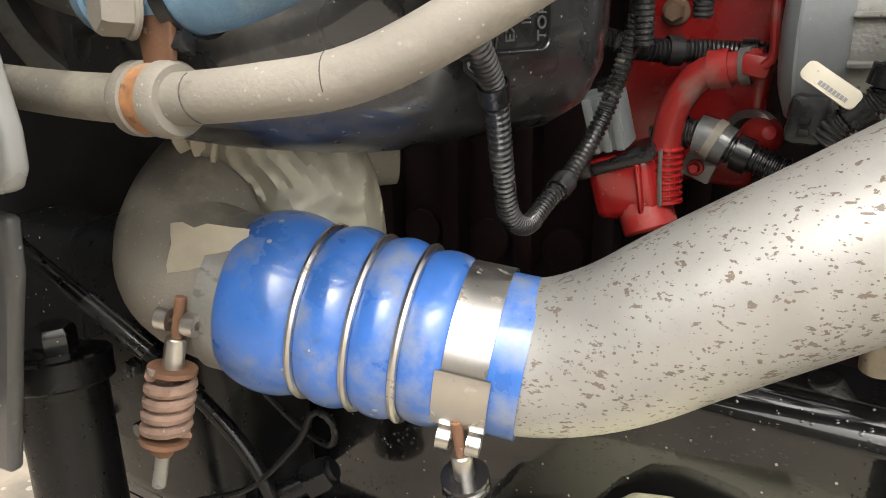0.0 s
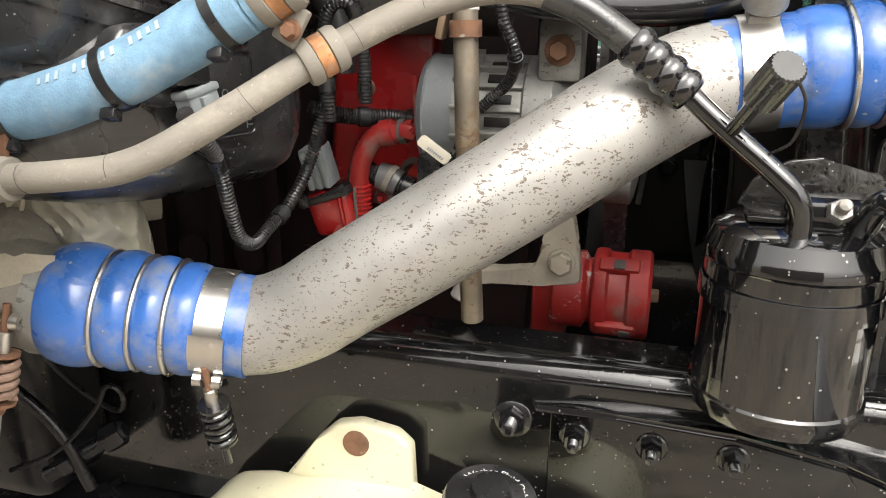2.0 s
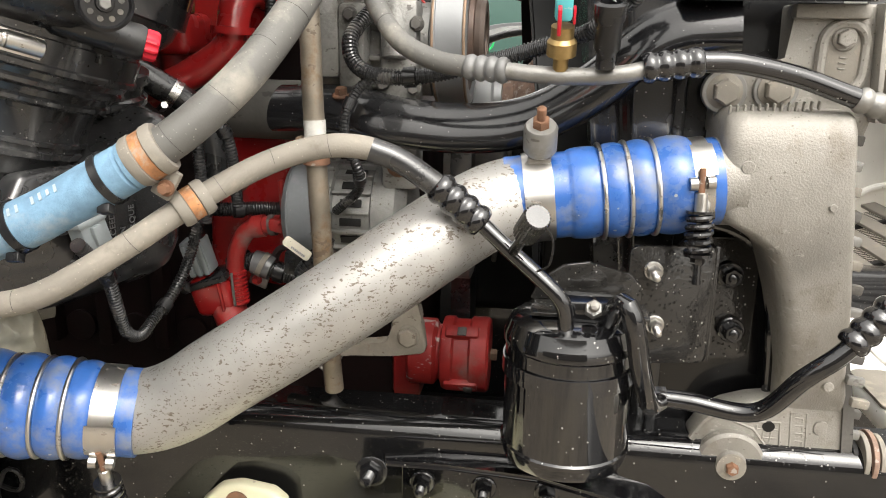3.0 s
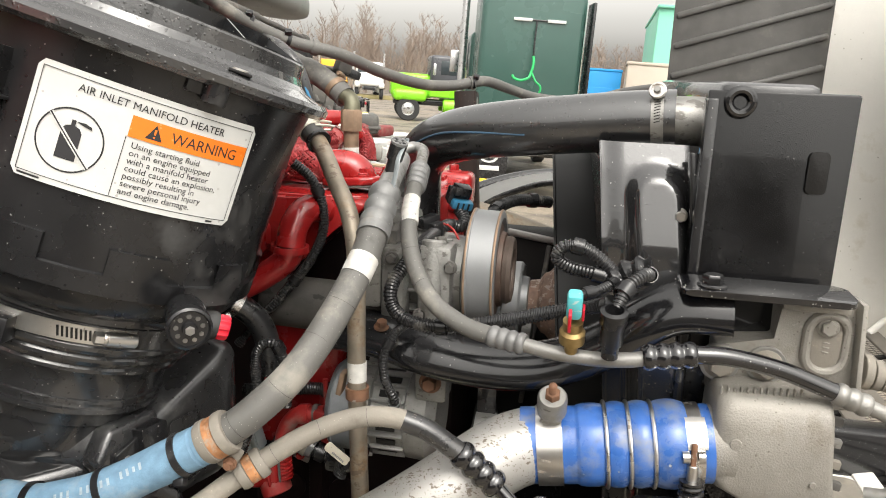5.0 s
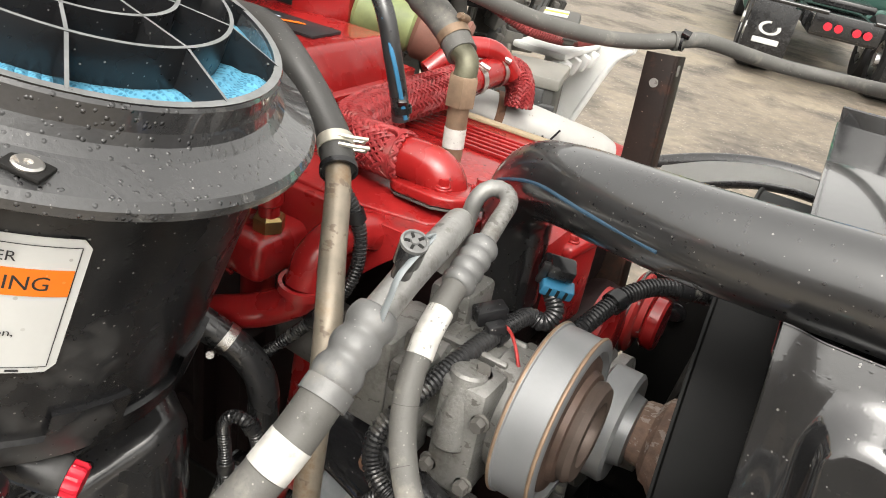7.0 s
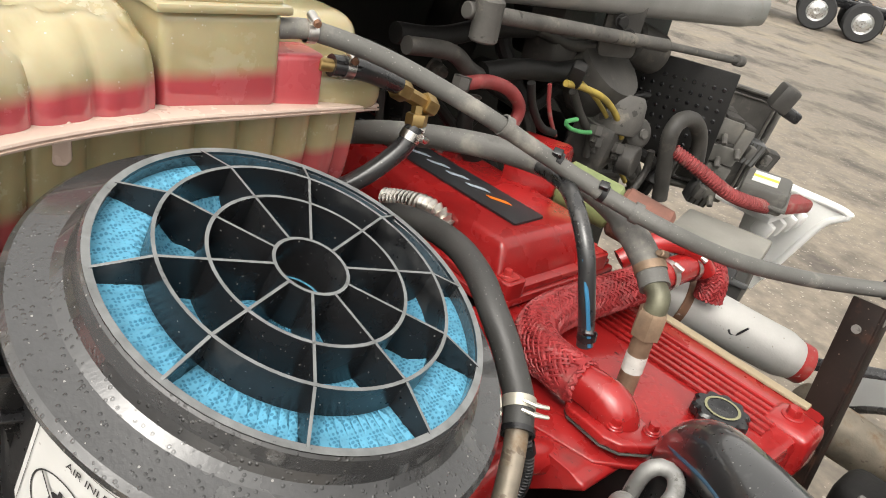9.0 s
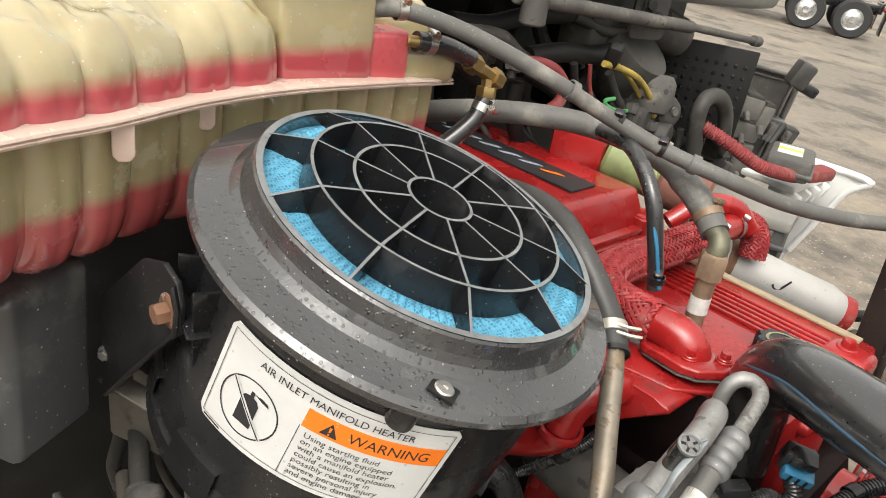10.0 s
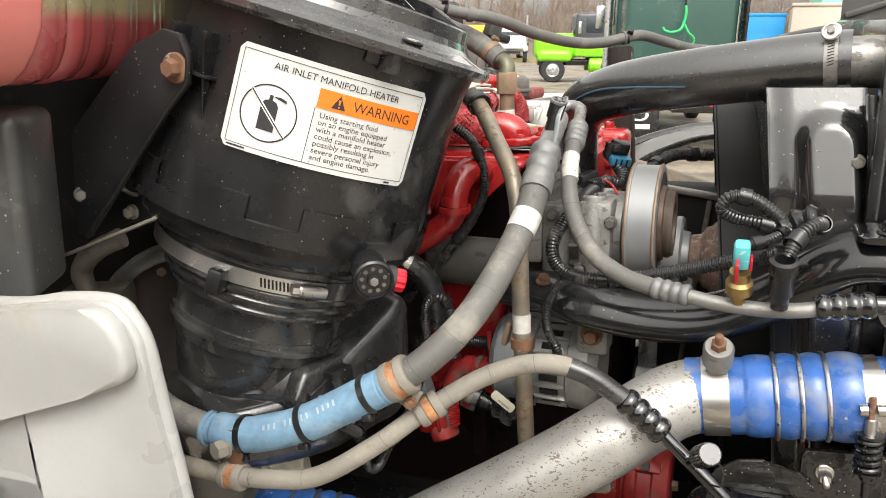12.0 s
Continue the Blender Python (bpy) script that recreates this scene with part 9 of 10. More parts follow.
part("round_motor", lathe([(0, 0), (0.020, 0), (0.030, -0.004), (0.036, -0.012), (0.036, -0.05), (0, -0.05)], axes((-0.580, 1.575, 1.760), (0.9, -0.2, 0.25)), 28), FAR, booster)
part("motor_eye", lathe([(0, 0.004), (0.010, 0.004), (0.012, 0), (0, 0)], axes((-0.578, 1.576, 1.761), (0.9, -0.2, 0.25)), 18), GRIME, booster)
part("motor_block", box((0.05, 0.09, 0.07), pose(*(-0.630, 1.554, 1.773), 12, 8, 25), 0.010), FAR, booster)
for q, r in (((-0.600, 1.522, 1.736), 0.016), ((-0.600, 1.547, 1.702), 0.014), ((-0.600, 1.424, 1.787), 0.013), ((-0.600, 1.437, 1.760), 0.012), ((-0.600, 1.004, 1.903), 0.014)):
    part("union_nut", hexhead(axes(q, (0.2, -0.3, -0.9)), r * 2, 0.02, r * 1.1, stud=0.016), FAR, booster)
part("hanger_plate", prism(rounded(0.09, 0.13, 0.012), 0.008, pose(*(-0.640, 1.467, 1.982), 90, 0, 70), 0.002), FAR, booster)
for q in ((-0.625, 1.436, 1.992), (-0.625, 1.473, 1.963)):
    part("plate_hole", hexhead(axes(q, (0.9, -0.4, 0.1)), 0.022, 0.008, 0.016), SOOT, booster)
part("oily_joint", box((0.03, 0.03, 0.05), pose(*(-0.600, 1.305, 1.897), 25, 10, 35), 0.008), SOOT, booster)
for k in range(16):
    y = 0.85 + 0.065 * k
    b = box((random.uniform(0.05, 0.12), random.uniform(0.05, 0.10), random.uniform(0.05, 0.14)), pose(random.uniform(-0.92, -0.80), y, random.uniform(1.50, 1.92), random.uniform(-20, 20), 0, random.uniform(-30, 30)), 0.012)
    part("small_housing", b, random.choice((SOOT, SOOT, FAR)), booster)
for k in range(26):
    y0, z0 = random.uniform(0.95, 1.85), random.uniform(1.52, 1.95)
    pts = [Vector((random.uniform(-0.86, -0.70), y0, z0))]
    for q in range(4):
        pts.append(pts[-1] + Vector((random.uniform(0.0, 0.06) if q < 2 else random.uniform(-0.06, 0.02), random.uniform(-0.02, 0.12), random.uniform(-0.13, 0.03))))
    part("small_hose", tube(pts, random.choice((0.006, 0.009, 0.012, 0.016)), 10, 0.012), random.choice((SOOT, SOOT, FAR, FAR, FAR)), booster)
for k in range(14):
    c = Vector((random.uniform(-0.80, -0.66), random.uniform(1.0, 1.8), random.uniform(1.52, 1.9)))
    part("union_nut", hexhead(axes(c, (random.uniform(-1, 1), random.uniform(-1, 1), random.uniform(-1, 1))), random.uniform(0.02, 0.035), 0.02, 0.02, stud=0.01), random.choice((FAR, FAR, GRIME)), booster)
ECU_GREY = mat("dusty_cast_unit", (0.12, 0.115, 0.105), 0.55, 0.2, var=0.3, scale=16, dust=((0.18, 0.168, 0.145), 0.45, 14), bump=0.4)
ecu = thing("control_unit", (-0.5, 2.0, 1.55), "grey aluminium control unit plate with modules and plugs", "control unit")
part("back_plate", box((0.24, 0.012, 0.30), pose(-0.64, 2.10, 1.675, 0, 8, 62), 0.003), FAR, ecu)
ECU = pose(-0.64, 2.10, 1.675, 0, 8, 62)
rim = [(-0.12, -0.15), (0.12, -0.15), (0.12, 0.15), (-0.12, 0.15), (-0.12, -0.15)]
part("plate_rim", tube([ECU @ Vector((x, -0.012, z)) for x, z in rim], 0.010, 10, curved=False), ECU_GREY, ecu)
part("inner_rim", tube([ECU @ Vector((x * 0.86, -0.008, z * 0.88)) for x, z in rim], 0.005, 8, curved=False), ECU_GREY, ecu)
for x, y, z, sx, sy, sz in ((-0.600, 2.000, 1.735, 0.07, 0.06, 0.06), (-0.600, 2.010, 1.670, 0.09, 0.07, 0.05), (-0.605, 2.015, 1.610, 0.08, 0.07, 0.06), (-0.575, 2.000, 1.570, 0.06, 0.06, 0.05), (-0.570, 2.040, 1.700, 0.04, 0.05, 0.09)):
    part("relay", box((sx, sy, sz), pose(x, y, z, 4, 10, 58), 0.008), ECU_GREY, ecu)
    part("relay_lid", box((sx * 0.8, sy * 0.8, 0.012), pose(x, y, z, 4, 10, 58) @ pose(0, 0, sz / 2 + 0.003), 0.003), FAR, ecu)
    part("relay_foot", rod((x + 0.02, y - 0.03, z - 0.01), (x + 0.035, y - 0.045, z - 0.03), 0.008, 10), GRIME, ecu)
part("side_plug", box((0.05, 0.06, 0.07), pose(-0.525, 2.10, 1.835, 0, 20, 40), 0.010), FAR, ecu)
part("side_plug_cap", box((0.06, 0.04, 0.03), pose(-0.505, 2.12, 1.800, 0, 20, 40), 0.008), BLACK_PLASTIC, ecu)
part("perforated_plate", box((0.24, 0.012, 0.24), pose(-0.66, 1.82, 1.775, 0, 0, 25), 0.003), SOOT, ecu)
for k, (x, y, z, s) in enumerate(((-0.63, 2.02, 1.655, 0.10), (-0.60, 2.00, 1.555, 0.08), (-0.64, 2.04, 1.745, 0.07), (-0.57, 2.14, 1.665, 0.07), (-0.55, 2.22, 1.64, 0.06))):
    part("module", box((s * 0.8, s * 0.6, s), pose(x, y, z, 10, 12, 55), 0.008), GREY_BOX if k % 2 else FAR, ecu)
    for q in range(4):
        part("module_rib", box((s * 0.06, s * 0.64, s * 0.9), pose(x, y, z, 10, 12, 55) @ pose(-s * 0.3 + q * s * 0.2, 0, 0), 0.001), FAR, ecu)
    part("module_plug", box((s * 0.3, s * 0.3, s * 0.5), pose(x + 0.02, y - 0.05, z + 0.01, 10, 12, 55), 0.004), GRIME, ecu)
bm = bmesh.new()
for i in range(9):
    for j in range(7):
        lathe([(0, 0), (0.006, 0.0), (0.004, 0.002), (0, 0.002)], pose(-0.66, 1.82, 1.775, 0, 0, 25) @ pose(-0.095 + i * 0.024, -0.0065, -0.08 + j * 0.026, 90, 0, 0), 6, bm)
part("dimpled_sheet", bm, BLACK_STEEL, ecu)
JBOX_GREY = mat("dusty_grey_lid", (0.085, 0.082, 0.075), 0.55, var=0.2, dust=((0.17, 0.16, 0.14), 0.45, 12))
jbox = thing("junction_box", (-0.354, 1.9, 1.62), "black junction box with white sticker and red cable boot", "junction box")
part("box_body", box((0.11, 0.15, 0.06), pose(-0.41, 1.92, 1.650, 0, 0, 20), 0.012), JBOX_GREY, jbox)
part("box_rim", box((0.122, 0.162, 0.010), pose(-0.41, 1.92, 1.640, 0, 0, 20), 0.003), JBOX_GREY, jbox)
part("sticker", box((0.06, 0.09, 0.0015), pose(-0.415, 1.915, 1.6812, 0, 0, 20), 0), WHITE_PRINT, jbox, "white and yellow sticker")
part("sticker_band", box((0.06, 0.016, 0.0012), pose(-0.415, 1.915, 1.6826, 0, 0, 20), 0), mat("yellow_sticker", (0.75, 0.55, 0.05), 0.5), jbox)
part("red_boot", box((0.055, 0.11, 0.035), pose(-0.368, 2.01, 1.620, 0, 0, -12), 0.012), FAR_RED, jbox)
part("red_conduit", loom([(-0.37, 1.97, 1.62), (-0.375, 1.86, 1.635), (-0.42, 1.76, 1.66), (-0.48, 1.70, 1.70), (-0.54, 1.66, 1.73)], 0.017, 0.008), FAR_RED, jbox)
far_box = thing("far_battery_box", (-0.3, 1.6, 1.40), "dusty grey plastic fuse box beside the far fender", "fuse box")
part("box_body", box((0.185, 0.145, 0.12), pose(-0.375, 1.690, 1.515, 0, 0, 15), 0.010), mat("dark_dusty_plastic", (0.050, 0.049, 0.046), 0.5, var=0.3, dust=((0.12, 0.112, 0.10), 0.4, 12)), far_box)
part("box_lid", box((0.20, 0.16, 0.028), pose(-0.375, 1.690, 1.582, 0, 0, 15), 0.007), mat("dusty_lid_plastic", (0.22, 0.212, 0.19), 0.55, var=0.2, dust=((0.30, 0.28, 0.24), 0.45, 10)), far_box)
for dx in (-0.055, 0.055):
    part("box_clip", box((0.026, 0.012, 0.036), pose(-0.375, 1.690, 1.55, 0, 0, 15) @ pose(dx, -0.076, 0.0), 0.004), GREY_BOX, far_box)
part("box_ledge", box((0.20, 0.012, 0.012), pose(-0.375, 1.690, 1.53, 0, 0, 15) @ pose(0, -0.076, 0.0), 0.003), GREY_BOX, far_box)
FENDER_WHITE = mat("white_fender_paint", (0.74, 0.74, 0.72), 0.35, var=0.08, scale=6, dust=((0.55, 0.53, 0.48), 0.3, 8), bump=0.1)
far_fender = thing("far_fender", (-0.4, 2.2, 1.25), "white moulded far fender with ribbed inner edge", "fender")
part("fender_skin", prism([(-0.56, 1.25), (-0.56, 1.585), (-0.47, 1.592), (-0.32, 1.592), (-0.290, 1.590), (-0.283, 1.582), (-0.302, 1.568), (-0.335, 1.545), (-0.360, 1.495), (-0.395, 1.405), (-0.430, 1.310), (-0.452, 1.255)], 0.016, pose(0, 2.255, 0, 90, 0, 0), 0.006), FENDER_WHITE, far_fender)
part("rolled_edge", tube([(-0.47, 2.245, 1.590), (-0.33, 2.245, 1.590), (-0.294, 2.245, 1.582), (-0.310, 2.245, 1.566), (-0.340, 2.245, 1.540), (-0.364, 2.245, 1.492), (-0.398, 2.245, 1.405), (-0.434, 2.245, 1.310)], 0.010, 10), FENDER_WHITE, far_fender)
part("fender_shelf", box((0.16, 0.26, 0.020), pose(-0.47, 2.11, 1.565), 0.008), FENDER_WHITE, far_fender)
for k in range(4):
    part("fender_rib", box((0.05, 0.022, 0.05), pose(-0.405, 2.00 + k * 0.065, 1.535, 0, 20, 0), 0.008), FENDER_WHITE, far_fender)
exhaust = thing("turbo_pipe", (-0.1, 1.4, 1.5), "silver intake pipe with a rusty joint band", "pipe")
part("pipe", tube([(-0.36, 1.33, 1.575), (-0.30, 1.37, 1.563), (-0.235, 1.415, 1.548), (-0.168, 1.462, 1.527), (-0.085, 1.53, 1.498)], lambda s, l: 0.047 if s < l - 0.03 else 0.047 - 0.008 * (s - l + 0.03) / 0.03, 32), PALE_PIPE, exhaust)
part("pen_mark", tube([(-0.150, 1.412, 1.566), (-0.158, 1.411, 1.553), (-0.166, 1.4085, 1.542), (-0.174, 1.4015, 1.543), (-0.177, 1.398, 1.550)], 0.0022, 6, 0.003), INK, exhaust, "black letter J written by hand")
part("joint_band", band((-0.278, 1.386, 1.558), (0.83, 0.57, -0.19), 0.0472, 0.016, 0.004), RUST, exhaust)
part("red_end", rod((-0.088, 1.528, 1.499), (-0.068, 1.544, 1.492), 0.040, 30), RED_DUSTY, exhaust)
generator = thing("green_motor", (-0.5, 1.27, 1.65), "faded green and red fuel unit behind the rocker cover", "motor")
part("green_barrel", rod((-0.52, 1.24, 1.72), (-0.42, 1.29, 1.70), 0.045, 26), GREEN_PAINT, generator)
part("red_housing", box((0.11, 0.10, 0.09), pose(-0.57, 1.22, 1.735, 0, 0, 25), 0.015), RED, generator)
part("rusty_barrel", rod((-0.42, 1.29, 1.70), (-0.33, 1.33, 1.68), 0.05, 26), mat("red_brown_iron", (0.16, 0.07, 0.05), 0.7, var=0.4), generator)
part("red_plumbing", tube([(-0.33, 1.20, 1.66), (-0.30, 1.25, 1.70), (-0.26, 1.30, 1.70), (-0.23, 1.33, 1.66)], 0.018, 14), RED, generator)
foil = thing("foil_hose", (-0.5, 0.9, 1.7), "crinkled silver foil wrapped hose", "hose")
bm = tube([(-0.650, 0.925, 1.672), (-0.600, 0.930, 1.690), (-0.555, 0.936, 1.700), (-0.525, 0.945, 1.692), (-0.512, 0.950, 1.672)], lambda s, l: 0.015 + 0.003 * math.sin(s * 700), 14, 0.003)
part("foil_wrap", bm, FOIL, foil)
post = thing("angle_post", (0.05, 1.28, 1.45), "rust stained black angle post with punched holes", "post")
PM = pose(0.0425, 1.2365, 1.655, -8, -4.5, 0)
POST_STEEL = mat("rusty_black_steel", (0.016, 0.010, 0.008), 0.55, var=0.4, rust=((0.060, 0.026, 0.016), 0.45, 16), coat=0.0, spec=0.18, specks=((0.16, 0.12, 0.10), 0.06, 300), bump=0.3)
part("wide_leg", box((0.044, 0.005, 0.40), PM @ pose(0, 0, -0.074), 0.0015), POST_STEEL, post)
part("narrow_leg", box((0.005, 0.046, 0.40), PM @ pose(0.0235, 0.0215, -0.074), 0.0015), POST_STEEL, post)
for hx, hz, hr in ((0.0, 0.083, 0.0085), (0.002, -0.083, 0.0080)):
    part("punched_hole", lathe([(0, 0), (hr * 0.8, 0), (hr * 0.8, 0.0008), (0, 0.0008)], PM @ pose(hx, -0.0028, hz, 90, 0, 0), 18), DULL, post)
part("square_hole", prism(rounded(0.013, 0.016, 0.003), 0.0012, PM @ pose(0.0262, 0.016, 0.105, 90, 0, 90), 0), DULL, post)
far_pipe = thing("exhaust_pipe", (0.1, 1.6, 1.2), "dull tan exhaust pipe beyond the engine", "pipe")
part("pipe", tube([(-0.02, 1.42, 1.478), (0.08, 1.485, 1.440), (0.16, 1.535, 1.407), (0.26, 1.60, 1.362), (0.40, 1.70, 1.29)], 0.048, 28), RUST_TUBE, far_pipe)
arch = thing("fender_liner", (0.1, 2.0, 1.2), "black rubber fender liner with pale edge", "fender liner")
OUT_ARC = [(-0.10, 1.60, 1.46), (0.013, 1.60, 1.513), (0.11, 1.61, 1.547), (0.21, 1.62, 1.565), (0.32, 1.63, 1.560), (0.46, 1.64, 1.52)]
IN_ARC = [(-0.02, 1.53, 1.40), (0.016, 1.53, 1.443), (0.06, 1.53, 1.485), (0.112, 1.53, 1.514), (0.205, 1.53, 1.548), (0.30, 1.54, 1.552), (0.42, 1.55, 1.53)]
part("liner_edge", tube(OUT_ARC, 0.014, 12, flat=0.6), RUBBER, arch)
part("liner_strip", tube(IN_ARC, 0.010, 12, flat=0.6), RUBBER, arch)
bm = bmesh.new()
outer, inner = spline(OUT_ARC[1:5], 0.01)[0], spline(IN_ARC[1:6], 0.01)[0]
n_ = 24
rows_ = []
for i in range(n_ + 1):
    a, b = outer[int(i * (len(outer) - 1) / n_)], inner[int(i * (len(inner) - 1) / n_)]
    rows_.append([bm.verts.new(a.lerp(b, q / 4) + Vector((0, 0, 0.010 * math.sin(math.pi * q / 4)))) for q in range(5)])
for a, b in zip(rows_, rows_[1:]):
    for q in range(4):
        bm.faces.new((a[q], a[q + 1], b[q + 1], b[q]))
bmesh.ops.solidify(bm, geom=bm.faces[:], thickness=0.003)
part("pale_sheet", bm, WHITE_BODY, arch, "rain-spotted pale inner face")

# ---- tipped hood in front of the radiator ----
hood = thing("tipped_hood", (1.3, 1.5, 0.85), "white truck hood tipped forward, seen from inside", "hood")
HOOD_WHITE = mat("white_hood_gelcoat", (0.80, 0.78, 0.73), 0.4, var=0.06, scale=5, dust=((0.66, 0.62, 0.53), 0.3, 5), bump=0.2, fine=160, specks=((0.45, 0.42, 0.36), 0.06, 120))
part("far_wall", prism([(0.86, 0.80), (0.90, 1.60), (0.95, 2.3), (2.1, 2.3), (2.1, 0.80)], 0.02, pose(0, 2.32, 0, 90, 0, 0), 0.005), HOOD_WHITE, hood)
part("grille_frame_near", box((0.13, 1.9, 0.05), pose(0.965, 1.35, 0.90, 0, 0, 0), 0.015), HOOD_WHITE, hood)
part("frame_step", box((0.05, 1.9, 0.02), pose(1.01, 1.35, 0.928, 0, -14, 0), 0.006), HOOD_WHITE, hood)
for k in range(5):
    part("frame_pocket", prism(rounded(0.085, 0.17, 0.02), 0.006, pose(0.945, 0.72 + 0.27 * k, 0.925), 0.002), TAN_RUBBER, hood, "dusty moulded pocket")
part("grille_frame_far", box((0.10, 1.9, 0.05), pose(1.78, 1.35, 1.12), 0.015), HOOD_WHITE, hood)
part("hood_front", box((0.03, 1.9, 1.2), pose(2.0, 1.35, 1.45), 0.01), HOOD_WHITE, hood)
part("wall_lip", tube([(1.30, 2.24, 1.01), (1.36, 2.27, 1.055), (1.45, 2.28, 1.088), (1.70, 2.28, 1.10)], 0.012, 10), HOOD_WHITE, hood)
part("lip_bolt", hexhead(axes((1.50, 2.26, 1.11), Z), 0.02, 0.012, 0.016), GRIME, hood)
LINER = mat("grey_black_liner", (0.085, 0.082, 0.078), 0.5, var=0.2, dust=((0.17, 0.16, 0.145), 0.4, 5))
part("hood_liner", box((0.48, 0.012, 0.90), pose(0.79, 2.225, 2.0), 0.004), LINER, hood, "dusty dark grey hood liner")
for k in range(9):
    part("liner_rib", box((0.485, 0.016, 0.020), pose(0.79, 2.216, 1.62 + 0.095 * k, 0, -17, 0), 0.007), LINER, hood)
part("wheel_liner", prism([(1.08, 2.35), (1.12, 1.95), (1.155, 1.755), (1.203, 1.626), (1.285, 1.459), (1.392, 1.304), (1.528, 1.183), (1.75, 1.12), (1.98, 1.10), (1.98, 2.35)], 0.02, pose(0, 2.0, 0, 90, 0, 0), 0.006), mat("black_liner", (0.085, 0.085, 0.087), 0.32, var=0.3, dust=((0.17, 0.168, 0.162), 0.35, 6), specks=SPECK, coat=0.3), hood, "smooth black wheel arch liner")
SLAT = mat("dusty_brown_grille", (0.15, 0.135, 0.115), 0.6, var=0.25, dust=((0.24, 0.21, 0.17), 0.4, 12), bump=0.3)
GM = pose(1.02, 1.35, 0.935, 0, -14, 0)
for k in range(9):
    part("grille_bar", box((0.046, 1.80, 0.012), GM @ pose(0.06 + k * 0.080, 0, 0), 0.003), SLAT, hood)
for k in range(5):
    part("grille_rib", box((0.74, 0.02, 0.012), GM @ pose(0.38, -0.72 + k * 0.36, -0.012), 0.003), SOOT, hood)
part("slat_clip", box((0.07, 0.05, 0.008), GM @ pose(0.16, -0.02, 0.010, 0, 0, 20), 0.002), TAN_RUBBER, hood)
bm = bmesh.new()
bmesh.ops.create_grid(bm, x_segments=44, y_segments=110, size=0.5)
bmesh.ops.transform(bm, matrix=GM @ pose(0.38, 0, -0.026) @ Matrix.Diagonal((0.74, 1.80, 1, 1)), verts=bm.verts)
bmesh.ops.wireframe(bm, faces=bm.faces[:], thickness=0.0022, use_even_offset=False, use_replace=True, use_boundary=True)
part("bug_screen", bm, mat("screen_wire", (0.10, 0.09, 0.08), 0.6), hood)

# ---- parked trucks and the far edge of the yard ----
def on_yard(x, y, z=0.0, turn=0.0):
    return YARD @ pose(x, y, z, 0, 0, turn)


CHROME = mat("dull_chrome", (0.6, 0.6, 0.6), 0.3, 1.0, var=0.1)
TYRE = mat("tyre_rubber", (0.025, 0.025, 0.026), 0.8, var=0.2)
GLASS = mat("dark_glass", (0.03, 0.04, 0.045), 0.08, var=0.1)


def yard_part(name, bm, material, parent, m):
    bmesh.ops.transform(bm, matrix=m, verts=bm.verts)
    return part(name, bm, material, parent)


def wheel(parent, m, x, y, r=0.52, w=0.28, material=None):
    t = yard_part("tyre", lathe([(r * 0.55, -w / 2), (r * 0.92, -w / 2), (r, -w * 0.38), (r, w * 0.38), (r * 0.92, w / 2), (r * 0.55, w / 2)], pose(x, y, r, 90, 0, 0), 36, shut=True), TYRE, parent, m)
    for s in (-1, 1):
        yard_part("rim", lathe([(0, 0.02), (r * 0.18, 0.03), (r * 0.2, -0.02), (r * 0.45, -0.05), (r * 0.56, 0.0), (r * 0.58, -0.01)], pose(x, y + s * (w / 2 - 0.01), r, -90 * s, 0, 0), 28), material or CHROME, parent, m)
    return t


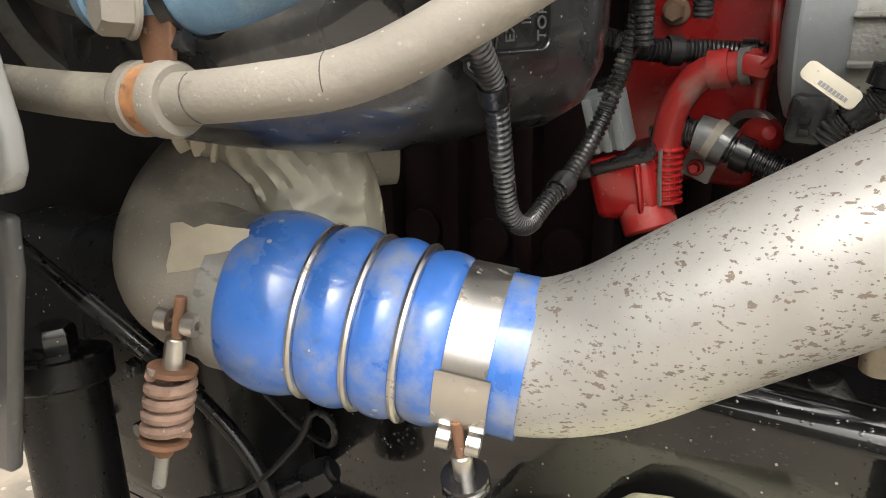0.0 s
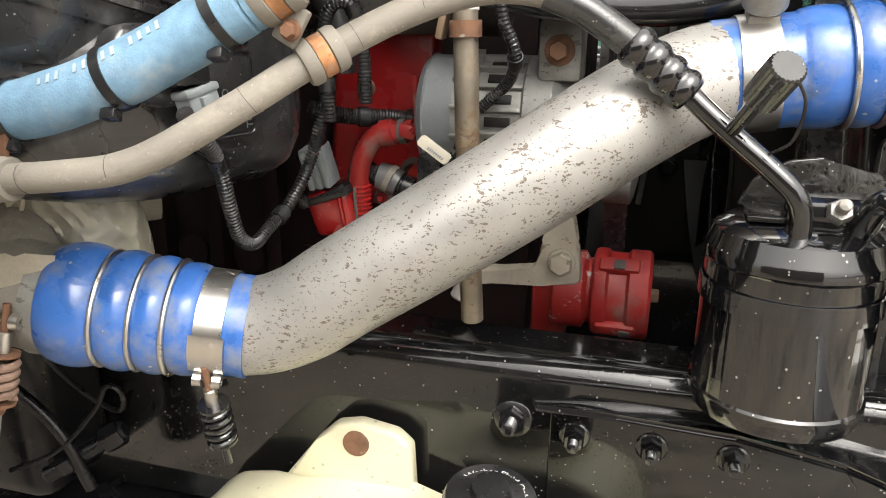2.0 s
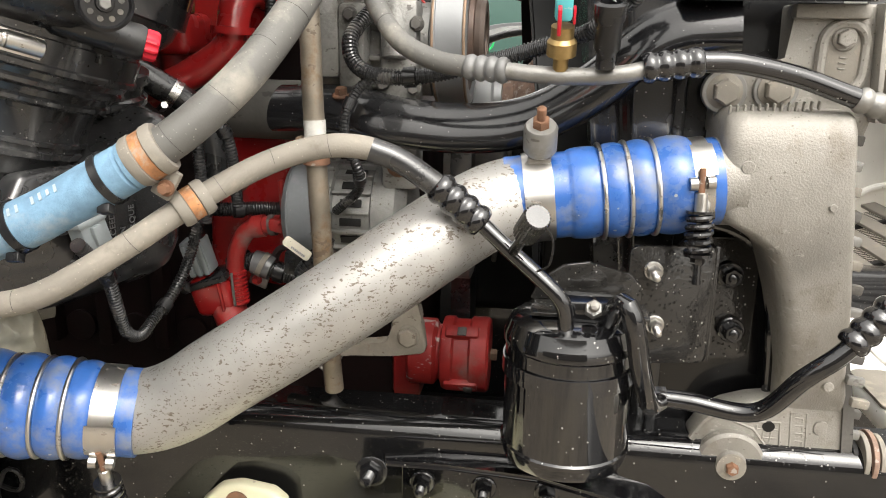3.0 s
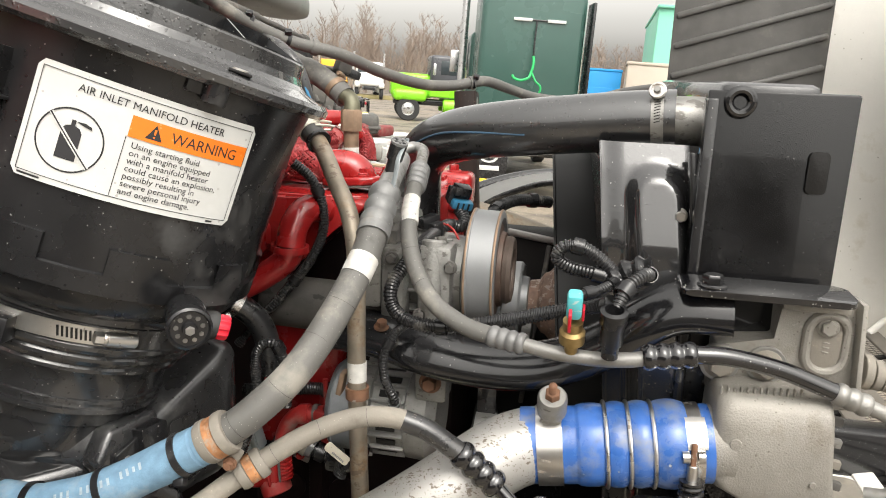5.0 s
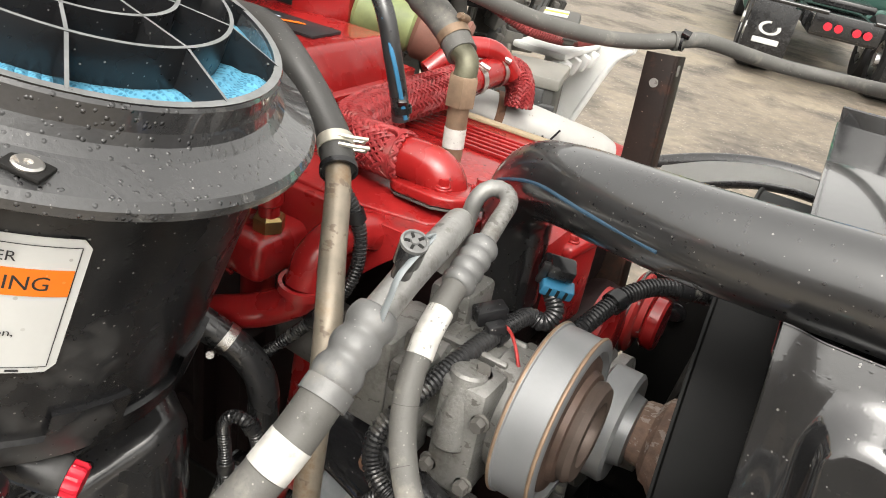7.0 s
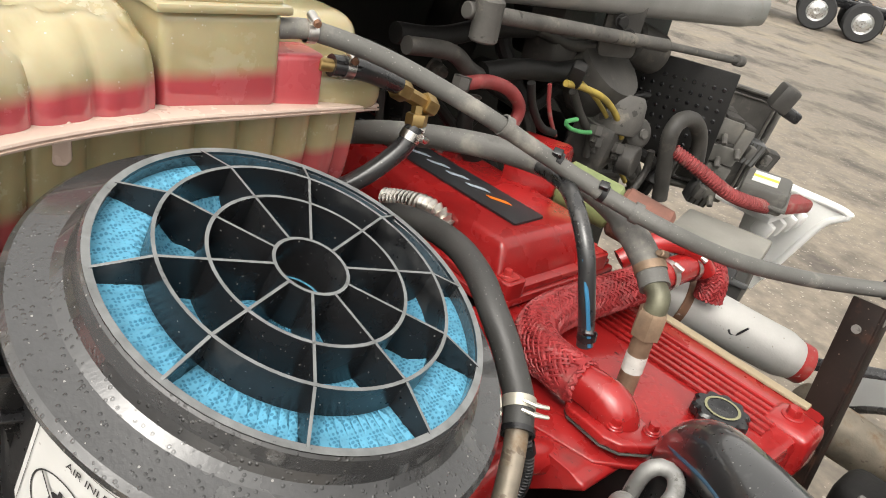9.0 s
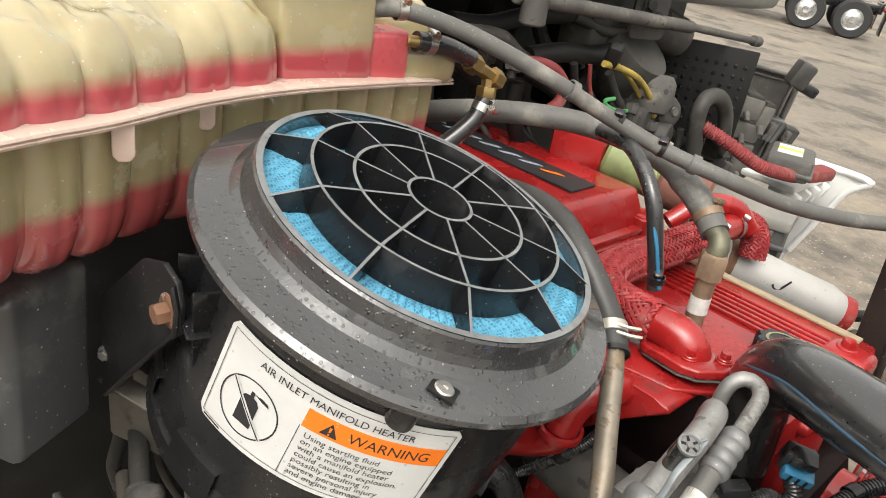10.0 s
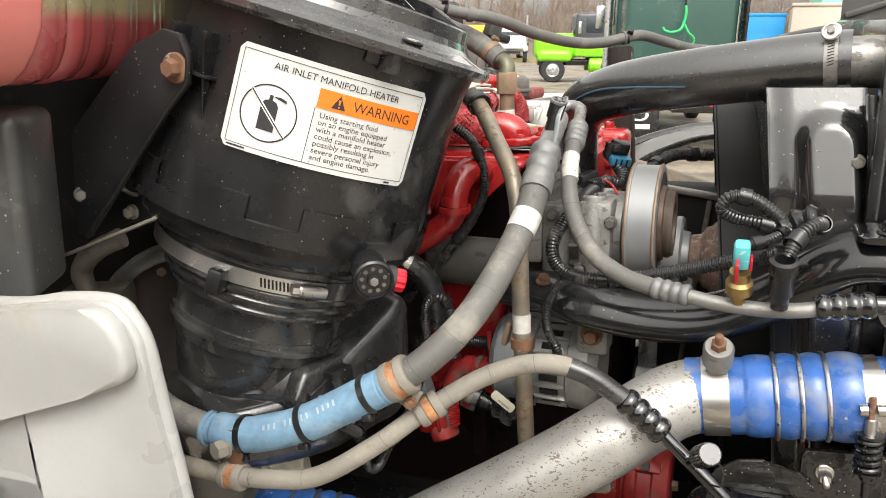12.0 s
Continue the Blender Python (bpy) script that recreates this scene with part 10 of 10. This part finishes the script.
def tractor(m, colour, cab_colour, label, sleeper=True):
    """A road tractor whose nose points to +x of m, built part by part."""
    paint, cabp = colour, cab_colour
    tr = thing("road_tractor", m.translation, label, "truck", "parked trucks")
    yard_part("chassis", box((7.4, 0.9, 0.28), pose(-0.6, 0, 0.85), 0.03), BLACK_STEEL, tr, m)
    yard_part("cab", box((1.7, 2.2, 1.75), pose(0.7, 0, 2.05), 0.15, seg=3), cabp, tr, m)
    if sleeper:
        yard_part("sleeper", box((1.6, 2.05, 2.7), pose(-0.75, 0, 2.35), 0.12, seg=3), cabp, tr, m)
        yard_part("side_fairing", box((0.5, 0.06, 2.4), pose(-1.5, -1.12, 2.3), 0.02), BLACK_PLASTIC, tr, m)
    yard_part("hood", box((1.9, 1.7, 1.05), pose(2.3, 0, 1.55), 0.2, seg=3), paint, tr, m)
    yard_part("cab_skirt", box((1.72, 2.24, 0.7), pose(0.7, 0, 1.45), 0.08, seg=3), paint, tr, m)
    for s in (-1, 1):
        yard_part("fender", box((1.5, 0.5, 0.5), pose(2.4, s * 0.95, 1.12), 0.18, seg=3), paint, tr, m)
        yard_part("side_tank", rod((-1.6, s * 0.95, 0.75), (0.9, s * 0.95, 0.75), 0.3, 26), paint, tr, m)
        yard_part("exhaust_pipe", rod((-0.05, s * 1.25, 0.9), (-0.05, s * 1.25, 3.7), 0.08, 16), CHROME, tr, m)
        yard_part("side_window", box((0.7, 0.03, 0.6), pose(0.75, s * 1.105, 2.4), 0.02), GLASS, tr, m)
        yard_part("mirror", box((0.12, 0.2, 0.5), pose(1.4, s * 1.35, 2.3), 0.03), CHROME, tr, m)
        wheel(tr, m, 2.45, s * 1.0)
        for x in (-2.4, -3.65):
            wheel(tr, m, x, s * 0.93, 0.52, 0.55)
        yard_part("mud_flap", box((0.02, 0.62, 0.75), pose(-4.45, s * 0.95, 0.62), 0.005), BLACK_PLASTIC, tr, m)
        yard_part("flap_badge", lathe([(0.085, 0), (0.125, 0), (0.125, 0.006), (0.085, 0.006)], pose(-4.462, s * 0.95, 0.68, 0, -90, 0) @ Matrix.Diagonal((0.75, 1.2, 1, 1)), 28, arc=0.82, shut=True), WHITE_PRINT, tr, m)
        yard_part("flap_lettering", box((0.012, 0.36, 0.075), pose(-4.464, s * 0.95, 0.50), 0.003), WHITE_PRINT, tr, m)
        yard_part("flap_stripe", box((0.012, 0.3, 0.09), pose(-4.466, s * 0.95 + 0.155, 0.28), 0.002), mat("yellow_flap", (0.75, 0.50, 0.03), 0.5), tr, m)
        yard_part("flap_stripe_white", box((0.012, 0.3, 0.09), pose(-4.466, s * 0.95 - 0.155, 0.28), 0.002), WHITE_PRINT, tr, m)
        yard_part("flap_hanger", rod((-4.42, s * 0.3, 1.05), (-4.42, s * 1.25, 1.05), 0.03, 12), BLACK_STEEL, tr, m)
        for q in (0.12, 0.26):
            yard_part("tail_lamp", rod((-4.47, s * q, 0.88), (-4.49, s * q, 0.88), 0.055, 16), RED_CAP, tr, m)
    yard_part("windscreen", box((0.04, 1.9, 0.75), pose(1.52, 0, 2.4, 0, -12, 0), 0.02), GLASS, tr, m)
    yard_part("rear_beam", box((0.12, 0.9, 0.3), pose(-4.35, 0, 0.9), 0.02), BLACK_STEEL, tr, m)
    yard_part("fifth_wheel", box((0.9, 0.9, 0.12), pose(-3.0, 0, 1.12), 0.04), BLACK_STEEL, tr, m)
    return tr


GREEN_CAB = mat("dark_green_paint", (0.042, 0.095, 0.080), 0.25, var=0.1, scale=1, bump=0.02)
LIME = mat("lime_paint", (0.22, 0.62, 0.02), 0.3, var=0.05, scale=2)
DARKGREY = mat("charcoal_paint", (0.06, 0.062, 0.07), 0.3, var=0.1, scale=2)
YELLOW = mat("yellow_truck_paint", (0.80, 0.38, 0.02), 0.35, var=0.05, scale=2)
PALE = mat("pale_truck_paint", (0.7, 0.7, 0.68), 0.35, var=0.05, scale=2)
green = tractor(on_yard(6.4, 14.9, 0, 74), GREEN_CAB, GREEN_CAB, "dark green sleeper tractor parked with its back turned")
gm2 = on_yard(6.4, 14.9, 0, 74)
yard_part("rear_light_bar", box((0.05, 0.36, 0.06), pose(-1.57, 0.22, 3.1), 0.01), WHITE_PRINT, green, gm2)
yard_part("rear_light_bar", box((0.05, 0.36, 0.06), pose(-1.57, -0.44, 3.1), 0.01), WHITE_PRINT, green, gm2)
AIR_LINE = mat("green_air_line", (0.02, 0.45, 0.12), 0.4)
yard_part("light_rail", box((0.03, 1.0, 0.03), pose(-1.57, -0.10, 3.1), 0.01), BLACK_STEEL, green, gm2)
yard_part("hanging_cable", tube([(-1.60, -0.05, 3.08), (-1.66, -0.03, 2.75), (-1.68, -0.03, 2.40)], 0.018, 8, 0.05), BLACK_PLASTIC, green, gm2)
yard_part("air_line", tube([(-1.68, -0.03, 2.42), (-1.72, -0.04, 2.30), (-1.74, -0.01, 2.12), (-1.78, 0.05, 2.00), (-1.80, 0.20, 1.95), (-1.78, 0.32, 1.98), (-1.76, 0.36, 2.04)], 0.026, 10, 0.03), AIR_LINE, green, gm2)
yard_part("air_line", tube([(-1.75, -0.02, 2.10), (-1.80, -0.10, 1.95), (-1.82, -0.20, 1.85), (-1.80, -0.18, 1.72), (-1.76, -0.08, 1.64)], 0.020, 10, 0.03), AIR_LINE, green, gm2)
tractor(on_yard(11.3, 32.5, 0, 168), LIME, DARKGREY, "lime green and charcoal sleeper tractor parked side on")
tractor(on_yard(11.0, 65.0, 0, -100), YELLOW, YELLOW, "yellow tractor parked facing across the yard", False)
tractor(on_yard(13.4, 62.0, 0, -100), PALE, PALE, "white tractor parked facing across the yard", False)
tractor(on_yard(0.82, 25.6, 0, 176), PALE, PALE, "white day cab tractor parked across the yard", False)


def plain_body(name, m, size, material, label, category):
    th = thing(name, m.translation, label, category)
    yard_part("shell", box(size, pose(0, 0, size[2] / 2), 0.04), material, th, m)
    yard_part("roof_cap", box((size[0] * 1.03, size[1] * 1.03, 0.08), pose(0, 0, size[2] + 0.02), 0.02), material, th, m)
    yard_part("door_panel", box((size[0] * 0.6, 0.03, size[2] * 0.7), pose(0, -size[1] / 2 - 0.005, size[2] * 0.45), 0.01), material, th, m)
    return th


plain_body("blue_cabin", on_yard(11.7, 20.6, 0, -30), (1.15, 1.15, 2.5), mat("bright_blue_plastic", (0.02, 0.30, 0.72), 0.5, var=0.06, scale=2), "bright blue portable cabin", "cabin")
plain_body("beige_container", on_yard(10.9, 16.8, 0, -30), (1.2, 1.6, 2.6), mat("beige_paint", (0.48, 0.42, 0.35), 0.6, var=0.08, scale=1), "plain beige steel container in the yard", "container")
plain_body("mint_trailer", on_yard(13.2, 18.2, 0, -30), (2.6, 6.0, 4.0), mat("mint_paint", (0.22, 0.60, 0.44), 0.5, var=0.05, scale=1), "tall mint green box trailer", "trailer")

# bare winter wood at the edge of the yard
random.seed(11)
BARK = mat("bare_twigs", (0.27, 0.215, 0.175), 0.9, var=0.25, scale=0.6)
wood = thing("far_wood", YARD @ Vector((12, 80, 0)), "bare brown winter trees along the yard edge", "trees", kind="stuff")
verts, faces = [], []


def twig(a, b, r):
    d = b - a
    s = d.orthogonal().normalized() * r
    t = d.cross(s).normalized() * r
    i = len(verts)
    verts.extend([a + s, a + t - s * 0.5, a - t - s * 0.5, b])
    faces.extend([(i, i + 1, i + 3), (i + 1, i + 2, i + 3), (i + 2, i, i + 3)])


for k in range(260):
    base = Vector((random.uniform(-60, 75), random.uniform(76, 108), -0.3))
    h = random.uniform(5.5, 9.5)
    top = base + Vector((random.uniform(-0.6, 0.6), 0, h))
    twig(base, top, 0.14)
    for i in range(26):
        f = random.uniform(0.12, 0.97)
        a = base.lerp(top, f)
        an = random.uniform(0, 6.28)
        l = (1 - f * 0.75) * h * 0.38
        b = a + Vector((math.cos(an) * l * 0.7, math.sin(an) * l * 0.7, l * random.uniform(0.5, 1.1)))
        twig(a, b, 0.04)
        for j in range(7):
            c = a.lerp(b, random.uniform(0.2, 1))
            an2 = random.uniform(0, 6.28)
            twig(c, c + Vector((math.cos(an2) * l * 0.35, math.sin(an2) * l * 0.35, l * random.uniform(0.1, 0.6))), 0.022)
me = bpy.data.meshes.new("far_wood")
me.from_pydata([YARD @ v for v in verts], [], faces)
me.materials.append(BARK)
ob = new("twigs", me)
ob.parent = wood
ob.matrix_parent_inverse = Matrix.Translation(wood.location).inverted()
bm = bmesh.new()
for i in range(60):
    x = -90 + i * 4
    box((4.2, 1, random.uniform(2.2, 3.6)), YARD @ pose(x, 112, 1.2), 0, bm)
tagged(new("backdrop", mesh_of(bm, "backdrop", mat("far_brush", (0.24, 0.20, 0.16), 0.95, var=0.25, scale=0.3))), "dense brown brush far behind the yard", "brush", kind="structure")
bm = box((140, 1.5, 0.5), YARD @ pose(0, 60, 0.1), 0.1)
tagged(new("verge", mesh_of(bm, "verge", mat("dry_grass", (0.22, 0.19, 0.09), 0.95, var=0.3, scale=1.5))), "strip of dry yellow grass at the yard edge", "verge", kind="structure")
